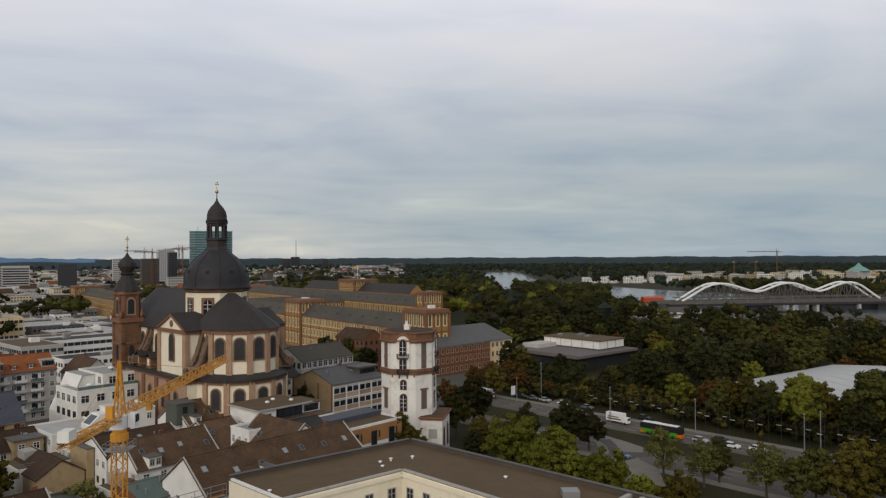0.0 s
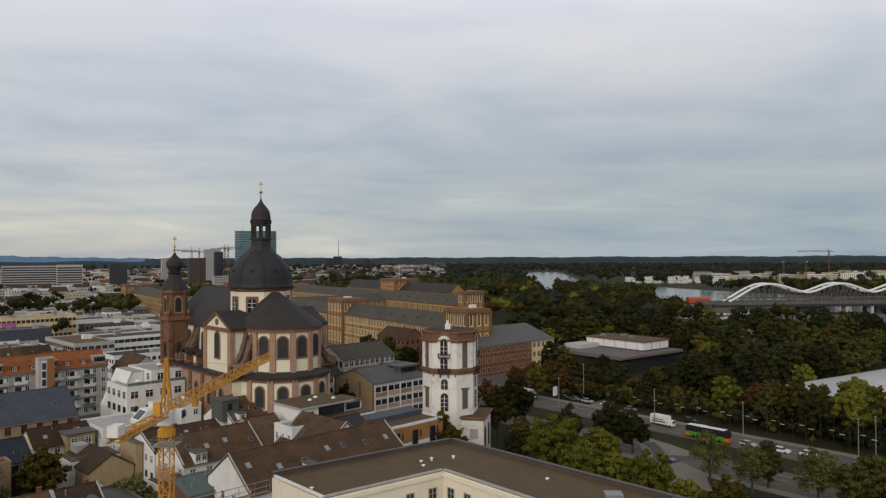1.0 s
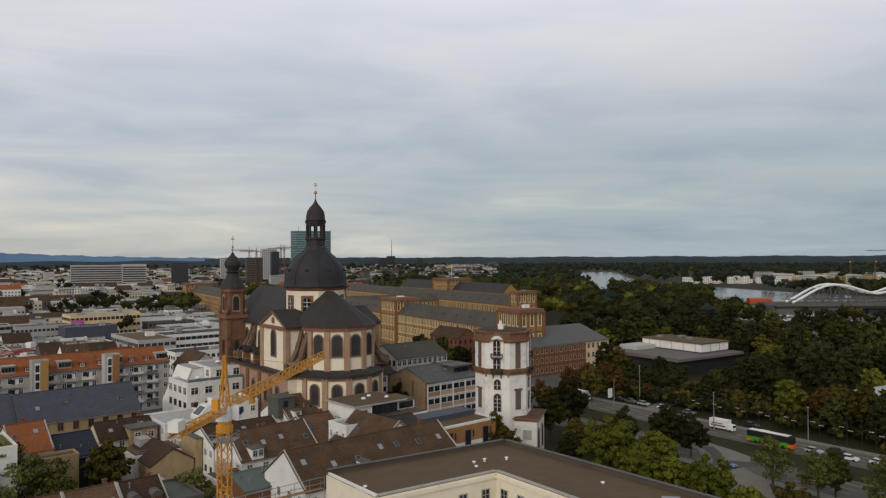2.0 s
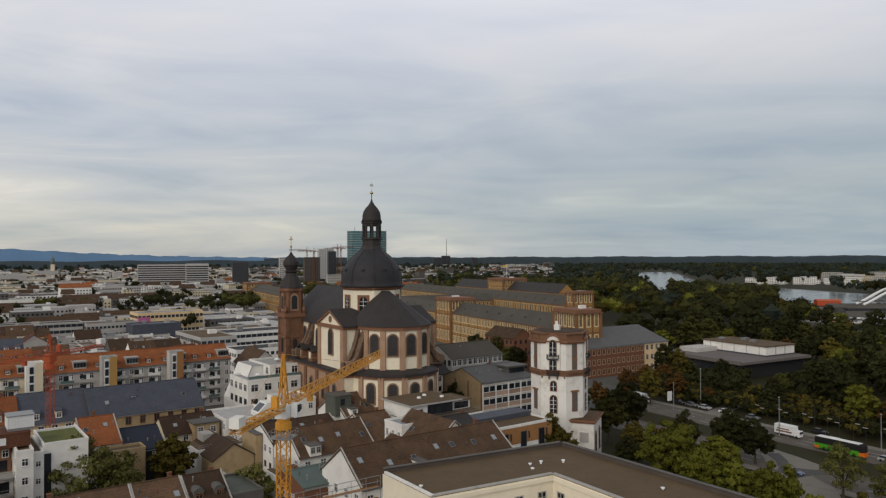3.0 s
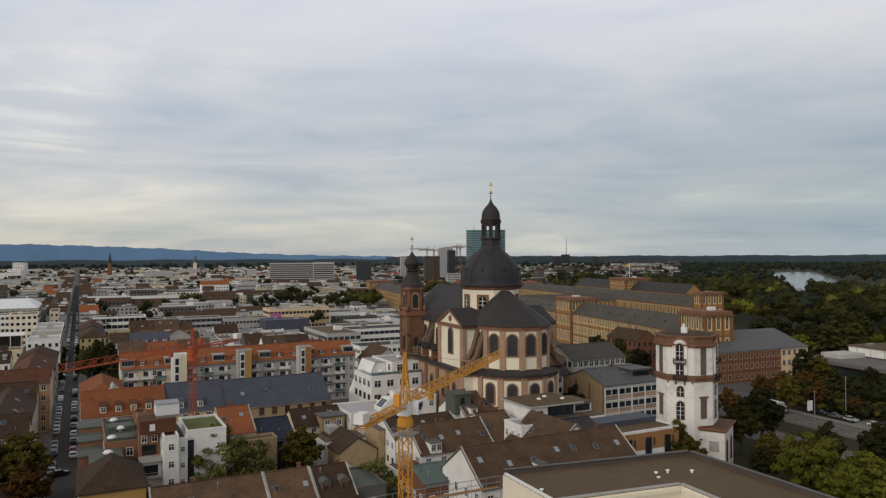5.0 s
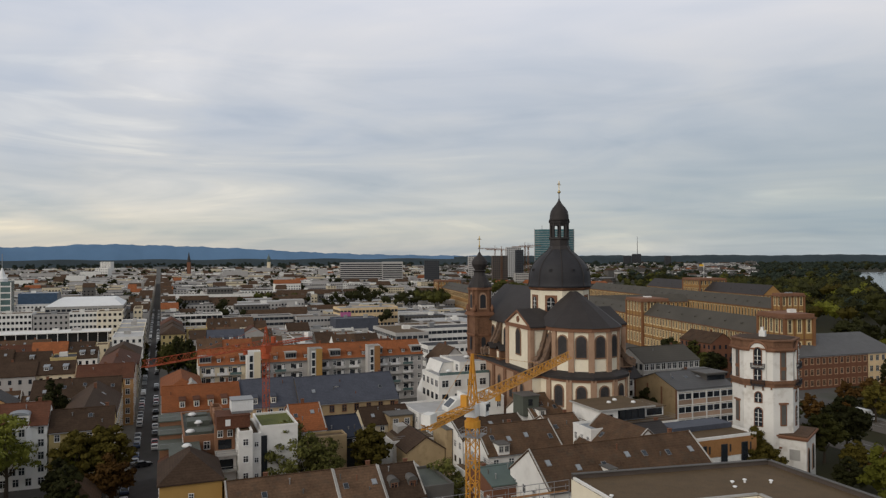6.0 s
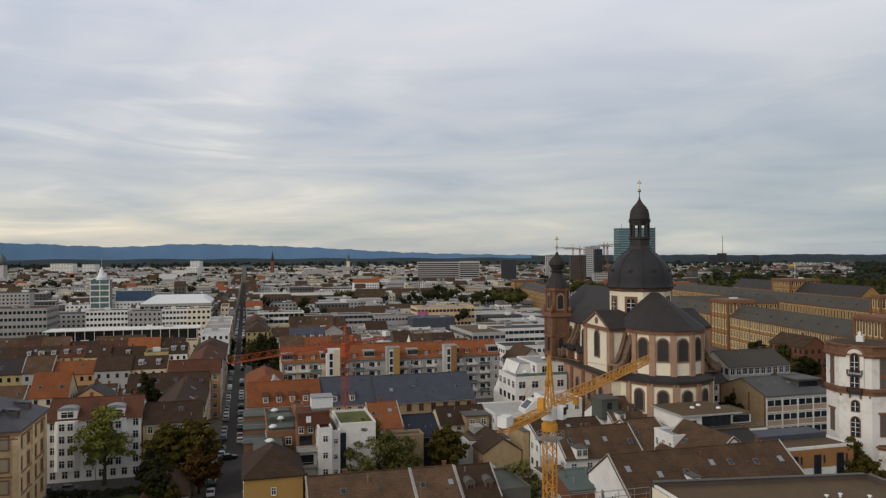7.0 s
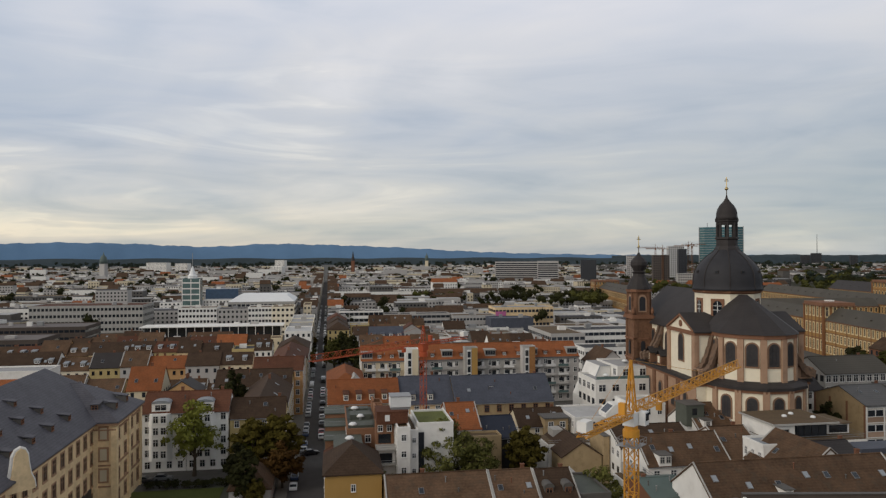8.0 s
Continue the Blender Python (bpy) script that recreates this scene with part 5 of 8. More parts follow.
part("opening", Solid().box(-1.4, 1.3, -3.56, -3.5, 9.3, 11.4).box(-1.4, 1.3, -0.06, 0.0, 12.6, 14.6), M["glass"], an)
windows(an, (-1.95, 0.0), (1.95, 0.0), 15.2, 1, 3.0, 2, 0.9, 1.2)
th = house(5.6, 14.8, 160.3, 185, 14.6, 15.1, "flat", "terrace_brick", "green_slate", label="brick house with green-grey metal roof and vents", win=(4, 1.1, 1.5, 3.0), chimneys=0, top=1)
for k, (b0, z) in enumerate(((177.2, 15.0), (169.0, 13.9), (160.8, 12.8))):
    part("terrace_wall", Solid().box(-9.3, -4.62, b0 - 172.65, b0 - 164.65, 0, z - 0.25), M["terrace_brick"], th)
    part("terrace_roof", Solid().box(-9.6, -4.62, b0 - 172.95, b0 - 164.95, z - 0.25, z), M["green_slate"], th, "flat terrace roof of green-grey sheet")
    part("terrace_rail", Solid().tube((-9.4, b0 - 172.8, z + 0.9), (-4.7, b0 - 172.8, z + 0.9), 0.05).tube((-9.4, b0 - 172.8, z), (-9.4, b0 - 172.8, z + 0.9), 0.05).tube((-4.7, b0 - 172.8, z), (-4.7, b0 - 172.8, z + 0.9), 0.05), M["steel"], th)
for k, (y0, y1) in enumerate(((-11.5, -5.5), (-3.0, 3.5), (6.0, 11.0))):
    fr = part("roof_frame", Solid().box(2.0, 2.5, y0, y1, 14.66, 17.4).box(4.2, 4.6, y0, y1, 14.66, 16.6).box(2.5, 4.2, y0, y0 + 0.5, 14.66, 16.9).box(2.5, 4.2, y1 - 0.5, y1, 14.66, 16.9), M["terrace_brick"], th, "open brick frame of a roof terrace")
    part("deck", Solid().box(2.5, 4.2, y0 + 0.5, y1 - 0.5, 14.66, 14.8), M["wood"], fr)
    part("slab", Solid().box(-3.6, 1.2, y0 + 1.0, y1 - 1.0, 14.66, 15.3 + 0.5 * (k % 2)), M["green_slate"], th)
house(15.7, 18.4, 150, 166, 17.0, 17.4, "flat", "white", "gravel", label="narrow tall white house with a russet attic", win=(5, 0.9, 1.2, 2.4), chimneys=0)
house(18.45, 20.25, 151.5, 166, 16.0, 16.4, "flat", "white", "gravel", label="slim white stair house between taller houses", win=(5, 0.7, 0.9, 1.7), chimneys=0)
gs = house(20.3, 28, 153, 166, 17.0, 17.5, "flat", "white", "sedum", label="tall white house with a sloped green roof", win=None, chimneys=0)
part("glass_strip", Solid().box(-3.7, -2.5, -6.62, -6.5, 2, 15.5), M["glass"], gs)
nt_ = thing("attic_storey", *plan(15.0, 156.4), 17.42, TOWN, "russet clad attic storey set across two narrow houses", "attic")
part("cladding", Solid().box(-3.3, 3.3, -3.0, 3.3, 0, 2.5), M["russet_tile"], nt_)
part("roof", Solid().box(-3.4, 3.4, -3.1, 3.4, 2.5, 2.62), M["russet_tile"], nt_)
part("shutter", Solid().box(-1.6, -0.6, -3.06, -3.0, 0.6, 1.9), M["frame"], nt_)
cube = thing("roof_cabin", *plan(16.9, 157), 20.05, TOWN, "white boxy cabin on the roof of a house", "cabin")
part("frame", Solid().box(-2.1, 2.1, -2.0, 2.0, 0, 0.5), M["steel"], cube)
part("shell", Solid().box(-2.2, 2.2, -2.1, 2.1, 0.5, 2.7), M["white_paint"], cube)
for k in range(9):
    part("rib", Solid().box(-2.15 + k * 0.53, -2.05 + k * 0.53, -2.2, -2.1, 0.55, 2.65), M["white_paint"], cube)
part("lid", Solid().box(-2.3, 2.3, -2.25, 2.2, 2.7, 2.85), M["steel"], cube)
house(30, 37.8, 170, 187, 11.5, 16.0, "x", "white", "red_tile", label="house with orange tiled roof and dormers", win=W3, lights=2, coping=True)
house(38.2, 46.5, 168.5, 183, 9.5, 13.0, "x", "dark_metal", "navy", label="low house with blue-black roof", win=(3, 1.0, 1.4, 3.0), chimneys=0)
hh = house(1.5, 21.5, 203, 219, 11.8, 17.0, "x", "cream", "red_tile", label="old cream house with orange tiled roof and dormers", win=(3, 1.1, 1.6, 2.6))
for k in range(4):
    dormer(hh, -5.0 + k * 3.6, -7.2, 12.3, 0, 1.5, 1.9, 3.0, "cream", "russet_tile")
sl = house(21.8, 37.0, 203.5, 221, 11.0, 17.2, "x", "beige", "slate_blue", label="long old college hall with blue-grey slate roof", win=(3, 1.2, 1.8, 3.0), category="hall")
for k in (-4.0, 1.0):
    dormer(sl, k, -8.0, 11.6, 0, 1.5, 1.9, 3.0, "cream", "slate_blue")
sl = house(37.3, 66, 201.5, 219, 11.0, 17.2, "x", "tan", "slate_blue", label="long hall with blue-grey slate roof", win=(3, 1.2, 1.8, 3.2), category="hall", lights=2, style="dark")
dormer(sl, -3.0, -4.0, 13.8, 0, 1.6, 1.0, 2.0, "slate_blue", "slate_blue")


# ---- the apartment row with orange roofs and stair towers ----
def apartments():
    x0 = 13.0
    for k, wdt in enumerate((17.5, 21, 21, 20)):
        x1 = x0 + wdt - 0.3
        h = house(x0, x1, 252.5, 266, 16.0, 20.6, "x", ("cream", "grey", "concrete", "grey")[k], "red_tile", label="apartment house with orange roof, dormers and white balconies", name="apartment_house", group="apartment row", chimneys=1, win=(5, 1.1, 1.6, 2.6), top=5 if k == 3 else 3, back=1)
        w = wdt / 2
        for f in range(4):
            for bx in (-w * 0.62, -w * 0.12, w * 0.36):
                z = 3.0 + f * 3.2
                part("loggia", Solid().box(bx - 0.95, bx + 0.5, -6.86, -6.78, z + 0.3, z + 2.4), M["glass"], h)
                part("balcony_door", Solid().box(bx + 0.6, bx + 1.5, -6.88, -6.78, z + 0.25, z + 2.4), M["frame"], h)
                b = part("balcony", Solid().box(bx - 1.9, bx + 1.9, -8.0, -6.75, z, z + 0.18), M["concrete"], h)
                part("balcony_rail", Solid().box(bx - 1.9, bx + 1.9, -8.05, -7.97, z + 0.25, z + 1.05), M[("frame", "pale_glass", "grey")[(k + f + int(bx > 0)) % 3]], b)
        part("party_wall", Solid().box(-w - 0.05, -w + 0.3, -7.6, -6.72, 0, 16.2), M["white"], h)
        part("gutter", Solid().tube((-w, -7.15, 16.0), (w - 0.3, -7.15, 16.0), 0.16), M["lead"], h)
        for i in range(4):
            if (i + k) % 3 == 0:                          # broad glazed dormers between the small ones
                x = -w + wdt * (i + 0.5) / 4
                d = part("wide_dormer", Solid().box(x - 1.9, x + 1.9, -5.9, -2.0, 16.6, 19.0).box(x - 2.1, x + 2.1, -6.2, -1.8, 19.0, 19.2), M["concrete"], h, "grey flat-roofed dormer")
                for j in range(4):
                    part("dormer_pane", Solid().box(x - 1.75 + j * 0.9, x - 0.95 + j * 0.9, -5.97, -5.9, 17.3, 18.7), M["glass"], d)
            else:
                dormer(h, -w + wdt * (i + 0.5) / 4, -5.6, 16.8, 0, 1.5, 1.4, 2.5, "russet_tile", "red_tile")
        if k == 3:
            break
        t = house(x1 - 2.2, x1 + 2.4, 248.8, 252.3, 20.2, 20.6, "flat", ("white", "concrete", "grey")[k], "metal_roof", label="rendered stair tower with a glazed strip and coloured panel", name="stair_tower", category="tower", group="apartment row", chimneys=0)
        part("coloured_panel", Solid().box(0.15, 2.25, -1.85, -1.755, 1.0, 20.4), M[("cream", "ochre", "wood")[k]], t, "coloured panel up the tower")
        part("glazing_frame", Solid().box(-1.5, -0.1, -1.84, -1.755, 1.0, 19.8), M["frame"], t)
        for f in range(7):
            part("pane", Solid().box(-1.35, -0.25, -1.88, -1.842, 1.5 + f * 2.6, 3.6 + f * 2.6), M["glass"], t)
        x0 += wdt
    gh = house(1.4, 12.8, 222, 252, 13.0, 16.6, "hip", "peach", "red_tile", label="street house under an orange tiled roof", win=(4, 1.1, 1.5, 3.0), lights=2)
    part("cross_gable", Solid().add([(-0.5, -14.6, 13.0), (5.6, -14.6, 13.0), (2.55, -14.6, 16.3), (-0.5, -7.0, 13.0), (5.6, -7.0, 13.0), (2.55, -7.0, 16.3)], [(0, 1, 2), (5, 4, 3), (0, 2, 5, 3), (2, 1, 4, 5), (1, 0, 3, 4)]), M["concrete"], gh, "grey sheet-clad cross gable")


apartments()
house(66, 79.5, 183.5, 199, 9.6, 10.0, "flat", "white", "pale_roof", label="low white courtyard house with a pale flat roof", win=(3, 1.1, 1.4, 2.8), chimneys=0)
pd = thing("roof_pavilion", *plan(77.0, 184.0), 10.0, TOWN, "white roof pavilion with a slanted skylight", "pavilion")
part("wall", Solid().add([(-3.2, -2.5, 0), (3.2, -2.5, 0), (3.2, -2.5, 3.4), (-0.6, -2.5, 3.4), (-3.2, -2.5, 1.0), (-3.2, 2.5, 0), (3.2, 2.5, 0), (3.2, 2.5, 3.4), (-0.6, 2.5, 3.4), (-3.2, 2.5, 1.0)], [(0, 1, 2, 3, 4), (9, 8, 7, 6, 5)] + [((k + 1) % 5, k, 5 + k, 5 + (k + 1) % 5) for k in range(5)]), M["white"], pd)
part("skylight", Solid().add([(-2.9, -1.8, 1.36), (-1.0, -1.8, 3.12), (-1.0, 1.8, 3.12), (-2.9, 1.8, 1.36)], [(0, 1, 2, 3)]).add([(-2.9, -1.8, 1.28), (-1.0, -1.8, 3.04), (-1.0, 1.8, 3.04), (-2.9, 1.8, 1.28)], [(3, 2, 1, 0)]), M["glass"], pd)
windows(pd, (-0.4, -2.5), (3.2, -2.5), 1.0, 1, 2.0, 1, 1.8, 1.6)
house(52, 65.5, 188, 200, 7.0, 10.5, "x", "cream", "umber_tile", label="low cream courtyard house with dark brown roof", win=(3, 1.1, 1.4, 2.8), lights=2)
ht = thing("roof_hut", *plan(61.8, 188.5), 0, TOWN, "tan rendered hut with flat grey roof in a courtyard", "hut")
part("wall", Solid().box(-3.2, 3.2, -2.6, 2.6, 0, 9.4), M["tan"], ht)
part("roof", Solid().box(-3.6, 3.6, -3.0, 3.0, 9.4, 9.7), M["lead"], ht)
windows(ht, (-3.2, -2.6), (3.2, -2.6), 7.0, 1, 2.5, 2, 1.3, 1.5, "white")
house(99.5, 111, 180, 192, 8.5, 12.0, "x", "white", "slate", label="small white house at the foot of the church", win=(3, 1.1, 1.4, 2.8), lights=2)
house(97, 108, 246, 262, 13.5, 18.5, "y", "grey", "brown_tile", label="grey house with terraces beside the apartments", win=(4, 1.1, 1.5, 3.0))


# ---- left of the street: the arsenal and its neighbours ----
def arsenal():
    z = thing("arsenal", *plan(-58, 132), 0, TOWN, "old beige sandstone arsenal with big hipped slate roof and dormers", "building")
    part("wall", Solid().box(-13, 12.0, -62, 27.5, 0, 18.6), M["arsenal"], z)
    part("cornice", Solid().box(-13.4, 12.5, -62.4, 28.0, 18.3, 18.9), M["brownstone"], z)
    part("roof", Solid().hip(-13, 12, -62, 46.0, 18.9, 29.0, over=0.9, run=10.5), M["arsenal_slate"], z, "blue-grey slate roof")
    part("pavilion_wall", Solid().box(-2.0, 16.2, 26.5, 46.5, 0, 18.6), M["arsenal"], z)
    part("pavilion_cornice", Solid().box(-2.5, 16.9, 25.8, 47.2, 18.3, 18.95), M["brownstone"], z)
    part("frieze", Solid().box(-2.2, 16.5, 26.2, 46.8, 17.2, 17.5), M["brownstone"], z)
    for zz in (5.6, 9.9):
        part("string_course", Solid().box(-2.2, 16.45, 26.25, 46.7, zz, zz + 0.3), M["brownstone"], z)
    for x0, x1 in ((12.05, 13.0), (15.5, 16.65)):
        part("corner_pilaster", Solid().box(x0, x1, 26.05, 26.6, 0, 17.2), M["arsenal"], z)
    part("pavilion_roof", Solid().hip(-6.0, 16.2, 26.5, 46.5, 18.95, 25.6, over=0.9, run=10.0), M["arsenal_slate"], z, "blue-grey slate roof")
    windows(z, (12.0, -62), (12.0, -21.3), 2.0, 4, 4.3, 10, 1.5, 2.4, "brownstone", low=4)
    windows(z, (12.0, -21.3), (12.0, 27.5), 2.0, 4, 4.3, 12, 1.5, 2.4, "brownstone")
    for k in range(1, 4):
        o = part("stone_panel", Solid().box(-1.0, 1.0, -0.18, 0.05, 0, 3.0), M["brownstone"], z, "blind panel with a raised brown stone border")
        o.matrix_basis = pose(14.0, 26.5, 2.2 + 4.3 * k)
        part("panel_field", Solid().box(-0.66, 0.66, -0.22, -0.185, 0.35, 2.65), M["cream"], o)
    windows(z, (16.2, 26.5), (16.2, 46.5), 2.0, 4, 4.3, 4, 1.4, 2.4, "brownstone")
    for y in (26.9, 36.5, 46.0):
        part("pilaster", Solid().box(16.0, 16.6, y - 0.7, y + 0.7, 0, 18), M["arsenal"], z)
    # two rows of dormers on the slope towards the street
    slope = math.atan2(11.0, 12.5)
    for row, (f, n) in enumerate(((0.22, 9), (0.47, 9), (0.70, 8))):
        for k in range(n):
            y = -50 + k * 8.6 + (4.0 if row % 2 else 0)
            if y > 22:
                continue
            dormer(z, 12.9 - f * 13.2, y, 18.9 + f * 10.0, 90, 1.6 - 0.5 * f, 1.25 - 0.4 * f, 2.3, "lead", "arsenal_slate", style="dark")
    for y in (32, 40):
        dormer(z, 15.0, y, 20.6, 90, 1.7, 1.25, 2.2, "lead", "arsenal_slate", style="dark")
    for x in (3.5, 11.5):
        dormer(z, x, 29.0, 20.8, 0, 1.7, 1.25, 2.2, "lead", "arsenal_slate", style="dark")
    g = Solid()
    prof = [(-3.6, 0), (3.6, 0), (3.3, 1.2), (2.4, 2.4), (1.9, 4.2), (1.7, 5.4), (1.0, 6.2), (0, 6.5), (-1.0, 6.2), (-1.7, 5.4), (-1.9, 4.2), (-2.4, 2.4), (-3.3, 1.2)]
    n = len(prof)
    g.add([(x * 0.62, -0.5, zz) for x, zz in prof] + [(x * 0.62, 0.5, zz) for x, zz in prof], [tuple(range(n)), tuple(range(2 * n - 1, n - 1, -1))] + [((i + 1) % n, i, n + i, n + (i + 1) % n) for i in range(n)])
    o = part("scroll_gable", g, M["arsenal"], z, "scrolled sandstone gable with pale coping")
    o.matrix_basis = pose(13.0, -11.5, 17.2, 0, 0, 50)
    c = Solid()
    c.sweep([(xa * 0.62, 0, za + 0.05) for xa, za in prof[1:] + prof[:1]], 0.36)
    part("coping", c, M["white"], o)
    part("gate", Solid().box(12.0, 12.3, 16, 24.5, 0, 6.0), M["dark_metal"], z)


arsenal()
for k, (a0, a1) in enumerate(((-43.5, -33.2), (-33.0, -23.0))):
    h = house(a0, a1, 187, 198.5, 14.4, 18.4, "x", "bright", "russet_tile", label="white five-storey town house with arched dormer and russet roof", win=(5, 1.1, 1.6, 2.3), chimneys=1, group="white town houses", back=2)
    part("bay", Solid().prism([(-3.6, -5.75), (-2.6, -6.9), (1.0, -6.9), (2.0, -5.75)], 2.8, 14.4), M["bright"], h)
    windows(h, (-2.6, -6.9), (1.0, -6.9), 3.7, 4, 2.85, 2, 1.1, 1.6)
    dormer(h, -0.8, -5.6, 14.6, 0, 4.2, 2.1, 3.6, "white", "metal_roof", arched=True)
house(-22.6, -9.2, 186.5, 198.0, 12.5, 16.3, "x", "yellow", "umber_tile", label="yellow corner house under a dark brown roof", win=(4, 1.0, 1.5, 2.8), lights=1)
house(-22.1, -9.7, 192.0, 232.0, 12.45, 16.5, "y", "yellow", "umber_tile", label="long yellow street house under a dark brown roof", win=(4, 1.0, 1.5, 2.8), lights=2)
house(-33, -9.75, 231.0, 244.4, 12.4, 16.6, "x", "yellow", "umber_tile", label="yellow rear wing under a dark brown roof with roof windows", win=(4, 1.0, 1.5, 2.8), lights=4)
house(-22.8, -6.8, 245.0, 256.0, 15.0, 18.6, "x", "peach", "russet_tile", label="peach-coloured corner house with russet roof", win=(5, 1.1, 1.6, 2.8))
house(-18.5, -7.3, 250.5, 291.5, 14.95, 18.8, "y", "peach", "russet_tile", label="long peach-coloured street house with russet roof", win=(5, 1.1, 1.6, 2.8), lights=2)

# rows of old town houses; the tiles and renders change from house to house
rng = random.Random(11)
ROOFS = ["brown_tile"] * 6 + ["umber_tile"] * 5 + ["russet_tile"] * 2 + ["red_tile"] + ["slate"]
WALLS = ["white", "yellow", "cream", "grey", "ivory", "beige", "peach"]
drng = random.Random(5)
ROOF_WORD = {"umber_tile": "umber tiled", "brown_tile": "dark brown tiled", "russet_tile": "russet tiled", "red_tile": "orange tiled", "slate": "grey slate", "dark_roof": "flat dark", "pale_roof": "flat pale", "gravel": "flat gravel", "slate_blue": "blue-grey"}
WALL_WORD = {"yellow": "yellow", "peach": "peach-coloured", "white": "white", "cream": "cream", "grey": "grey", "ivory": "ivory", "beige": "beige", "concrete": "concrete", "brick": "brick", "lead": "dark grey"}


def row(a0, a1, b0, depth, lo, hi, flat=0.0, seed_tiles=None, far=True, skip=()):
    """A closed row of town houses along b0."""
    a = a0
    while a < a1 - 5:
        w = min(rng.uniform(8.5, 14.5), a1 - a)
        if any(s0 < a + w / 2 < s1 for s0, s1 in skip):
            a += w
            continue
        wall = rng.choice(WALLS)
        eave = (lo + hi) / 2 + rng.uniform(-0.18, 0.18) * (hi - lo)
        d = depth * rng.uniform(0.88, 1.12)
        if rng.random() < flat:
            tile, roof, ridge = rng.choice(["dark_roof", "pale_roof", "gravel", "pale_roof"]), "flat", eave
        else:
            tile, roof = rng.choice(seed_tiles or ROOFS), "y" if rng.random() < 0.04 else "x"
            ridge = eave + (d if roof == "x" else w) * rng.uniform(0.30, 0.42)
        hs = house(a + 0.05, a + w - 0.05, b0 + rng.uniform(-0.7, 0.7), b0 + d, eave, ridge, roof, wall, tile,
              label=f"{WALL_WORD[wall]} town house with {ROOF_WORD[tile]} roof", group="old town houses", win=(max(2, int(eave / 3.1)), 1.0, 1.5, 2.5), far=far,
              lights=rng.choice((0, 1, 2, 3)) if roof == "x" else 0, coping=roof == "x" and b0 < 300 and rng.random() < 0.5, chimneys=rng.choice((0, 1, 1, 2)) if roof != "flat" else 0)
        if roof == "x" and a < 0 and b0 < 335 and drng.random() < 0.5:
            n, pale = drng.choice((1, 2, 2, 3)), drng.random() < 0.6
            for k in range(n):
                dormer(hs, -w / 2 + (k + 0.5) * w / n, -d * 0.36, eave + 0.28 * (ridge - eave), 0, drng.uniform(1.3, 2.2), 1.35, 2.6, "white" if pale else "metal_roof", "metal_roof")
        a += w


house(-58, -48.2, 228.5, 241, 12.8, 18.8, "x", "cream", "red_tile", label="cream town house with bright orange tiled roof", win=(4, 1.0, 1.5, 2.6), far=True, lights=2)
row(-100, -58.2, 228, 12, 10, 13)
row(-48, -33.3, 230, 12, 10, 12.5, seed_tiles=["brown_tile", "russet_tile", "slate"])
row(-118, -23, 256, 9, 4.5, 8.0, 0.2)
row(-130, -23, 282, 12, 10, 13.5)
row(-136, -23, 304, 8, 4, 8, 0.3)
row(-140, -23, 327, 12, 9, 13, 0.1)
row(-118, -23, 356, 12, 8.5, 12, 0.15)
row(-115, -23, 392, 11, 7.5, 10.5, 0.2)
row(26, 62, 280, 11, 8, 12, 0.25)
WALLS_OLD, WALLS_NEW = WALLS, ["white", "grey", "grey", "concrete", "lead"]
row(18, 56, 309, 9, 5, 9, 0.3)
row(16, 56, 330, 12, 9, 13, 0.3)
row(42, 56, 358, 11, 8, 12, 0.4)
row(15, 56, 388, 12, 9, 12.5, 0.4)
row(15, 60, 412, 10, 6, 9, 0.5)
row(15, 60, 436, 12, 9, 13, 0.5)
WALLS = WALLS_NEW
row(62, 105, 284, 15, 7, 11, 0.85)
row(57, 110, 312, 14, 6, 10, 0.9)
row(57, 110, 338, 14, 6, 11, 0.9)
row(57, 112, 366, 13, 5, 9, 0.9)
row(57, 110, 393, 14, 5, 9, 0.9)
row(61, 125, 420, 14, 4, 8, 0.9)
row(61, 125, 442, 14, 5, 9, 0.9)
WALLS = WALLS_OLD
# street fronts on both sides
for b in range(266, 470, 26):
    for a0, a1 in ((-20, -6.7), (1.3, 13)):
        if (b < 282 and a0 < 0) or (b < 380 and a0 > 0) or rng.random() < 0.15:
            continue
        wall, tile = rng.choice(WALLS), rng.choice(("brown_tile", "umber_tile", "russet_tile"))
        if a0 < 0 and b > 330:
            wall, tile = ("cream", "white", "ivory")[b % 3], ("pale_roof", "gravel")[b % 2]
            house(a0, a1, b, b + 25.8, 14.5, 14.5, "flat", wall, tile, label=f"{WALL_WORD[wall]} street house with {ROOF_WORD[tile]} roof", group="street houses", win=(4, 1.2, 1.6, 2.6), far=True, sides="fr", chimneys=0)
            continue
        house(a0, a1, b, b + 25.8, 12.6, 16.6, "hip", wall, tile, label=f"{WALL_WORD[wall]} street house with {ROOF_WORD[tile]} roof", group="street houses", win=(4, 1.0, 1.5, 2.6), far=True, lights=2)
bg = house(22, 39, 356, 372, 12, 17, "x", "slate_blue", "slate_blue", label="dark house with blue-grey roof and white gable edges", win=(3, 1.2, 1.7, 3.6), far=True)
for k in range(4):
    dormer(bg, -6.3 + k * 4.2, -7.6, 12.4, 0, 1.7, 1.8, 3.0, "frame", "slate_blue")

# ---- larger buildings of the centre ----
def big(a0, a1, b0, b1, z, wall, roof, label, win=(4, 1.6, 1.6, 2.4), name="city_building", category="building", **k):
    return house(a0, a1, b0, b1, z, z, "flat", wall, roof, label=label, win=win, far=True, chimneys=0, name=name, category=category, **k)


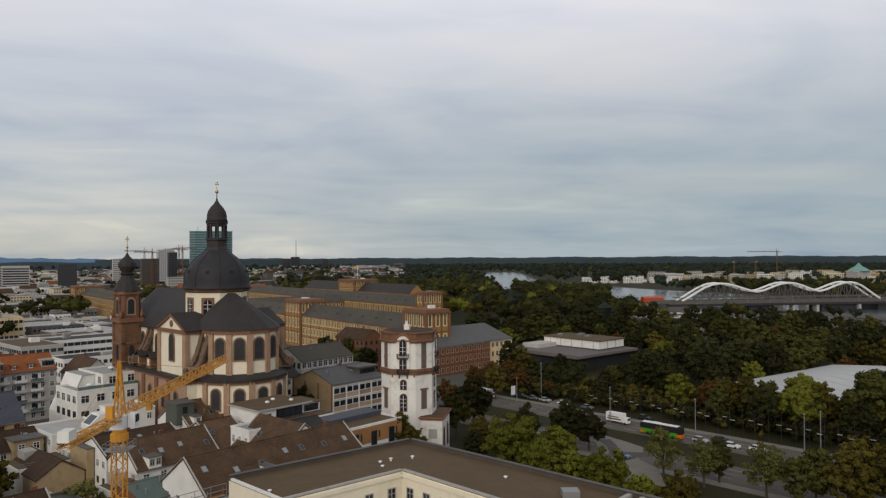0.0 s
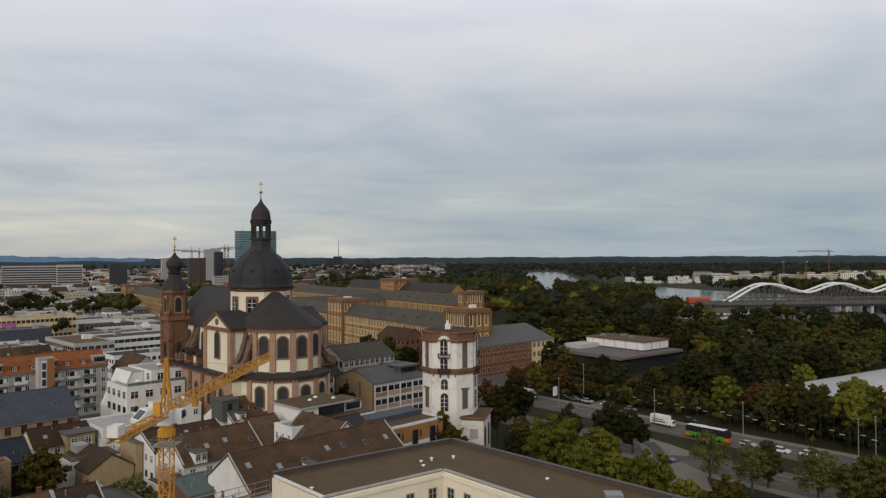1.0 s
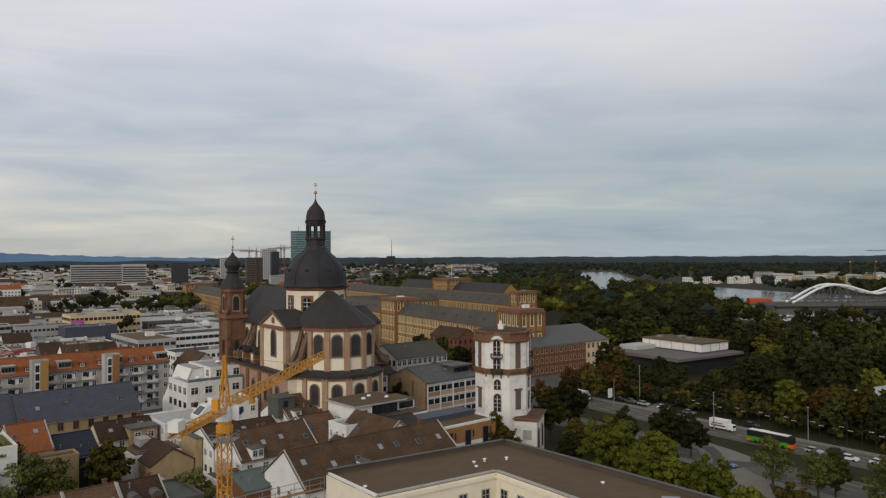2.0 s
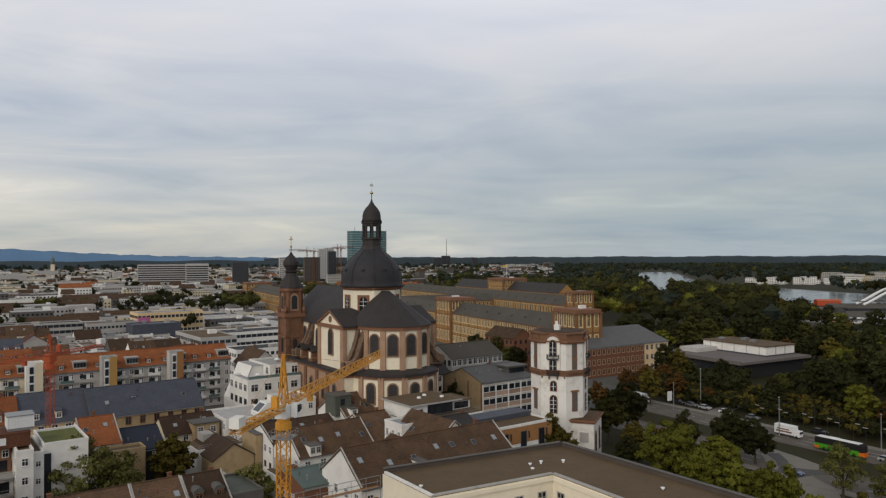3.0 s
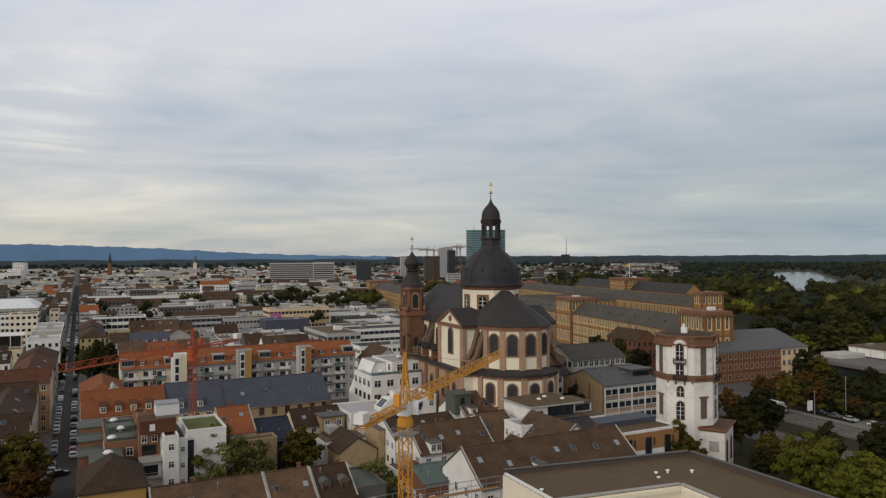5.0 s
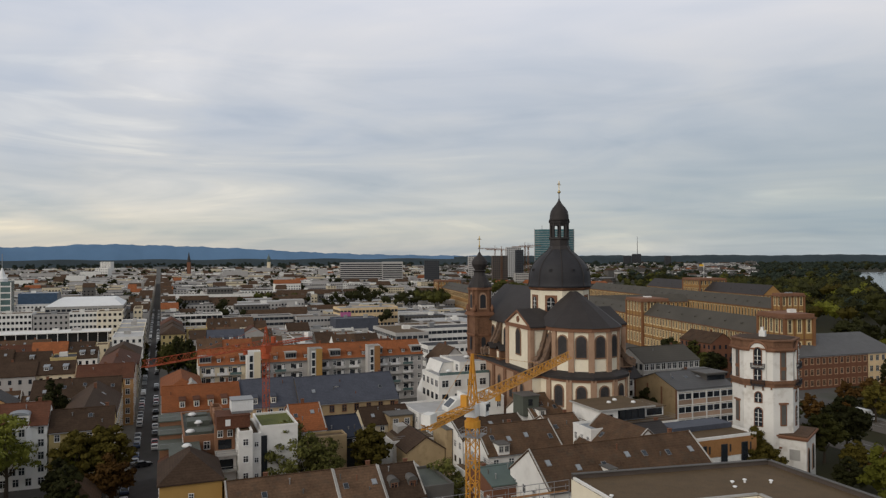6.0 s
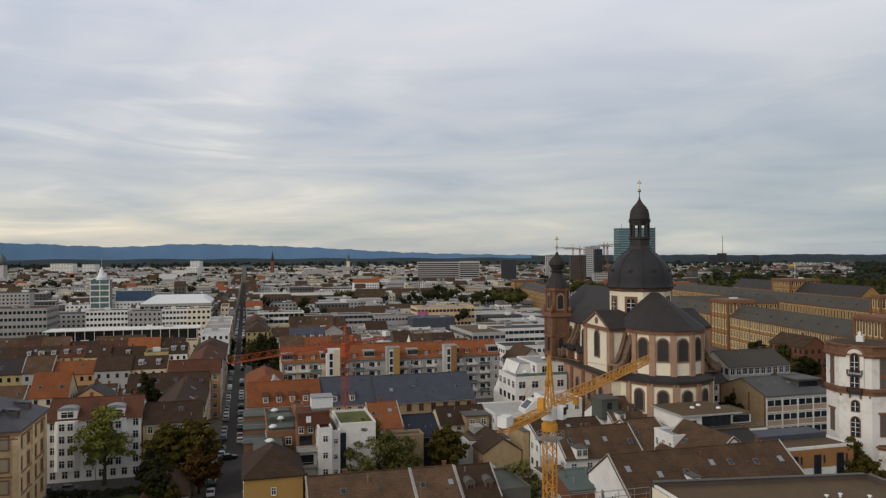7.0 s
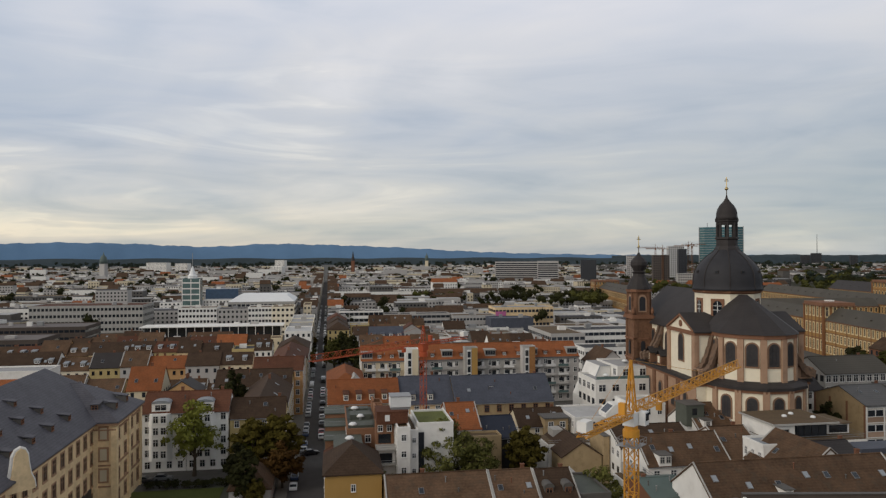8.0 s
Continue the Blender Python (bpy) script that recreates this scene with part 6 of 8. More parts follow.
hall = big(-104, -26, 441, 452, 11.0, "glass", "pale_roof", "long low glazed hall under a broad white canopy", None)
part("canopy", Solid().box(-40.5, 40.5, -11.5, 6.5, 11.6, 12.0), M["white"], hall)
for k in range(17):
    part("post", Solid().box(-39.5 + k * 4.9, -39.2 + k * 4.9, -11.0, -10.7, 0, 11.6), M["frame"], hall)
big(-97, -72, 500, 518, 18, "white", "gravel", "white office building with window bands", (5, 1.5, 1.6, 2.1))
big(-71.5, -52, 500, 518, 17, "grey", "dark_roof", "grey apartment building in the centre", (5, 1.2, 1.5, 2.6))
big(-51.5, -36, 498, 516, 18, "white", "gravel", "white building with rows of windows", (5, 1.6, 1.6, 2.2))
big(-35.5, -21, 492, 512, 18.5, "ivory", "gravel", "ivory house with red loggias", (5, 1.6, 1.6, 2.6))
st = big(-68, -22, 522, 575, 20, "concrete", "pale_roof", "department store with a bright sloped roof", (5, 2.4, 1.6, 3.0), category="department store")
part("attic_roof", Solid().prism([(-23, -26), (23, -26), (23, 26), (-23, 26)], 20.6, 24.6, [(-17, -14), (17, -14), (17, 20), (-17, 20)]), M["white_paint"], st, "bright white sloped roof")
tw = big(-98, -86.5, 519, 531, 37, "pale_glass", "pale_roof", "glazed tower with a white crown and mast", None, category="tower")
for f in range(9):
    part("floor_band", Solid().box(-5.9, 5.9, -6.15, -5.95, 2 + f * 4.0, 2.9 + f * 4.0), M["white"], tw)
for x in (-5.8, 0, 5.8):
    part("mullion", Solid().box(x - 0.25, x + 0.25, -6.25, -5.9, 0, 37), M["white"], tw)
part("crown", Solid().lathe([(3.4, 37), (3.2, 38.6), (3.6, 38.9), (2.2, 40.5), (1.6, 42.5), (0.8, 44.5), (0.5, 46)], 10), M["white_paint"], tw)
part("antenna", Solid().tube((0, 0, 46), (0, 0, 55), 0.2), M["steel"], tw)
big(-128, -94, 800, 830, 17, "blue_glass", "metal_roof", "blue glazed hall with rounded roof", None)
big(-200, -126, 528, 560, 18.5, "concrete", "russet_tile", "long grey stone building with rows of windows", (4, 1.7, 1.9, 2.5))
big(-190, -126, 345, 372, 15.5, "brown_panel", "deck", "dark concrete deck with rows of openings", (4, 2.2, 1.2, 2.6))
big(-178, -125, 405, 431, 15.5, "brown_panel", "deck", "brown-grey flat office deck", (4, 2.2, 1.4, 2.6))
big(-190, -88, 250, 262, 15.8, "white", "pale_roof", "white flat-roofed block behind the arsenal", None)
big(9, 38, 478, 492, 16, "white", "dark_roof", "white building with blue window bands", (4, 3.0, 2.0, 3.2))
big(38.3, 82, 472, 486, 14, "grey", "dark_roof", "long pale flat office building with window bands", (4, 2.9, 1.7, 3.1))
big(83, 112, 466, 480, 13, "grey", "gravel", "low grey flat building", (3, 1.6, 1.4, 2.2))
pk = big(122, 166, 510, 532, 14.5, "beige", "pale_roof", "beige building with dark window rows", (3, 2.2, 1.9, 2.6))
part("billboard", Solid().box(-21.8, -14, -11.5, -11.1, 7.5, 12.0), material("magenta_panel", (0.42, 0.12, 0.26), bump=0.0), pk, "magenta panel")
big(104, 132, 446, 462, 12.5, "slate_blue", "slate_blue", "dark blue clad hall", None)
big(113, 131, 350, 392, 12.8, "grey", "gravel", "grey flat-roofed school block", (3, 2.4, 1.6, 3.0))
big(131.5, 172, 372, 392, 12.0, "white", "dark_roof", "white long block with dark window bands", (3, 2.9, 1.7, 3.0))
big(140, 176, 420, 436, 9.5, "grey", "gravel", "low grey flat building with gravel roof", (2, 2.4, 1.6, 3.0))
big(112, 150, 300, 316, 12, "white", "dark_roof", "white flat-roofed annex near the church", (3, 1.6, 1.5, 2.4))
big(-15, -3.5 - 6.5, 500, 530, 19, "cream", "gravel", "cream corner building on the street", (5, 1.2, 1.5, 2.4))
big(4.5, 95, 745, 760, 15, "white", "pale_roof", "long white hall roof far down the street", None)

# the high-rise slabs of the centre, banded in white
for xx, yy, w, h in ((-711, 1092, 92, 41.5), (-646, 1078, 36, 43)):
    t = thing("high_rise_slab", xx, yy, 0, 33, "grey high-rise slab with horizontal window bands", "high-rise")
    part("core", Solid().box(-w / 2, w / 2, -8, 8, 0, h), M["grey"], t)
    for f in range(10):
        part("window_band", Solid().box(-w / 2 + 1, w / 2 - 1, -8.2, -7.95, 4 + f * 3.7, 6.0 + f * 3.7), M["glass"], t)
for xx, yy, w, d, h, mat, lab in ((-437, 1063, 24, 18, 53, "brown_panel", "unfinished brown high-rise with cranes"), (-465, 1195, 26, 20, 68, "pale_roof", "pale slim high-rise far behind the church"), (-408, 1075, 12, 12, 62, "dark_metal", "dark high-rise frame under construction"),
                              (-350, 1000, 70, 20, 27, "concrete", "low pale office block in the distance"), (-590, 1120, 26, 24, 45, "dark_roof", "dark cube-shaped office tower behind the roofs"), (-560, 1230, 18, 16, 52, "grey", "grey slab tower in the distance")):
    t = thing("office_tower", xx, yy, 0, 30, lab, "office tower")
    part("body", Solid().box(-w / 2, w / 2, -d / 2, d / 2, 0, h), M[mat], t)
    s = Solid()
    small_windows(s, (-w / 2, -d / 2), (w / 2, -d / 2), 3, int(h / 3.6), 3.6, int(w / 3), 1.8, 1.8)
    part("glazing", s, M["glass"], t, kind="stuff")
# the teal glass tower behind the dome
t = thing("glass_tower", -371, 1141, 0, 18, "tall teal glass office tower behind the dome", "office tower")
part("body", Solid().prism([(-32, -6), (-24, -12), (24, -12), (32, -6), (32, 10), (-32, 10)], 0, 96), M["teal_glass"], t)
for f in range(24):
    part("floor_line", Solid().prism([(-32.2, -6.2), (-24.1, -12.2), (24.1, -12.2), (32.2, -6.2), (32.2, -5), (-32.2, -5)], 3 + f * 3.85, 3.5 + f * 3.85), M["concrete"], t)
for e in (-32.6, 31.6):
    part("edge", Solid().box(e, e + 1.0, -6.6, -5, 0, 97), M["steel"], t)
part("mast", Solid(). tube((-20, 0, 96), (-20, 0, 103), 0.4), M["steel"], t)


# ---- the palace ----
def palace():
    PT = 38
    def wing(a0, a1, b0, b1, eave, ridge, roof, lab, floors=3, tile="brown_tile", near=""):
        h = house(a0, a1, b0, b1, eave, ridge, roof, "palace", tile, PT, lab, "palace", "palace wings", "palace_wing", win=(floors, 1.15, eave / floors * 0.5, 3.4), sides="".join(c for c in "flrb" if c not in near), far=True, chimneys=0, lights=0)
        w, d = (a1 - a0) / 2, (b1 - b0) / 2
        storey = eave / floors
        for f in range(1, floors):
            z = storey * f
            part("string_course", Solid().box(-w - 0.22, w + 0.22, -d - 0.22, d + 0.22, z - 0.35, z - 0.05), M["rust"], h)
        sur = Solid()
        sides = {"f": ((-w, -d), (w, -d)), "l": ((-w, d), (-w, -d)), "r": ((w, -d), (w, d))}
        for c, (p, q) in sides.items():
            L = math.hypot(q[0] - p[0], q[1] - p[1])
            n = max(1, int(L / 3.4))
            if c in near:
                windows(h, p, q, storey * 0.30, floors, storey, n, 1.3, storey * 0.55, "palace")
                ang = math.degrees(math.atan2(q[1] - p[1], q[0] - p[0]))
                strip_ = Solid().box(-0.32, 0.32, -0.16, 0.1, 0, eave - 0.6).mesh("pilaster_strip", M["palace_trim"])
                for i in range(0, n + 1, 1 if L < 25 else 3):
                    part("pilaster_strip", strip_, None, h).matrix_basis = pose(p[0] + (q[0] - p[0]) * i / n, p[1] + (q[1] - p[1]) * i / n, 0, 0, 0, ang)
            else:
                small_windows(sur, p, q, storey * 0.32 - 0.3, floors, storey, n, 1.8, storey * 0.5 + 0.7, 0.03)
        if sur.f:
            part("surround", sur, M["palace_stone"], h, kind="stuff")
        if roof == "flat":
            part("cornice", Solid().box(-w - 0.9, w + 0.9, -d - 0.9, d + 0.9, eave - 1.0, eave - 0.3), M["rust"], h)
            part("balustrade", Solid().box(-w - 0.3, w + 0.3, -d - 0.3, d + 0.3, eave - 0.296, eave + 1.0), M["dark_frame"], h)
            for ex in (-w, w):
                for ey in (-d, d):
                    part("pilaster", Solid().box(ex - 0.6, ex + 0.6, ey - 0.6, ey + 0.6, 0, eave - 1.0), M["palace_trim"], h)
        else:
            part("cornice", Solid().box(-w - 0.5, w + 0.5, -d - 0.5, d + 0.5, eave - 0.6, eave - 0.1), M["rust"], h)
            for k in range(int(2 * d / 13)):             # small roof dormers
                y = -d + 6 + k * 13
                part("roof_lucarne", Solid().box(-w * 0.62, -w * 0.3, y - 0.55, y + 0.55, eave + (ridge - eave) * 0.30, eave + (ridge - eave) * 0.30 + 1.5), M["palace_roof"], h)
        return h
    dark = "palace_roof"
    wing(193, 207, 274.3, 381.8, 18.6, 24.8, "y", "long yellow palace wing with red sandstone trim and grey roof", 3, dark, near="l")
    p = wing(191, 204, 257, 274, 27.6, 27.6, "flat", "palace end pavilion with balustrade, yellow and red stone", 3, "rust", near="fl")
    p = wing(192, 208, 382, 402, 26.6, 26.6, "flat", "palace corner pavilion with flat parapet", 3, "rust", near="fl")
    wing(194, 208, 402.3, 520, 18, 23.5, "y", "yellow palace wing behind the corner pavilion", 2, dark)
    wing(293, 308, 404.3, 700, 18.5, 24.5, "y", "rear yellow palace wing along the garden", 2, dark)
    wing(292, 308, 396, 404, 27.5, 27.5, "flat", "palace garden pavilion in yellow and red stone", 3, "rust", near="fl")
    wing(332, 348, 470, 548, 23, 30, "y", "central palace block under a dark slate roof", 4, "slate")
    wing(332, 348, 576, 650, 23, 30, "y", "central palace block under a dark slate roof", 4, "slate")
    m = wing(328, 352, 548.5, 575.5, 32, 32, "flat", "tall central palace pavilion with a flag", 5, "rust")
    part("flagpole", Solid().tube((0, 0, 32), (0, 0, 45), 0.2), M["white_paint"], m)
    f = part("flag", Solid().box(-4.2, -0.2, -0.05, 0.05, 43.0, 44.6), material("yellow_flag", (0.7, 0.42, 0.03), bump=0.0), m)
    wing(156, 174, 665, 800, 17, 23, "y", "distant yellow palace wing with grey roof", 2, dark)
    wing(152, 178, 800.5, 826, 24, 24, "flat", "distant palace pavilion in yellow stone", 4, "rust")
    wing(208.5, 292, 505, 520, 17, 22, "x", "cross wing of the palace court", 3, dark)


palace()

# brick institute, museum and market hall beside the park
h = house(217, 253, 222, 258, 12.8, 18.9, "x", "brick", "grey_slate", 45, "long red-brick institute with low slate roof", "institute", name="brick_institute", win=(3, 1.2, 2.0, 3.0), style="brownstone", sides="fl", chimneys=0, back=0)
h = house(253.3, 269, 222, 258, 12.8, 18.9, "x", "beige", "grey_slate", 45, "pale plastered institute wing with slate roof", "institute", name="institute_wing", style="grey", win=(3, 1.3, 2.0, 3.0), sides="flr", chimneys=0, back=0)
house(203, 215, 254, 275, 15, 19, "y", "brick", "brown_tile", 45, "small dark red-brick house", win=(4, 1.1, 1.7, 3.0), far=True)
mu = thing("museum", 73.9, 339, 0, 41.5, "low pale concrete museum with flat stepped roof", "museum")
part("plinth_storey", Solid().box(-22.5, 20.5, -4.0, 38, 0, 6.4), M["dark_metal"], mu)
part("plinth_roof", Solid().box(-25.5, 22.5, -6.5, 40, 6.4, 7.5).box(-25.8, -25.5, -6.8, 40.2, 6.6, 8.1), M["deck"], mu)
part("plinth_glazing", Solid().box(-22.8, -22.52, -3, 37, 2.0, 5.6), M["glass"], mu)
part("upper_hall", Solid().box(0, 20, 0, 34, 7.5, 11.7), M["white"], mu)
part("upper_roof", Solid().box(-0.5, 20.5, -0.5, 34.5, 11.7, 12.2), M["gravel"], mu)
part("base_band", Solid().box(-0.15, 20.15, -0.15, 34.15, 7.5, 8.1), M["slate_blue"], mu)
for k in range(5):
    part("joint", Solid().box(-0.08, 0.0, 6.6 * k + 3.2, 6.6 * k + 3.5, 8.1, 11.7), M["concrete"], mu)
for x in (6.5, 13.0):
    part("joint", Solid().box(x, x + 0.5, -0.08, 0.0, 8.1, 11.7), M["concrete"], mu)
for x, y, w in ((8, 12, 2.5), (12, 20, 3.5), (5, 27, 2.0)):
    part("roof_unit", Solid().box(x, x + w, y, y + 2.5, 12.2, 13.2), M["steel"], mu)
part("rear_wing", Solid().box(-14, 0, 26, 36, 7.5, 9.4), M["grey"], mu)
ha = thing("market_hall", 139.4, 257.8, 0, 35, "wide low hall with a white sheet-metal roof", "hall")
part("wall", Solid().box(-40, 40, -18, 18, 0, 6.4), M["lead"], ha)
part("roof", Solid().gable(-40, 40, -18, 18, 6.5, 8.2, "x", over=1.2, thick=0.4), M["sheet"], ha, "pale sheet-metal roof")
for k in range(9):
    part("seam", Solid().tube((-38 + k * 9.5, -18.6, 6.85), (-38 + k * 9.5, 0, 8.62), 0.07), M["steel"], ha)
part("glazing", Solid().box(-40.2, -40.02, -17, 17, 2.0, 4.6), M["glass"], ha)


# ---- the far town: what nobody could count ----
frng = random.Random(5)
def far_town():
    mats = {"lead": Solid(), "white": Solid(), "cream": Solid(), "grey": Solid(), "brown_tile": Solid(), "red_tile": Solid(), "dark_roof": Solid(), "pale_roof": Solid(), "gravel": Solid(), "glass": Solid()}
    def block(a, b, w, d, h):
        wall = frng.choice(["white", "grey", "lead", "cream", "grey"])
        dull = a > 0 and b < 950
        kind = frng.random()
        if 165 < a < 320 and b < 900:                     # flat roofs only beside the palace
            kind = 0.4 + 0.6 * kind
        xw, yw = plan(a, b)
        if math.atan2(xw, yw) > radians(-27) and b > 700:
            wall = frng.choice(["grey", "lead", "lead", "grey"])
        elif b > 900:
            wall = frng.choice(["grey", "grey", "white", "cream"])
        roof = ("brown_tile" if kind < 0.30 else "red_tile") if kind < 0.34 and (w < 22 or dull) else "dark_roof" if kind < 0.58 else "gravel" if kind < 0.68 else "pale_roof"
        turn = TOWN + frng.uniform(-3, 3)
        def put(sol, x0, x1, y0, y1, z0, z1, top=1.0):
            q = [plan(a + x, b + y, TOWN) for x, y in ((x0, y0), (x1, y0), (x1, y1), (x0, y1))]
            if top == 1.0:
                sol.prism(q, z0, z1)
            else:
                ym = (y0 + y1) / 2
                q2 = [plan(a + x, b + y, TOWN) for x, y in ((x0, ym - 0.1), (x1, ym - 0.1), (x1, ym + 0.1), (x0, ym + 0.1))]
                sol.prism(q, z0, z1, q2)
        put(mats[wall], -w / 2, w / 2, -d / 2, d / 2, 0, h)
        if roof in ("brown_tile", "red_tile"):
            put(mats[roof], -w / 2 - 0.3, w / 2 + 0.3, -d / 2 - 0.4, d / 2 + 0.4, h - 0.1, h + d * 0.30, 0)
        else:
            put(mats[roof], -w / 2 + 0.3, w / 2 - 0.3, -d / 2 + 0.3, d / 2 - 0.3, h, h + 0.3)
            for _ in range(frng.choice((0, 1, 2, 3)) if b < 1500 else 1):
                x, y, us = frng.uniform(-w / 2.6, w / 2.6), frng.uniform(-d / 4, d / 4), frng.uniform(0.7, 2.6)
                put(mats[frng.choice(["white", "grey", "lead"])], x - us, x + us, y - us * 0.7, y + us * 0.7, h + 0.3, h + frng.uniform(1.0, 3.0))
        if b < 1150:
            n = int(w / 3.0)
            for f in range(int(h / 3.3)):
                z = 1.3 + f * 3.3
                for i in range(n):
                    x = -w / 2 + (i + 0.5) * w / n
                    p, q = plan(a + x - 0.75, b - d / 2 - 0.06, TOWN), plan(a + x + 0.75, b - d / 2 - 0.06, TOWN)
                    mats["glass"].add([(*p, z), (*q, z), (*q, z + 1.5), (*p, z + 1.5)], [(0, 1, 2, 3)])
    b = 455.0
    while b < 3000:
        step = 21 + (b - 455) * 0.030
        a = -0.47 * b - 10
        lim = min(0.62 * b, 0.40 * b + 60) if b < 900 else 1.0 * b
        while a < lim:
            w = frng.choice((frng.uniform(9, 18), frng.uniform(14, 30), frng.uniform(26, 52))) * (1 + (b - 455) / 6000)
            in_street = abs(a + w / 2 + 2.7) < w / 2 + 4.2
            x, y = plan(a + w / 2, b, TOWN)
            pa, pb = x * math.cos(radians(38)) + y * math.sin(radians(38)), -x * math.sin(radians(38)) + y * math.cos(radians(38))
            palace_zone = pa > 145 and 240 < pb < 840
            named = (b < 590 and -205 < a + w / 2 < -10) or (b < 500 and 0 < a + w / 2 < 185) or (500 < b < 540 and 115 < a + w / 2 < 172) or (740 < b < 835 and -140 < a + w / 2 < -85)
            az_ = math.degrees(math.atan2(x, y))
            wood = az_ > -3 or (az_ > -14 and math.hypot(x, y) < 1500)
            if not (in_street or palace_zone or named or wood) and frng.random() < 0.84:
                low_zone = az_ > -37 and math.hypot(x, y) < 950
                h = frng.uniform(5.5, 8.5) if low_zone or (a > 0 and b < 640) else frng.uniform(9, 13.5) + (frng.random() < 0.04) * frng.uniform(4, 10)
                block(a + w / 2, b + frng.uniform(-4, 4), w, frng.uniform(10, 19), h)
            a += w + frng.choice((0, 0, frng.uniform(1, 12)))
        b += step
    for k in range(72):
        for side in (-1, 1):
            bb = 470 + k * 14.5
            if bb < 545 and side < 0 or frng.random() < 0.12:
                continue
            block(-2.7 + side * (4.0 + 6.1), bb, 12, 14.4, frng.uniform(12, 14.5))
    names = {"lead": "dull grey house walls", "white": "white house walls", "cream": "cream house walls", "grey": "grey house walls", "brown_tile": "brown roofs", "red_tile": "orange roofs", "dark_roof": "dark flat roofs", "pale_roof": "pale flat roofs", "gravel": "brown flat roofs", "glass": "window panes"}
    for k, s in mats.items():
        tagged(part("distant_town", s, M[k]), f"distant town of close-set buildings, {names[k]}", "town", kind="stuff")


far_town()

# spires and masts that stand out of the far town
def spire(x, y, h, w, mat, label, dome=False):
    t = thing("distant_spire", x, y, 0, 30, label, "tower")
    part("shaft", Solid().box(-w, w, -w, w, 0, h * 0.6), M[mat], t)
    if dome:
        part("dome", Solid().lathe([(w * 1.3, h * 0.6), (w * 1.3, h * 0.72), (w * 0.9, h * 0.84), (w * 0.3, h * 0.9), (0.3, h)], 12), M["green_roof"], t, smooth=True)
    else:
        part("spire", Solid().lathe([(w * 1.2, h * 0.6), (0.15, h)], 8), M["slate"], t)
    return t


spire(-1379, 1310, 66, 4.0, "brick", "slim dark church spire in the far town")
spire(-1433, 1672, 62, 4.5, "cream", "pale water tower in the far town", True)
spire(-1538, 727, 62, 6.0, "grey", "green-domed church in the far town", True)
wt_ = thing("distant_tower", 755, 1296, 0, 20, "square tan tower with a green copper roof across the river", "tower")
part("shaft", Solid().box(-17, 17, -12, 12, 0, 23), M["concrete"], wt_)
part("cornice", Solid().box(-18, 18, -13, 13, 23, 24.2), M["cream"], wt_)
part("copper_roof", Solid().lathe([(19.0, 24.2), (12.0, 29.5), (7.0, 32.0), (3.0, 36.0), (0.3, 39.0)], 8), M["verdigris"], wt_)
mast = thing("radio_mast", -787, 3819, 0, 0, "tall thin radio mast on the horizon", "mast")
part("mast", Solid().tube((0, 0, 0), (0, 0, 152), 2.2, 6, 0.8), M["dark_metal"], mast)
for xx, yy, w, h in ((-1751, 970, 60, 36), (-1700, 1010, 36, 34), (-1737, 1353, 30, 40), (-1450, 1120, 30, 27), (-660, 3000, 30, 50), (-622, 3000, 34, 58), (-480, 2900, 22, 50)):
    t = thing("distant_block", xx, yy, 0, 25, "pale tower block standing out of the far town", "tower block")
    part("body", Solid().box(-w / 2, w / 2, -9, 9, 0, h), M["white" if yy < 2200 else "dark_roof"], t)
    s = Solid()
    small_windows(s, (-w / 2, -9), (w / 2, -9), 3, int(h / 3.4), 3.4, int(w / 4), 2.2, 1.6)
    part("glazing", s, M["glass"], t, kind="stuff")
# white terraces and blocks beyond the river
wr = random.Random(8)
for k in range(30):
    x, y = 300 + k * 6.6 + wr.uniform(-4, 4), 1440 - k * 1.4 + wr.uniform(-20, 60)
    h = wr.choice((6.5, 9.5, 9.5, 12.5))
    t = thing("river_terrace", x, y, 0, -15, "white flat-roofed terrace house across the river", "house", "river terraces")
    part("body", Solid().box(-6.2, 6.2, -6, 6, 0, h), M["white"], t)
    part("roof", Solid().box(-5.8, 5.8, -5.6, 5.6, h, h + 0.3), M["pale_roof"], t)
    s = Solid()
    small_windows(s, (-6.2, -6), (6.2, -6), 1.2, int(h / 3), 3.0, 4, 1.7, 1.7)
    part("glazing", s, M["glass"], t, kind="stuff")
for k in range(96):
    x, y = 450 + wr.uniform(0, 500), 1270 + wr.uniform(0, 300)
    h = wr.uniform(9, 22)
    t = thing("new_quarter_block", x, y, 0, -20, "pale new apartment block across the river", "apartment block", "new quarter")
    w = wr.uniform(7, 19)
    part("body", Solid().box(-w, w, -7, 7, 0, h), M[wr.choice(("white", "tan", "grey", "grey", "concrete", "cream"))], t)
    s = Solid()
    small_windows(s, (-w, -7), (w, -7), 1.2, int(h / 3), 3.0, int(w * 2 / 3), 1.7, 1.7)
    part("glazing", s, M["glass"], t, kind="stuff")


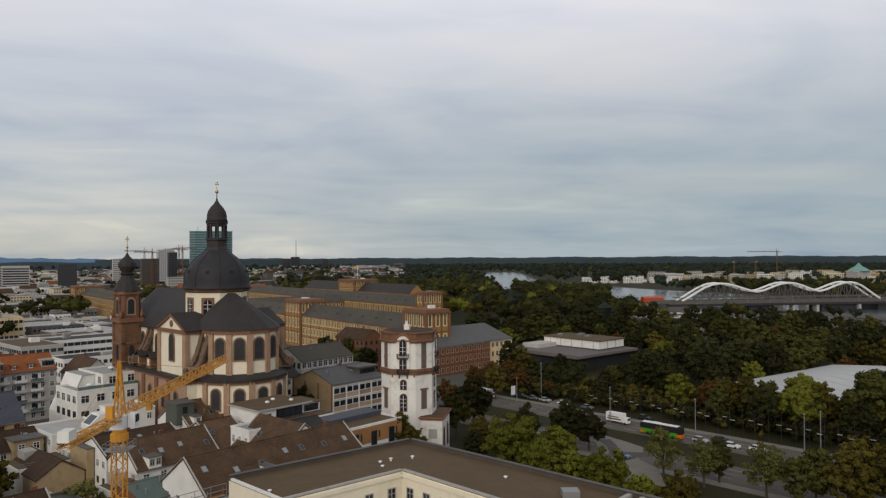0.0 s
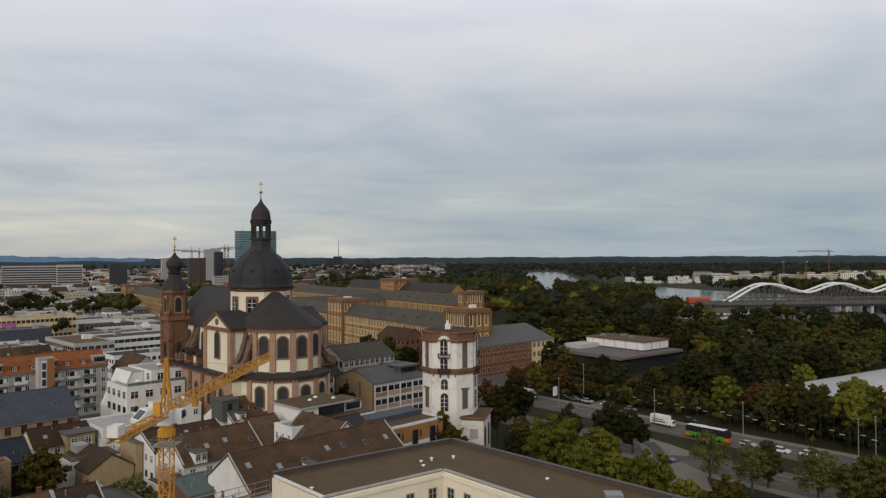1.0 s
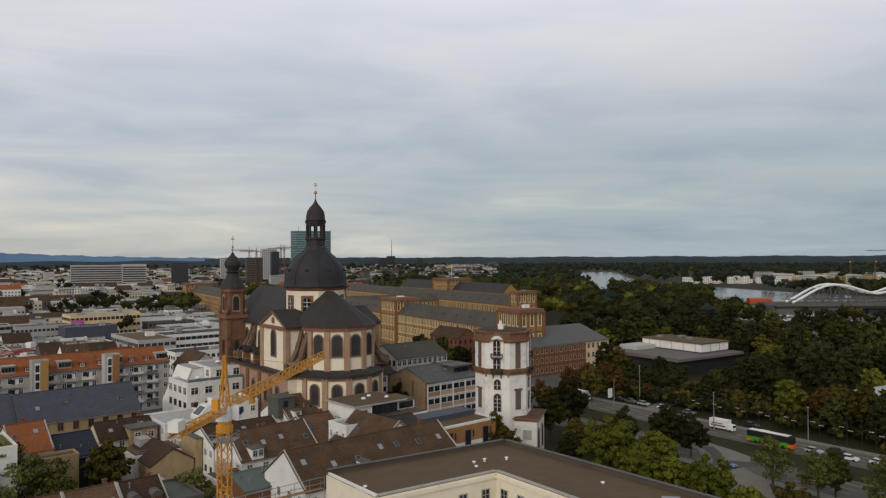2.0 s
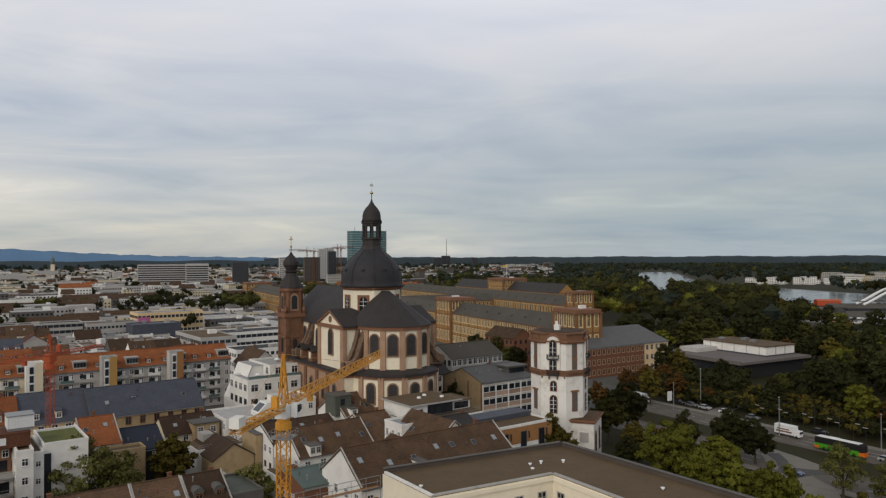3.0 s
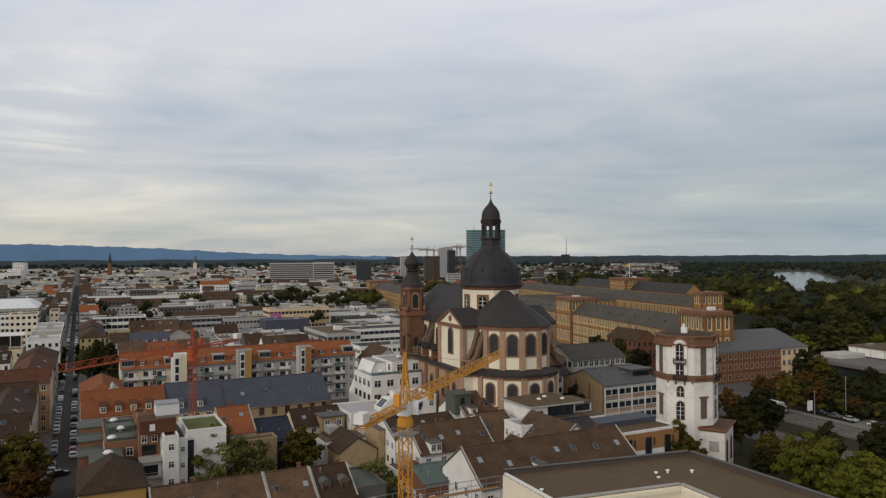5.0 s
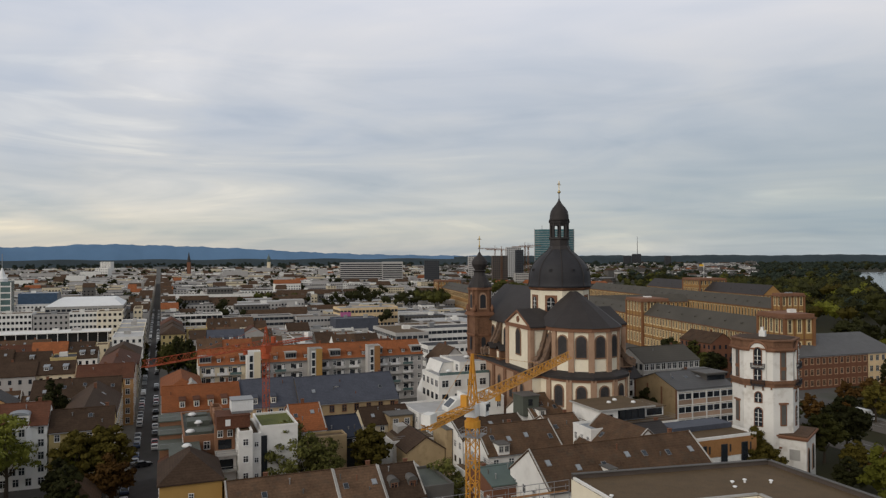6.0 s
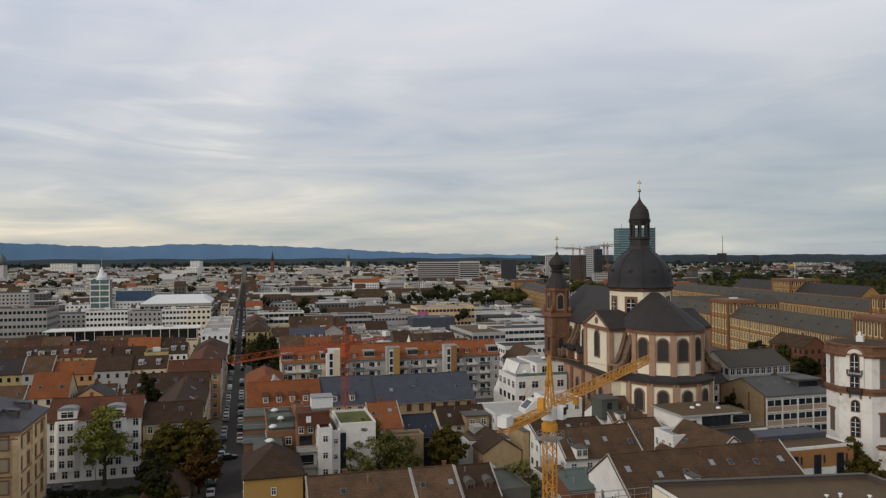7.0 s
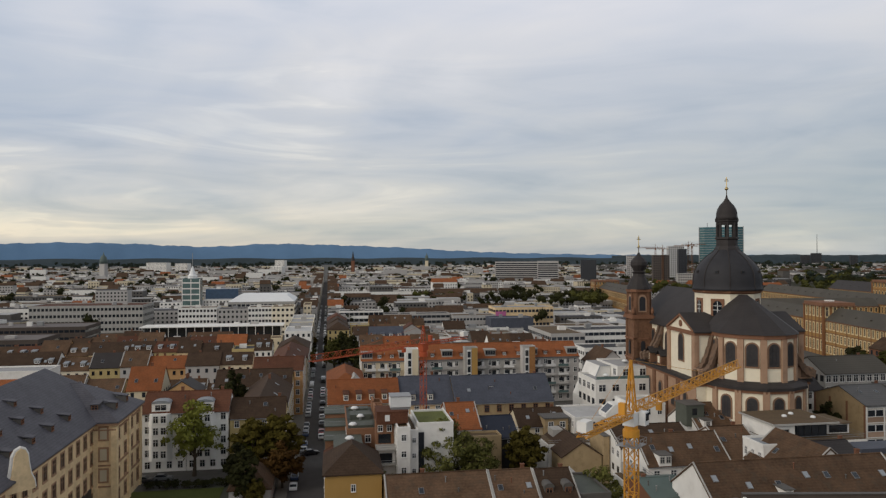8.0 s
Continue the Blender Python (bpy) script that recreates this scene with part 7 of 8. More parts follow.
# ---- cranes ----
def lattice(s, p, q, w, h, n, r=0.09, tri=False):
    """A lattice beam from p to q: chords and zigzag braces. p, q: centre line of the lower chords."""
    p, q = Vector(p), Vector(q)
    d = (q - p).normalized()
    side = d.cross(Vector((0, 0, 1)))
    side = side.normalized() if side.length > 1e-3 else Vector((1, 0, 0))
    upv = side.cross(d).normalized()
    def corner(k, c):
        o = p + (q - p) * (k / n)
        if tri:
            return o + (side * (-w / 2), side * (w / 2), upv * h)[c]
        return o + (side * (-w / 2) - upv * h / 2, side * (w / 2) - upv * h / 2, side * (w / 2) + upv * h / 2, side * (-w / 2) + upv * h / 2)[c]
    m = 3 if tri else 4
    for c in range(m):
        s.tube(corner(0, c), corner(n, c), r * 1.3)
    for k in range(n):
        for c in range(m):
            e = (c + 1) % m
            s.tube(corner(k, c), corner(k + 1, e) if k % 2 else corner(k, e), r * 0.7)
            s.tube(corner(k, e) if k % 2 else corner(k, c), corner(k + 1, c) if k % 2 else corner(k + 1, e), r * 0.7)


def tower_crane(name, x, y, jib_z, turn, jib, counter, mat, label, mast_w=1.6, apex=8.0, cab=True, bar=0.12):
    c = thing(name, x, y, 0, turn, label, "crane")          # the jib points along local +x
    s = Solid()
    lattice(s, (0, 0, 0), (0, 0, jib_z - 3.2), mast_w, mast_w, int(jib_z / 1.9), bar)
    part("mast", s, mat, c)
    part("slewing_ring", Solid().lathe([(1.25, jib_z - 3.4), (1.25, jib_z - 2.4), (1.0, jib_z - 2.3), (1.0, jib_z - 1.7)], 12), mat, c)
    if cab:                                               # a railed platform under the slewing ring
        pf = part("platform", Solid().box(-1.7, 1.7, -1.7, 1.7, jib_z - 4.7, jib_z - 4.6), M["steel"], c, "grey grating platform")
        for e in (-1.7, 1.7):
            for zz in (0.5, 1.0):
                part("rail", Solid().tube((-1.7, e, jib_z - 4.6 + zz), (1.7, e, jib_z - 4.6 + zz), 0.035).tube((e, -1.7, jib_z - 4.6 + zz), (e, 1.7, jib_z - 4.6 + zz), 0.035), M["steel"], pf)
            for k in range(4):
                part("rail_post", Solid().tube((-1.7 + k * 1.13, e, jib_z - 4.6), (-1.7 + k * 1.13, e, jib_z - 3.6), 0.035), M["steel"], pf)
    part("base", Solid().box(-2.5, 2.5, -2.5, 2.5, 0, 1.0), M["concrete"], c)
    part("turntable_box", Solid().box(-1.1, 1.1, -0.9, 0.9, jib_z - 1.7, jib_z + 0.2), M["white_paint"] if cab else mat, c)
    if cab:
        k = part("cab", Solid().box(0.5, 1.9, -2.0, -0.95, jib_z - 1.7, jib_z + 0.3), M["white_paint"], c)
        part("cab_window", Solid().box(1.9, 1.95, -1.9, -1.05, jib_z - 1.0, jib_z + 0.1).box(0.7, 1.8, -2.05, -2.0, jib_z - 1.0, jib_z + 0.1), M["glass"], k)
    s = Solid()
    for sx, sy in ((-0.7, -0.6), (0.7, -0.6), (0.7, 0.6), (-0.7, 0.6)):
        s.tube((sx, sy, jib_z), (sx * 0.15, sy * 0.15, jib_z + apex), 0.13)
    for k in range(5):
        f0, f1 = 1 - 0.17 * k, 1 - 0.17 * (k + 1)
        z0, z1 = jib_z + apex * (1 - f0) / 0.86, jib_z + apex * (1 - f1) / 0.86
        s.tube((-0.7 * f0, -0.6 * f0, z0), (0.7 * f1, -0.6 * f1, z1), 0.08).tube((-0.7 * f0, 0.6 * f0, z0), (0.7 * f1, 0.6 * f1, z1), 0.08).tube((-0.7 * f0, -0.6 * f0, z0), (-0.7 * f1, 0.6 * f1, z1), 0.08)
    if apex:
        part("tower_head", s, mat, c)
    s = Solid()
    lattice(s, (1.0, 0, jib_z), (jib, 0, jib_z), 1.4, 1.5, int(jib / 2.0), bar, tri=True)
    part("jib", s, mat, c)
    s = Solid()
    lattice(s, (-1.0, 0, jib_z), (-counter, 0, jib_z), 1.4, 0.7, int(counter / 1.5), bar)
    part("counter_jib", s, mat, c)
    part("counterweight", Solid().box(-counter, -counter + 2.0, -0.7, 0.7, jib_z + 0.35, jib_z + 1.75), M["white"], c, "pale concrete counterweight")
    part("winch_box", Solid().box(-3.5, -2.7, -0.5, 0.5, jib_z + 0.4, jib_z + 2.1), mat, c)
    if apex:
        part("tie_rod", Solid().tube((0, 0, jib_z + apex), (jib * 0.62, 0, jib_z + 1.6), 0.035), mat, c)
        part("tie_rod", Solid().tube((0, 0, jib_z + apex), (-counter + 1, 0, jib_z + 0.5), 0.03), mat, c)
    part("hook_block", Solid().box(jib * 0.2 - 0.4, jib * 0.2 + 0.4, -0.4, 0.4, jib_z - 1.4, jib_z - 0.3), mat, c)
    return c


tower_crane("yellow_tower_crane", -46.8, 103.2, 29.3, 91.6, 56.0, 16.2, M["crane_yellow"], "yellow lattice tower crane with white cab among roofs", bar=0.09)
tower_crane("red_tower_crane", -129.0, 150.6, 28.8, -88.0, 41.0, 20.0, M["crane_red"], "red lattice tower crane before the slate hall", cab=False, apex=5.0, bar=0.06, mast_w=1.3)
for x, y, z, turn, j in ((-430, 1055, 62, 170, 30), (-452, 1080, 64, 200, 28), (-400, 1080, 68, 10, 26), (-388, 1062, 66, 160, 34), (636, 1358, 60, 175, 55), (600, 1370, 40, 80, 25), (555, 1360, 40, 60, 22)):
    tower_crane("distant_crane", x, y, z, turn, j, 10, M["rust"], "distant lattice construction crane over the town", cab=False, apex=6.0, mast_w=2.2, bar=0.14)


# ---- the arched bridge ----
def bridge():
    L = 360.0
    b = thing("arch_bridge", 208.8, 667.8, 1.6, 8.0, "long river bridge with white steel arches", "bridge")
    part("deck", Solid().box(-14, L, -7, 7, 8.2, 9.6), M["asphalt"], b)
    for y in (-7.3, 7.0):
        part("edge_beam", Solid().box(-14, L, y, y + 0.3, 7.6, 10.4), M["lead"], b)
    part("approach_deck", Solid().box(-8, L, -24, -16, 5.4, 7.8), M["dark_metal"], b, "dark road deck beside the arches")
    part("parapet_rail", Solid().box(-8, L, -24.2, -24.0, 7.8, 8.7), M["lead"], b)
    ends = (14.0, 98.0, 169.0, 240.0)
    for sy in (-6.5, 6.5):
        for k in range(3):
            x0, span = ends[k], ends[k + 1] - ends[k]
            n = 20
            def pt(i):
                u = i / n
                base = 10.0 if (k == 0 and u < 0.5) or (k == 2 and u > 0.5) else 18.6
                return Vector((x0 + span * u, sy, base + (27.6 - base) * (0.5 - 0.5 * math.cos(2 * math.pi * u)) ** (0.62 if base < 12 else 0.8)))
            part("arch", Solid().sweep([pt(i) for i in (0, 2, 4, 6, 8, 10, 12, 14, 16, 18, 20)], 1.2), M["white_paint"], b, "white steel arch")
            web = Solid()
            for i in range(1, n - 1, 2):
                p, q = pt(i), pt(i + 2)
                web.tube((p.x, sy, 9.6), p, 0.42)
                if i % 4 == 1:
                    web.tube((p.x, sy, 9.6), q, 0.38)
                else:
                    web.tube(p, (q.x, sy, 9.6), 0.38)
            part("web", web, M["lead"], b, "dark grey steel lattice between arch and deck", kind="stuff")
        part("lower_chord", Solid().box(10, 244, sy - 0.5, sy + 0.5, 12.6, 13.4), M["lead"], b)
    for k in range(3):
        for i in (0.3, 0.5, 0.7):
            x = ends[k] + i * (ends[k + 1] - ends[k])
            part("cross_strut", Solid().tube((x, -6.5, 27.0 if i == 0.5 else 24.5), (x, 6.5, 27.0 if i == 0.5 else 24.5), 0.4), M["white_paint"], b)
    part("abutment", Solid().box(-10, 12, -25, 8, -1.8, 5.35), M["lead"], b)
    # broad dark pier blocks, added to stand in for shade below the deck
    for x, w in ((80.0, 22.0), (161.0, 39.0), (226.0, 30.0)):
        part("river_pier", Solid().box(x, x + w, -21, 7, -1.8, 5.35), M["dark_metal"], b, "broad dark pier block filling in the shade under the deck")
    for x in (105.6, 128.4, 155.0, 203.0, 262.0, 300.0, 340.0):
        part("column", Solid().box(x - 1.5, x + 1.5, -23.5, -16.5, -1.8, 5.35), M["concrete"], b)
        part("rear_column", Solid().box(x - 1.5, x + 1.5, -6.5, 6.5, -1.8, 8.15), M["concrete"], b)
    for k in range(14):
        x = 2 + k * 25
        part("lamp_post", Solid().tube((x, -23, 7.8), (x, -23, 15), 0.12).tube((x, -23, 15), (x, -20.5, 15.2), 0.1), M["steel"], b)
    b.scale = (0.9, 0.9, 0.9)


bridge()

# ---- trees ----
TREES = {}


def leaf_cloud(rnd, centres, per, size, squash=0.8):
    """Small leaf sprays scattered over the shells of lumpy clumps; returns vertices and faces."""
    C = np.repeat(np.array([c[:3] for c in centres]), per, axis=0)
    Rr = np.repeat(np.array([c[3] for c in centres]), per)
    n = len(C)
    d = rnd.normal(size=(n, 3))
    d /= np.linalg.norm(d, axis=1)[:, None]
    d[:, 2] = np.where(rnd.random(n) < 0.65, np.abs(d[:, 2]), d[:, 2])
    P = C + d * (Rr * rnd.uniform(0.55, 1.08, n))[:, None] * np.array([1, 1, squash])
    nrm = d + rnd.normal(size=(n, 3)) * 0.38
    nrm /= np.linalg.norm(nrm, axis=1)[:, None]
    a = np.cross(nrm, rnd.normal(size=(n, 3)))
    a /= np.linalg.norm(a, axis=1)[:, None]
    b = np.cross(nrm, a)
    s = size * rnd.uniform(0.6, 1.4, n)[:, None]
    V = np.stack([P - a * s * 1.2, P + b * s * 0.7 - a * s * 0.1, P + a * s * 1.2, P - b * s * 0.7 + a * s * 0.1], 1).reshape(-1, 3)
    F = np.arange(n * 4).reshape(-1, 4)
    return V, F


def cloud_mesh(name, V, F, mat):
    me = bpy.data.meshes.new(name)
    me.from_pydata(V.tolist(), [], F.tolist())
    me.materials.append(mat)
    me.update()
    return me


def make_tree(kind, seed, h=15.0, r=5.5, per=38, lumps=52, size=0.42, tall=1.0, airy=False):
    rnd = np.random.default_rng(seed)
    base = h * 0.13
    cs = []
    for _ in range(lumps):
        d = rnd.normal(size=3)
        d /= np.linalg.norm(d)
        k = rnd.uniform(0.35, 0.92)
        z = base + (h - base) * (0.5 + 0.47 * d[2] * k)
        taper = 1.0 - 0.45 * max(0.0, (z - base) / (h - base) - 0.45) * 2 * tall
        cs.append((d[0] * r * k * taper, d[1] * r * k * taper, z, rnd.uniform(0.13, 0.26) * r))
    V, F = leaf_cloud(rnd, cs, per, size)
    core = Solid()
    for c in cs[:0] if airy else cs:
        core.add([(c[0] + dx_ * c[3] * 0.86, c[1] + dy_ * c[3] * 0.86, c[2] + dz_ * c[3] * 0.68) for dx_, dy_, dz_ in ((1, 0, 0), (0, 1, 0), (-1, 0, 0), (0, -1, 0), (0, 0, 1), (0, 0, -1))],
                 [(0, 1, 4), (1, 2, 4), (2, 3, 4), (3, 0, 4), (1, 0, 5), (2, 1, 5), (3, 2, 5), (0, 3, 5)])
    k0 = len(V)
    me = bpy.data.meshes.new("crown")
    me.from_pydata(V.tolist() + core.v, [], F.tolist() + [tuple(k0 + i for i in f) for f in core.f])
    me.materials.append(LEAF[kind])
    me.update()
    crown = me
    s = Solid()
    s.tube((0, 0, -0.2), (0.1, 0.05, base + 0.5), 0.028 * h, 8, 0.02 * h)
    s.tube((0.1, 0.05, base + 0.5), (0.2, -0.1, h * 0.72), 0.02 * h, 7, 0.006 * h)
    for c in cs[:11]:
        z0 = base * rnd.uniform(0.8, 1.0) + (c[2] - base) * 0.35
        s.tube((0.12, 0, z0), (c[0] * 0.9, c[1] * 0.9, c[2]), 0.010 * h, 5, 0.003 * h)
    trunk = s.mesh("trunk", M["bark"])
    return trunk, crown


SPECIES = [("dark", 1, 17, 6.5), ("dark", 2, 14, 6.0), ("green", 3, 16, 6.2), ("green", 4, 13, 5.2), ("yellow", 5, 15, 6.4), ("yellow", 6, 12, 5.0), ("olive", 7, 14, 5.6), ("olive", 8, 16, 6.0), ("russet", 9, 13, 5.6), ("russet", 10, 11, 5.0), ("dark", 11, 19, 6.0), ("green", 12, 18, 6.0)]
WORDS = {"far": "haze-tinted dark", "dark": "dark green", "green": "green", "yellow": "bright yellow-green", "olive": "olive-brown autumn", "russet": "russet autumn"}
for kind, seed, hh_, rr_ in SPECIES:
    TREES.setdefault(kind, []).append((make_tree(kind, seed, hh_, rr_, 52, 92, 0.33), hh_))
    TREES.setdefault("far " + kind, []).append((make_tree(kind, seed + 50, hh_, rr_, 21, 80, 0.46), hh_))
for seed, hh_, rr_ in ((81, 15, 6.0), (82, 13, 5.4)):
    TREES.setdefault("leafy", []).append((make_tree("leafy", seed, hh_, rr_, 60, 76, 0.23, 0.8, airy=True), hh_))
WORDS["leafy"] = "loose-crowned green"
trng = random.Random(3)


def tree(x, y, kind, scale=1.0, where="in the park", group=""):
    (trunk, crown), h = trng.choice(TREES["far " + kind if math.hypot(x, y) > 235 else kind])
    t = thing("tree", x, y, 0, trng.uniform(0, 360), f"{WORDS[kind]} broadleaf tree {where}", "tree", group)
    s = scale * trng.uniform(0.92, 1.08)
    t.scale = (s, s, s * trng.uniform(0.92, 1.08))
    part("trunk", trunk, None, t)
    part("crown", crown, None, t)
    return t


PLACED = []


def clear_of(x, y, d):
    return all((x - a) ** 2 + (y - b) ** 2 > d * d for a, b in PLACED)


def put_tree(x, y, kind, scale=1.0, where="in the park", group=""):
    PLACED.append((x, y))
    return tree(x, y, kind, scale, where, group)


# single trees that stand out
for x, y, kind, sc, where in ((16, 167, "yellow", 0.95, "beside the court building"), (27, 173, "yellow", 0.95, "beside the court building"), (21, 158, "yellow", 0.85, "beside the court building"), (27, 153, "yellow", 0.8, "beside the court building"), (33, 145, "yellow", 0.8, "beside the court building"), (38, 138, "yellow", 0.75, "beside the court building"), (44, 134, "olive", 0.75, "beside the court building"),
                              (34, 197, "dark", 0.72, "by the avenue"), (39, 192, "dark", 0.66, "by the avenue"), (3.5, 206, "green", 0.82, "behind the white tower"), (1, 250, "russet", 0.6, "before the brick institute"), (10, 255, "russet", 0.62, "before the brick institute"), (19, 262, "olive", 0.62, "before the brick institute"), (29, 272, "russet", 0.62, "before the brick institute"), (-5, 244, "dark", 0.55, "before the brick institute"), (*plan(134.0, 176.0), "dark", 0.62, "before the gable of an office house"), (*plan(133.5, 169.0), "olive", 0.42, "before the gable of an office house"), (9, 218, "dark", 0.9, "behind the white tower"), (10, 196, "olive", 0.55, "behind the white tower"), (16, 186, "russet", 0.65, "by the avenue"), (22, 192, "dark", 0.55, "by the avenue"), (8, 180, "dark", 0.5, "beside the white tower"),
                              (51.5, 168, "leafy", 0.66, "on the avenue's verge"), (58.5, 161, "leafy", 0.72, "on the avenue's verge"), (68.5, 152, "leafy", 0.72, "on the avenue's verge"), (78, 150, "green", 0.75, "on the avenue's verge"), (86, 148, "olive", 0.8, "on the avenue's verge"), (94, 147, "olive", 0.84, "on the avenue's verge"), (101, 149, "russet", 0.85, "on the avenue's verge"), (73, 146, "green", 0.6, "on the avenue's verge"), (81, 143, "olive", 0.75, "on the avenue's verge"), (90, 141, "olive", 0.75, "on the avenue's verge"), (98, 142, "russet", 0.75, "on the avenue's verge"), (63, 164, "green", 0.5, "on the avenue's verge"), (112, 150, "olive", 0.8, "on the avenue's verge"), (105, 136, "russet", 0.85, "on the avenue's verge"), (103, 206, "yellow", 1.0, "before the market hall"), (123, 192, "olive", 1.05, "before the market hall"), (96, 214, "green", 0.8, "before the market hall"), (92, 221, "olive", 0.95, "before the market hall"), (85, 228, "russet", 0.85, "before the market hall"), (99, 232, "dark", 0.8, "before the market hall"), (113, 212, "olive", 0.8, "before the market hall"),
                              (-145, 105, "yellow", 0.55, "in the garden by the street"), (-143.5, 105, "olive", 0.8, "in the garden by the street"), (-140, 110.5, "olive", 0.84, "in the garden by the street"), (-132.5, 105.5, "russet", 0.82, "in the garden by the street"), (-137, 97, "dark", 0.52, "in the garden by the street"), (-124.5, 92, "olive", 0.4, "in the garden by the street"), (-128, 92, "dark", 0.5, "in the garden by the street"),
                              (-98.0, 122.5, "leafy", 1.0, "in a courtyard"), (-93.0, 126.5, "leafy", 0.84, "in a courtyard"), (-106, 113, "leafy", 0.66, "in a courtyard"), (-90, 141.5, "olive", 0.78, "in a courtyard"), (-66, 131, "leafy", 0.74, "in a courtyard"), (-63, 127, "leafy", 0.5, "in a courtyard"),
                              (-184, 128, "dark", 0.85, "behind the street houses"), (-177, 133, "olive", 0.8, "behind the street houses"), (-222, 112, "green", 0.8, "behind the street houses"), (-230, 117, "green", 0.75, "behind the street houses"),
                              (-207, 204, "dark", 0.85, "beside the street"), (-203, 209, "green", 0.9, "beside the street"), (-213, 212, "green", 0.9, "beside the street"), (-208, 219, "green", 0.8, "beside the street"), (-217, 219, "dark", 0.85, "beside the street"),
                              (-44, 330, "green", 0.85, "beside the palace"), (-38, 322, "green", 0.8, "beside the palace"), (-52, 340, "green", 0.8, "beside the palace"), (-58, 352, "dark", 0.8, "beside the palace"), (-33, 312, "dark", 0.7, "beside the palace"),
                              (28, 306, "dark", 0.7, "before the brick institute"), (20, 290, "russet", 0.7, "before the brick institute"), (27, 297, "russet", 0.7, "before the brick institute"), (12, 280, "russet", 0.65, "before the brick institute"), (38, 312, "green", 0.7, "before the brick institute"), (33, 303, "olive", 0.7, "before the brick institute")):
    put_tree(x, y, kind, sc * 1.22, where)


# two trees that hide the foot of the white tower
for x, y, wide, tall in ((-11.2, 173.5, 0.78, 0.98), (-7.6, 171.5, 0.72, 0.80)):
    slim = put_tree(x, y, "olive", 1.0, "before the white tower")
    slim.scale = (wide, wide, tall)


# a thin-leaved tree whose limbs show, before the white houses
(trunk_, crown_) = make_tree("bright", 77, 18.5, 7.6, 64, 62, 0.32, 0.6, airy=True)
t = thing("tree", -156.5, 98.0, 0, 40, "thin-crowned yellow-green broadleaf tree in the garden", "tree")
part("trunk", trunk_, None, t)
part("crown", crown_, None, t)
PLACED.append((-156.5, 98.0))


def in_park(x, y):
    a, b = x * math.cos(radians(RT)) + y * math.sin(radians(RT)), -x * math.sin(radians(RT)) + y * math.cos(radians(RT))
    az, D = math.degrees(math.atan2(x, y)), math.hypot(x, y)
    if not (203 < a or a < 156) or b > 420:
        return False
    lx, ly = (x - 139.4) * math.cos(radians(35)) + (y - 257.8) * math.sin(radians(35)), -(x - 139.4) * math.sin(radians(35)) + (y - 257.8) * math.cos(radians(35))
    if -50 < lx < 46 and -34 < ly < 23:
        return False
    ma, mb = (x - 73.9) * math.cos(radians(41.5)) + (y - 339) * math.sin(radians(41.5)), -(x - 73.9) * math.sin(radians(41.5)) + (y - 339) * math.cos(radians(41.5))
    if -30 < ma < 28 and -24 < mb < 46:
        return False
    ba, bb = plan(x, y, -45)
    if 196 < ba < 284 and 196 < bb < 285:
        return False
    if 203 < a < 262 and abs(b - 152 - (a - 203) * 0.25) < 6 and az < 22:
        return False
    return a > (214 if 96 < b < 200 else 204)


for k in range(24):                                       # a belt of trees before the market hall
    x, y = avenue(211 + (k * 11) % 29, 4 + k * 5.0)
    put_tree(x, y, ("olive", "dark", "yellow", "russet", "green")[k % 5], 0.78 + 0.06 * (k % 4), "before the market hall", "park trees")
for x, y, kind, sc in ((105.9, 210.9, "yellow", 1.15), (119.9, 198.6, "green", 1.4), (126, 203, "dark", 1.3), (96, 243, "olive", 0.8)):
    put_tree(x, y, kind, sc, "before the market hall", "park trees")
n_near = 0
tries = 0
while n_near < 120 and tries < 9000:
    tries += 1
    az, D = trng.uniform(2.5, 36), math.sqrt(trng.uniform(235 ** 2, 440 ** 2))
    x, y = math.sin(radians(az)) * D, math.cos(radians(az)) * D
    if not in_park(x, y) or not clear_of(x, y, 10.5 if D < 330 else 12.5):
        continue
    k = noise.noise(Vector((x * 0.012, y * 0.012, 3)))
    kind = trng.choices(["dark", "green", "yellow", "olive", "russet"], [4.6 - 3 * k, 4.4, 1.2 + 1.5 * max(k, 0), 2.0, 1.0 - 1.5 * min(k, 0)])[0]
    if az < 13 and D < 330 and kind in ("yellow", "green") and trng.random() < 0.75:
        kind = trng.choice(("dark", "dark", "russet", "olive"))
    low = 4 < az < 15.5 and D < 345                      # younger trees before the museum
    put_tree(x, y, kind, trng.uniform(0.45, 0.66) if low else trng.uniform(0.95, 1.45), "in the riverside park", "park trees")
    n_near += 1


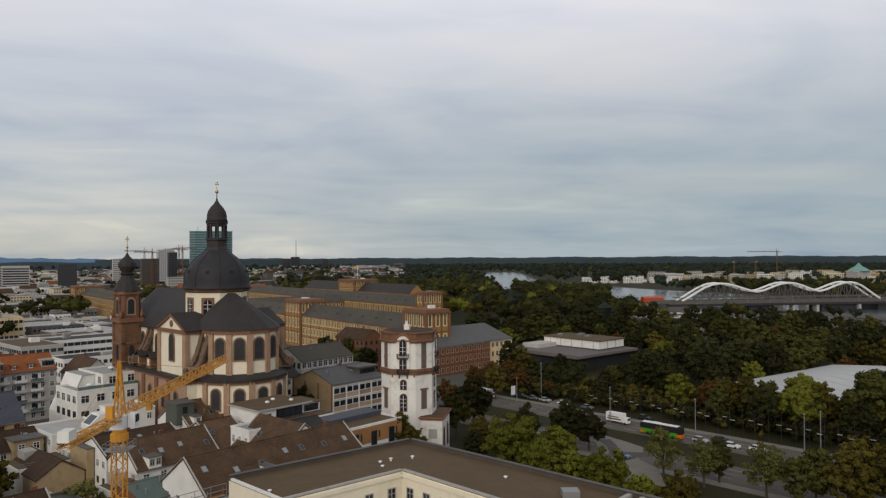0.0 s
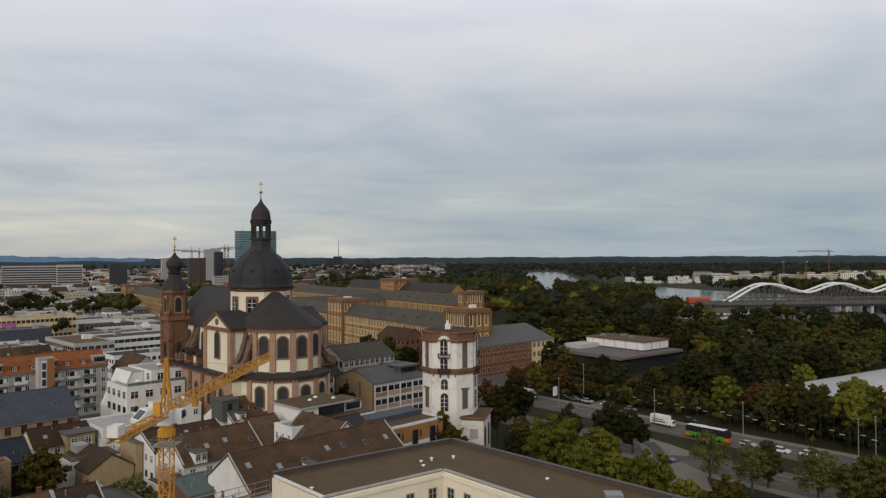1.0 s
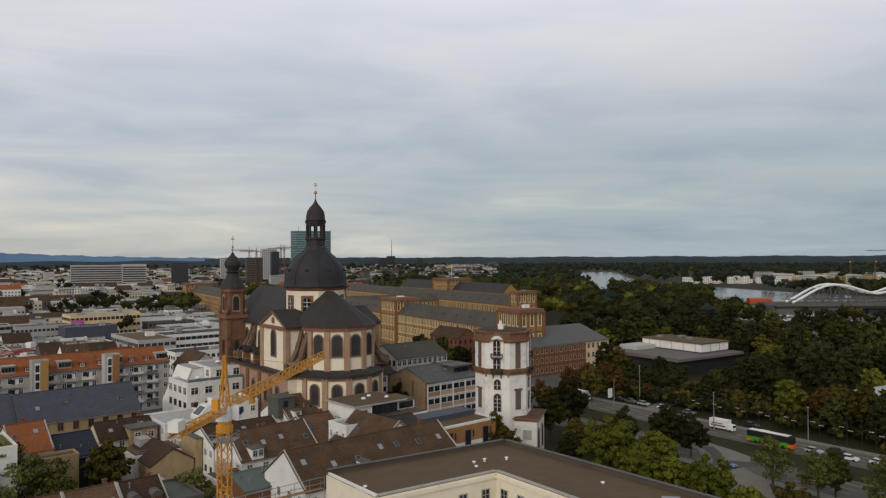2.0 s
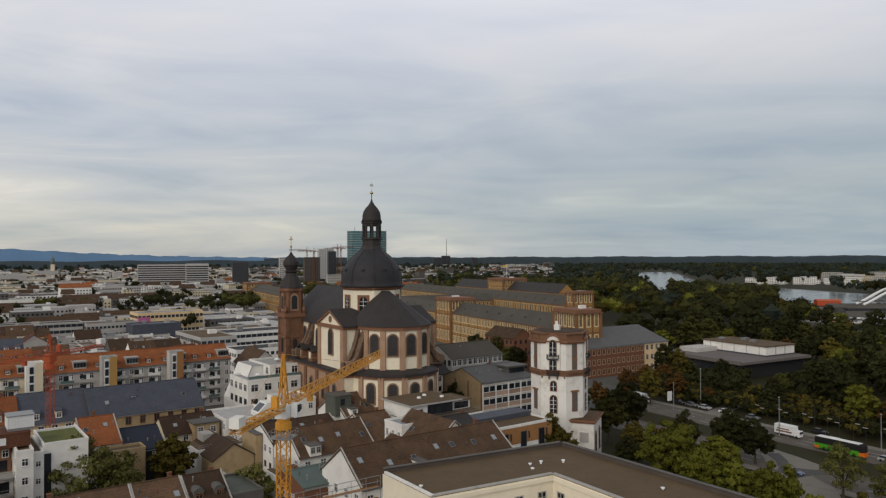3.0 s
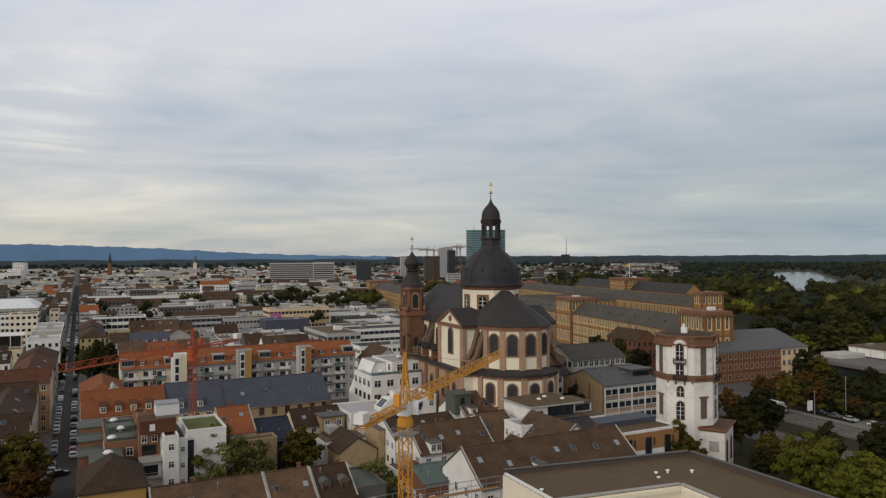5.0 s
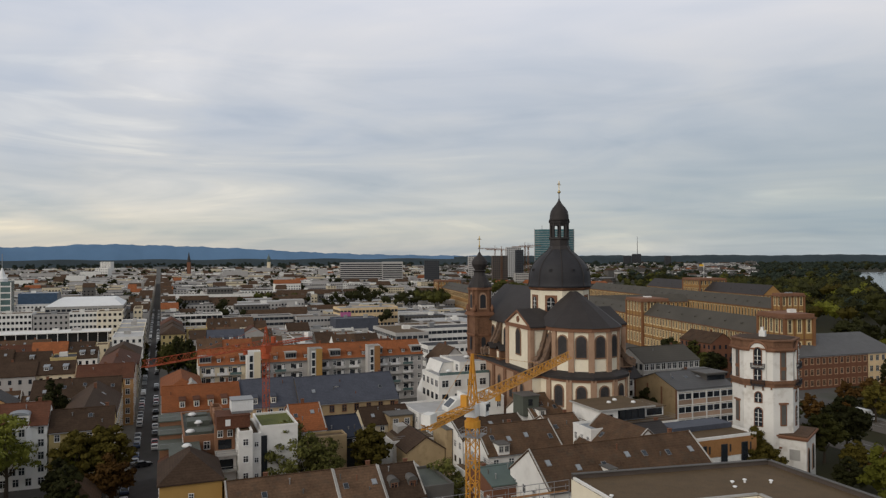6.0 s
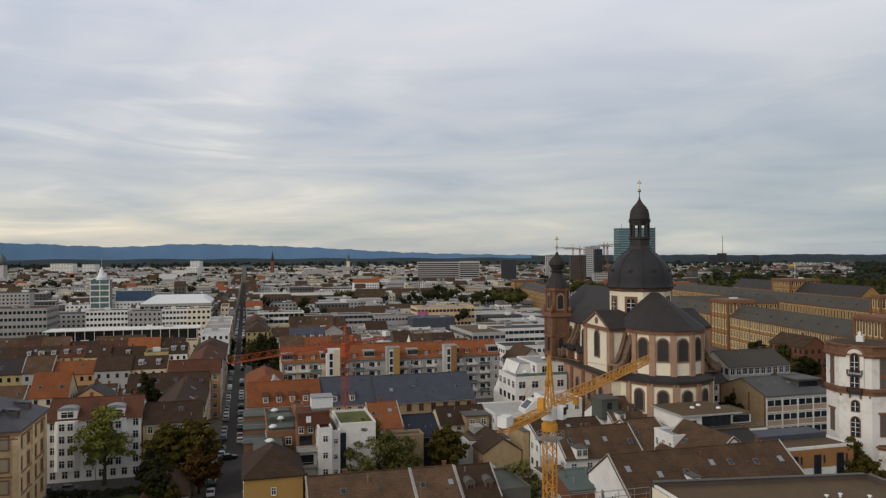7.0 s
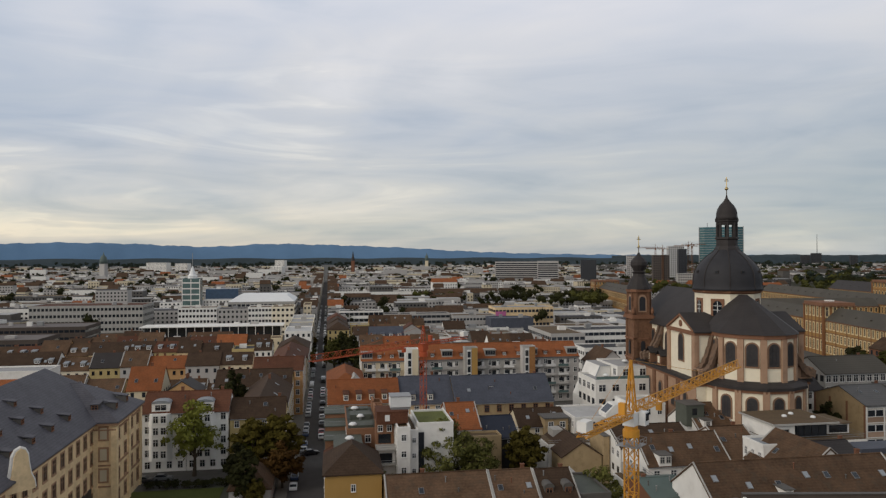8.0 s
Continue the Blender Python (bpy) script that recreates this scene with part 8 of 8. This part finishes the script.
# woods further off, too many to count
def woods(name, count, az0, az1, d0, d1, test, kind, size, label, seed, hmin=11, hmax=19, per=14):
    rnd = np.random.default_rng(seed)
    cs = []
    while len(cs) < count * 4:
        az, D = rnd.uniform(az0, az1), math.sqrt(rnd.uniform(d0 ** 2, d1 ** 2))
        x, y = math.sin(math.radians(az)) * D, math.cos(math.radians(az)) * D
        if not test(x, y, D, az):
            continue
        h = rnd.uniform(hmin, hmax) * (0.66 if az > 15 and 440 < D < 800 else 1.0)
        for _ in range(4):
            cs.append((x + rnd.normal() * 3.0, y + rnd.normal() * 3.0, h * rnd.uniform(0.45, 0.8), h * rnd.uniform(0.2, 0.34)))
    V, F = leaf_cloud(rnd, cs, per, size)
    c = np.array(cs)
    dirs = np.array([(0.75, 0, 0), (0, 0.75, 0), (-0.75, 0, 0), (0, -0.75, 0), (0, 0, 0.62), (0, 0, -0.9)])
    W = (c[:, None, :3] + dirs[None] * c[:, None, 3:4]).reshape(-1, 3)
    tri = np.array([(0, 1, 4), (1, 2, 4), (2, 3, 4), (3, 0, 4), (1, 0, 5), (2, 1, 5), (3, 2, 5), (0, 3, 5)])
    G = (np.arange(len(c))[:, None, None] * 6 + tri[None] + len(V)).reshape(-1, 3)
    me = bpy.data.meshes.new(name)
    me.from_pydata(np.vstack([V, W]).tolist(), [], F.tolist() + G.tolist())
    me.materials.append(LEAF[kind])
    me.update()
    ob = new(name, me)
    tagged(ob, label, "trees", kind="stuff")


def on_water(x, y):
    """Between the river's banks."""
    def bank(pts):
        for (x0, y0), (x1, y1) in zip(pts, pts[1:]):
            if y1 <= y <= y0:
                return x0 + (x1 - x0) * (y - y0) / (y1 - y0)
        return None
    n, f = bank(((100, 2450), (82, 1420), (86, 1180), (74, 1050), (235, 850), (350, 655), (560, 330))), bank(((255, 2450), (200, 1480), (330, 1120), (470, 830), (660, 640), (900, 330)))
    return n is not None and f is not None and n - 6 < x < f + 6


def palace_at(x, y):
    pa, pb = x * math.cos(radians(38)) + y * math.sin(radians(38)), -x * math.sin(radians(38)) + y * math.cos(radians(38))
    return 140 < pa < 360 and 240 < pb < 835


def river_view(az):
    """Where the far reach of the river opens between the trees."""
    return 4.3 < az < 5.8 or 2.3 < az < 2.9


def river_bank(x, y, D, az):
    gap = (river_view(az) and D > 840) or (12.9 < az < 18.6 and D > 660) or (15 < az < 36 and 660 < D < 800 and noise.noise(Vector((x * 0.03, y * 0.03, 9))) < 0.05) or (15 < az < 34 and 470 < D < 720 and noise.noise(Vector((x * 0.022, y * 0.022, 7))) < 0.12)
    return not on_water(x, y) and not palace_at(x, y) and (az > -3 or D > 640) and x < 0.62 * y and not gap and (D > 545 or in_park(x, y)) and not (190 < x < 640 and 618 < y < 770)


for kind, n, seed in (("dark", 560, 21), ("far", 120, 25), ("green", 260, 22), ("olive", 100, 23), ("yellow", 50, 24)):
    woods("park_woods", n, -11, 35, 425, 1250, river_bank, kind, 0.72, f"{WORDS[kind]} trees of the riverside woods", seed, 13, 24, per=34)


def bank_row(x, y, D, az):
    return not on_water(x, y) and not palace_at(x, y) and not river_view(az) and (az < 12.7 or D < 700)


for kind, n, seed in (("dark", 190, 51), ("green", 140, 52)):
    woods("bank_trees", n + 30, -7, 13.0, 800, 1130, bank_row, kind, 0.9, f"{WORDS[kind]} tall trees along the river bank", seed, 17, 25)


def beyond(x, y, D, az):
    clear = (10 < az < 36 and D < 1500 and noise.noise(Vector((x * 0.01, y * 0.01, 4))) < 0.3) or (-13 < az < -3 and 1500 < D and noise.noise(Vector((x * 0.004, y * 0.004, 2))) < 0.25) or (280 < x < 520 and 1380 < y < 1460)
    return not on_water(x, y) and not palace_at(x, y) and not clear


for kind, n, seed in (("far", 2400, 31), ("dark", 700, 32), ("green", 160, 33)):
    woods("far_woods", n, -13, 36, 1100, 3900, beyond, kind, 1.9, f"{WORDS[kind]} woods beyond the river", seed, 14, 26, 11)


def town_gap(x, y, D, az):
    a = x * math.cos(radians(TOWN)) + y * math.sin(radians(TOWN))
    b = -x * math.sin(radians(TOWN)) + y * math.cos(radians(TOWN))
    return not palace_at(x, y) and abs(a + 2.7) > 9 and not (175 < a < 290 and b < 690)


for k in range(10):                                       # trees along the old street
    x, y = plan((-6.1, 0.7)[k % 2], 340 + k * 11.5)
    put_tree(x, y, ("dark", "green", "olive")[k % 3], 0.30 + 0.04 * (k % 3), "along the old street", "street trees")


for k in range(9):                                        # a green court beside the street
    x, y = plan(4.5 + (k % 3) * 4.2, 336 + (k // 3) * 14 + (k % 2) * 4)
    put_tree(x, y, ("green", "dark", "dark")[k % 3], 0.72 + 0.08 * (k % 2), "in a court beside the old street")


def clump(cx, cy, r):
    return lambda x, y, D, az: (x - cx) ** 2 + (y - cy) ** 2 < r * r


for cx, cy, r, n, kind in ((-375, 705, 32, 16, "dark"), (-345, 640, 24, 10, "green"), (-352, 600, 16, 5, "dark"), (-430, 640, 30, 8, "dark"), (-470, 560, 26, 7, "green")):
    woods("town_trees", n, -45, -22, 600, 860, clump(cx, cy, r), kind, 0.7, f"{WORDS[kind]} trees behind the flat roofs", 60 + n, 14, 20, 26)
woods("park_shrubs", 420, 4, 36, 205, 330, lambda x, y, D, az: 211 < x * math.cos(radians(RT)) + y * math.sin(radians(RT)) < 242, "dark", 0.45, "dark undergrowth between the park trees", 71, 2.5, 5.0, 30)
woods("park_shrubs", 60, 5, 16.5, 285, 330, lambda x, y, D, az: in_park(x, y), "dark", 0.45, "dark shrubs before the museum", 73, 4.5, 8.0, 30)
woods("park_shrubs", 160, 4, 36, 205, 330, lambda x, y, D, az: 211 < x * math.cos(radians(RT)) + y * math.sin(radians(RT)) < 242, "olive", 0.45, "brownish undergrowth between the park trees", 72, 2.5, 5.0, 30)
woods("town_trees", 1000, -75, -14, 480, 2600, town_gap, "dark", 1.0, "dark trees scattered among the far houses", 41, 12, 19)
woods("town_trees", 200, -24, -9, 700, 2600, town_gap, "green", 1.1, "green trees behind the palace", 42, 14, 22)
woods("far_woods", 600, -80, -10, 2500, 4100, lambda x, y, D, az: True, "far", 2.4, "dark wooded plain before the hills, tinted for haze", 43, 16, 26)


# ---- vehicles, lamps and street furniture ----
CAR_MESH = {}


def car(x, y, turn, paint, group="parked cars", z=0.06, where="parked along the street"):
    if not CAR_MESH:
        def wedge(pr, w):
            n = len(pr)
            return [(xx, -w, zz) for xx, zz in pr] + [(xx, w, zz) for xx, zz in pr], [tuple(range(n)), tuple(range(2 * n - 1, n - 1, -1))] + [((i + 1) % n, i, n + i, n + (i + 1) % n) for i in range(n)]
        CAR_MESH["body"] = Solid().add(*wedge([(-2.1, 0.3), (2.1, 0.3), (2.15, 0.7), (1.9, 0.86), (0.95, 0.98), (-1.9, 0.98), (-2.12, 0.8)], 0.88))
        CAR_MESH["cabin"] = Solid().add(*wedge([(-1.85, 0.96), (0.95, 0.96), (0.25, 1.42), (-1.35, 1.44)], 0.76))
        CAR_MESH["roof"] = Solid().add(*wedge([(-1.38, 1.43), (0.28, 1.41), (0.2, 1.47), (-1.3, 1.49)], 0.70))
        wl = Solid().lathe([(0.1, -0.11), (0.32, -0.11), (0.32, 0.11), (0.1, 0.11)], 12)
        CAR_MESH["wheel"] = wl.mesh("wheel", M["tyre"])
        CAR_MESH["glass"] = CAR_MESH["cabin"].mesh("cabin_glass", M["glass"])
        lt = Solid().box(2.06, 2.17, -0.8, -0.5, 0.6, 0.74)
        CAR_MESH["light"] = lt.mesh("headlight", M["white_paint"])
    if ("b", paint) not in CAR_MESH:
        CAR_MESH[("b", paint)] = CAR_MESH["body"].mesh("body", CARS[paint])
        CAR_MESH[("r", paint)] = CAR_MESH["roof"].mesh("roof", CARS[paint])
    c = thing("car", x, y, z, turn, f"{paint} car {where}", "car", group)
    part("body", CAR_MESH[("b", paint)], None, c)
    part("cabin_glass", CAR_MESH["glass"], None, c)
    part("roof", CAR_MESH[("r", paint)], None, c)
    for wx in (-1.3, 1.3):
        for wy in (-0.8, 0.8):
            part("wheel", CAR_MESH["wheel"], None, c).matrix_basis = pose(wx, wy, 0.32, 90, 0, 0)
    for wy in (0, 1.3) if group != "parked cars" else ():
        part("headlight", CAR_MESH["light"], None, c).matrix_basis = pose(0, wy, 0)
    return c


crng = random.Random(9)
PAINT = ["white", "silver", "grey", "grey", "black", "black", "blue", "red", "white", "silver"]
b = 150.0
while b < 290:
    if crng.random() < 0.88 and not 188 < b < 196:
        car(*plan(-6.3 if b < 186 else -5.0, b), TOWN + 90 + crng.uniform(-1, 1), crng.choice(PAINT), z=0.05)
    if b > 196 and crng.random() < 0.7:
        car(*plan(-0.4, b + 1.5), TOWN + 90 + crng.uniform(-1, 1), crng.choice(PAINT), z=0.05)
    b += crng.choice((5.3, 5.6, 6.2, 7.5, 9.0))
car(*plan(-2.2, 153), TOWN - 90, "red", "moving cars", 0.05, "driving down the street")
car(*plan(-4.4, 151.5), TOWN - 90, "black", "moving cars", 0.05, "driving down the street")
car(*plan(-3.0, 196), TOWN + 20, "black", "moving cars", 0.06, "turning at the crossing")
for k, (a, bb) in enumerate(((-41, 179), (-37, 180), (-20, 178), (-16, 177))):
    car(*plan(a, bb), TOWN, ("black", "grey", "white", "black")[k], "parked cars", 0.0, "parked before the white houses")
for a, bb, p in ((191.4, 92.4, "silver"), (191.6, 83.6, "white"), (193.2, 77.3, "white"), (196.3, 64.5, "white"), (195.5, 88.5, "black")):
    car(*avenue(a, bb), RT - 90, p, "avenue traffic", 0.14, "driving on the avenue")
for a, bb, p in ((206.5, 158, "silver"), (206.5, 163.5, "grey"), (206.5, 169, "black"), (206.5, 150, "white"), (162.4, 99.5, "blue"), (205.8, 118, "black"), (206.5, 140, "grey")):
    car(*avenue(a, bb), RT - 90, p, "cars by the avenue", 0.06, "parked beside the avenue")
for k in range(4):
    a, bb = 335 + crng.uniform(-12, 12), crng.uniform(-60, 160)
    car(*avenue(a, bb), RT - 90 + crng.choice((0, 90)), crng.choice(PAINT), "cars on the far approach", 0.06, "on the bridge approach road")


def bus():
    b_ = thing("coach", *avenue(190.0, 103.3), 0.14, RT - 90, "bright green coach with orange rear and white roof", "bus")
    green = material("green_coach_paint", (0.07, 0.28, 0.02), rough=0.3, vary=0.05, bump=0.0)
    orange = material("orange_coach_paint", (0.62, 0.14, 0.02), rough=0.3, vary=0.05, bump=0.0)
    part("body", Solid().prism([(-6.4, -1.25), (5.2, -1.25), (5.2, 1.25), (-6.4, 1.25)], 0.45, 1.75), green, b_)
    part("front", Solid().prism([(5.2, -1.25), (6.3, -1.2), (6.5, -0.7), (6.5, 0.7), (6.3, 1.2), (5.2, 1.25)], 0.45, 1.5), orange, b_, "orange front")
    part("rear_stripe", Solid().box(-6.45, -5.2, -1.27, 1.27, 0.45, 1.1), orange, b_)
    part("window_band", Solid().prism([(-6.35, -1.22), (6.0, -1.22), (6.4, -0.7), (6.4, 0.7), (6.0, 1.22), (-6.35, 1.22)], 1.5, 3.2), M["tyre"], b_, "black glazed window band")
    part("roof", Solid().prism([(-6.3, -1.2), (5.9, -1.2), (6.2, -0.7), (6.2, 0.7), (5.9, 1.2), (-6.3, 1.2)], 3.2, 3.5, [(-6.0, -0.9), (5.5, -0.9), (5.8, -0.5), (5.8, 0.5), (5.5, 0.9), (-6.0, 0.9)]), M["tyre"], b_, "black roof edge")
    part("roof_panel", Solid().box(-6.0, 5.2, -1.0, 1.0, 3.42, 3.54), M["white_paint"], b_)
    part("air_conditioner", Solid().box(-3, -0.5, -0.7, 0.7, 3.54, 3.7), M["white_paint"], b_)
    for wx in (-3.8, -2.6, 4.0):
        for wy in (-1.1, 1.1):
            part("wheel", Solid().lathe([(0.2, -0.15), (0.5, -0.15), (0.5, 0.15), (0.2, 0.15)], 14), M["tyre"], b_).matrix_basis = pose(wx, wy, 0.5, 90, 0, 0)


def van(a, bb, length, height, label, stripe=False):
    v = thing("box_van", *avenue(a, bb), 0.14, RT - 90, label, "van", "box vans")
    part("box", Solid().box(-length / 2, length / 2 - 1.6, -1.1, 1.1, 0.7, height), M["white_paint"], v)
    part("cab", Solid().prism([(length / 2 - 1.5, -1.0), (length / 2, -0.9), (length / 2, 0.9), (length / 2 - 1.5, 1.0)], 0.5, 2.1), M["white_paint"], v)
    part("windscreen", Solid().box(length / 2 - 0.3, length / 2 + 0.04, -0.8, 0.8, 1.3, 1.95), M["glass"], v)
    if stripe:
        part("side_lettering", Solid().box(-length / 2 + 0.5, length / 2 - 2.2, -1.14, -1.1, 1.2, 1.6).box(-length / 2 + 0.8, length / 2 - 3.0, -1.14, -1.1, 1.9, 2.2), M["brick"], v)
    for wx in (-length / 3, length / 2 - 0.9):
        for wy in (-0.95, 0.95):
            part("wheel", Solid().lathe([(0.15, -0.12), (0.38, -0.12), (0.38, 0.12), (0.15, 0.12)], 12), M["tyre"], v).matrix_basis = pose(wx, wy, 0.38, 90, 0, 0)


bus()
van(197.6, 178.0, 7.0, 3.1, "white box van on the avenue")
van(195.2, 121.0, 7.5, 3.2, "white delivery van with side lettering", True)


def lamp(x, y, h, turn):
    l = thing("street_lamp", x, y, 0, turn, "tall grey steel street lamp beside the avenue", "street lamp", "avenue lamps")
    part("base", Solid().lathe([(0.22, 0), (0.22, 0.6), (0.12, 0.7)], 8), M["steel"], l)
    part("pole", Solid().tube((0, 0, 0.5), (0, 0, h), 0.16, 8, 0.10), M["steel"], l)
    part("lamp_head", Solid().lathe([(0.12, h), (0.26, h + 0.1), (0.26, h + 0.3), (0.1, h + 0.4)], 8), M["steel"], l)


for x, y, h in ((35.6, 260.7, 13.0), (51.9, 223.1, 11.0), (74.5, 211.8, 9.5), (95.7, 189.9, 9.8), (98.6, 187.2, 11.0), (26, 254, 9.0), (118, 172, 10)):
    lamp(x, y, h, RT)
# a lit advertising pillar and hanging tram lamps above the park path
p = thing("advertising_pillar", *avenue(203.6, 170.5), 0.2, RT, "white poster pillar beside the avenue", "pillar")
part("foot", Solid().box(-0.3, 0.3, -0.2, 0.2, 0, 1.0), M["dark_metal"], p)
part("poster_case", Solid().box(-1.0, 1.0, -0.2, 0.2, 1.0, 4.2), M["white_paint"], p)
for k in range(24):
    row = k % 2
    x, y = avenue(204.2, 46.5 + (k // 2) * 7.2 + row * 3.4)
    t = thing("hanging_lamp", x, y, 0, RT, "slim white tube lamp hung over the avenue", "lamp", "avenue tube lamps")
    reach = 11.8 if row else 14.5
    part("pole", Solid().tube((0, 0, 0), (0, 0, 8.4), 0.06), M["dark_metal"], t)
    part("span_wire", Solid().tube((0, 0, 8.3), (-reach, 0, 8.1), 0.018), M["dark_metal"], t)
    part("tube", Solid().box(-reach - 0.07, -reach + 0.07, -0.62, 0.62, 7.98, 8.1), M["grey"], t)

# paths and hedges
sheet("pavement_5", [(41.5, 189), (43.0, 207.0), (46.6, 208), (51, 201), (54.9, 193), (52.3, 188.9), (44.2, 187.0)], 0.16, "paving", "pale paved island beside the avenue", "pavement")
sheet("road_5", [(43.6, 203), (47.2, 203.6), (47.6, 197), (46.6, 190.6), (52.0, 189.4), (55.5, 190.5), (53.5, 185.8), (44.6, 182.4), (41.0, 183.5), (43.8, 189.5), (44.6, 196)], 0.18, "asphalt", "narrow dark cycle road curving off the avenue", "road")
sheet("pavement_7", [(41.0, 160), (47.0, 157.5), (50.0, 161), (52.4, 175), (49.6, 184.0), (43.5, 181.3), (42.6, 173)], 0.17, "paving", "pale footpath beside the verge", "pavement")
sheet("pavement_8", [avenue(203.4, 149), avenue(262, 164), avenue(262, 170), avenue(203.4, 155)], 0.16, "paving", "pale brown park path leading off the avenue", "pavement")
sheet("pavement_6", [avenue(128, 70), avenue(132, 68), avenue(148, 92), avenue(146, 97)], 0.18, "paving", "pale footpath to the court building", "pavement")
for k in range(9):
    x, y = plan(-39 + k * 2.1, 173.5 + (k % 2) * 0.5)
    rnd = np.random.default_rng(100 + k)
    V, F = leaf_cloud(rnd, [(rnd.normal() * 0.6, rnd.normal() * 0.5, 0.8, 0.9) for _ in range(7)], 40, 0.20)
    bsh = new("bush", cloud_mesh("bush", V, F, LEAF["dark"]))
    bsh.matrix_basis = pose(x, y, 0.05)
    tagged(bsh, "low dark garden bush beside the lawn", "bush", "garden bushes")
house(-19, -10.5, 157, 170, 4.0, 8.0, "hip", "grey", "brown_tile", label="low garden pavilion with a brown hipped roof", chimneys=0)
# scaffold rails beside the low brown roofs
sc = thing("scaffold", *plan(54, 107.5), 0, TOWN, "tubular scaffold along the low roofs", "scaffold")
for z in (12.2, 13.2, 14.2):
    part("rail", Solid().tube((-14, 0, z), (12, 0, z), 0.06), M["steel"], sc)
for k in range(10):
    part("standard", Solid().tube((-14 + k * 2.9, 0, 0), (-14 + k * 2.9, 0, 14.2), 0.05), M["steel"], sc)
    part("standard", Solid().tube((-14 + k * 2.9, 1.1, 0), (-14 + k * 2.9, 1.1, 13.2), 0.05), M["steel"], sc)
for z in (10.2, 12.2):
    part("plank", Solid().box(-14, 12, 0, 1.1, z - 0.05, z), M["wood"], sc)
# vents, aerials and dishes on the nearer flat roofs
for a, bb, z in ((7, 163, 14.66), (9, 171, 14.66), (8, 180, 14.66), (6, 154, 13.9), (83, 204, 16.62), (92, 211, 19.6)):
    v = thing("roof_ventilator", *plan(a, bb), z, TOWN, "pale round ventilator standing on a flat roof", "ventilator", "roof ventilators")
    part("duct", Solid().lathe([(0.5, 0), (0.5, 0.6)], 10), M["steel"], v)
    part("cowl", Solid().lathe([(0.9, 0.6), (1.0, 0.8), (0.6, 1.15), (0.1, 1.25)], 12), M["white_paint"], v, smooth=True)

# the car parks and approach roads by the bridge
sheet("road_6", [(150, 470), (235, 440), (300, 470), (345, 560), (330, 640), (255, 660), (225, 800), (170, 700), (150, 640)], 0.10, "avenue", "grey approach roads and car parks by the bridge", "road")
for paint, n, sd in (("white", 60, 1), ("silver", 40, 2), ("black", 40, 3), ("red", 5, 4)):
    prng, lot = random.Random(sd), Solid()
    for _ in range(n):
        if prng.random() < 0.6:
            x, y, t = 175 + prng.uniform(0, 75), 600 + int(prng.uniform(0, 9)) * 11.0, 0.2
        else:
            f = prng.random()
            x, y, t = 165 + 160 * f, 585 - 95 * f + prng.choice((-8, -4, 0, 22, 26)), -0.54
        c, s_ = math.cos(t), math.sin(t)
        for x0, x1, w, z0, z1 in ((-2.1, 2.1, 0.9, 0.35, 0.95), (-1.6, 0.8, 0.75, 0.95, 1.5)):
            lot.prism([(x + u * c - v * s_, y + u * s_ + v * c) for u, v in ((x0, -w), (x1, -w), (x1, w), (x0, w))], z0, z1)
    tagged(part("distant_cars", lot, CARS[paint]), f"{paint} cars far off by the river bridge", "cars", kind="stuff")
for paint, sd in (("white", 11), ("silver", 12), ("grey", 13), ("black", 14)):
    prng, lot = random.Random(sd), Solid()
    for _ in range(34):
        a, bb = prng.choice((-5.0, -0.4)), prng.uniform(292, 760)
        for y0, y1, w, z0, z1 in ((-2.1, 2.1, 0.9, 0.35, 0.95), (-1.6, 1.0, 0.75, 0.95, 1.5)):
            lot.prism([plan(a + u, bb + v) for u, v in ((-w, y0), (w, y0), (w, y1), (-w, y1))], z0, z1)
    tagged(part("distant_cars", lot, CARS[paint]), f"{paint} cars parked far down the street", "cars", kind="stuff")
tent = thing("storage_hall", 240, 819, 0, 5, "low orange-red storage hall beside the river", "hall")
part("wall", Solid().box(-12, 12, -5, 5, 0, 4.5), material("orange_red_sheet", (0.42, 0.07, 0.025), rough=0.5, vary=0.15, bump=0.0), tent)
part("roof", Solid().gable(-12, 12, -5, 5, 4.5, 6.2, "x", over=0.3, thick=0.2), M["crane_red"], tent)
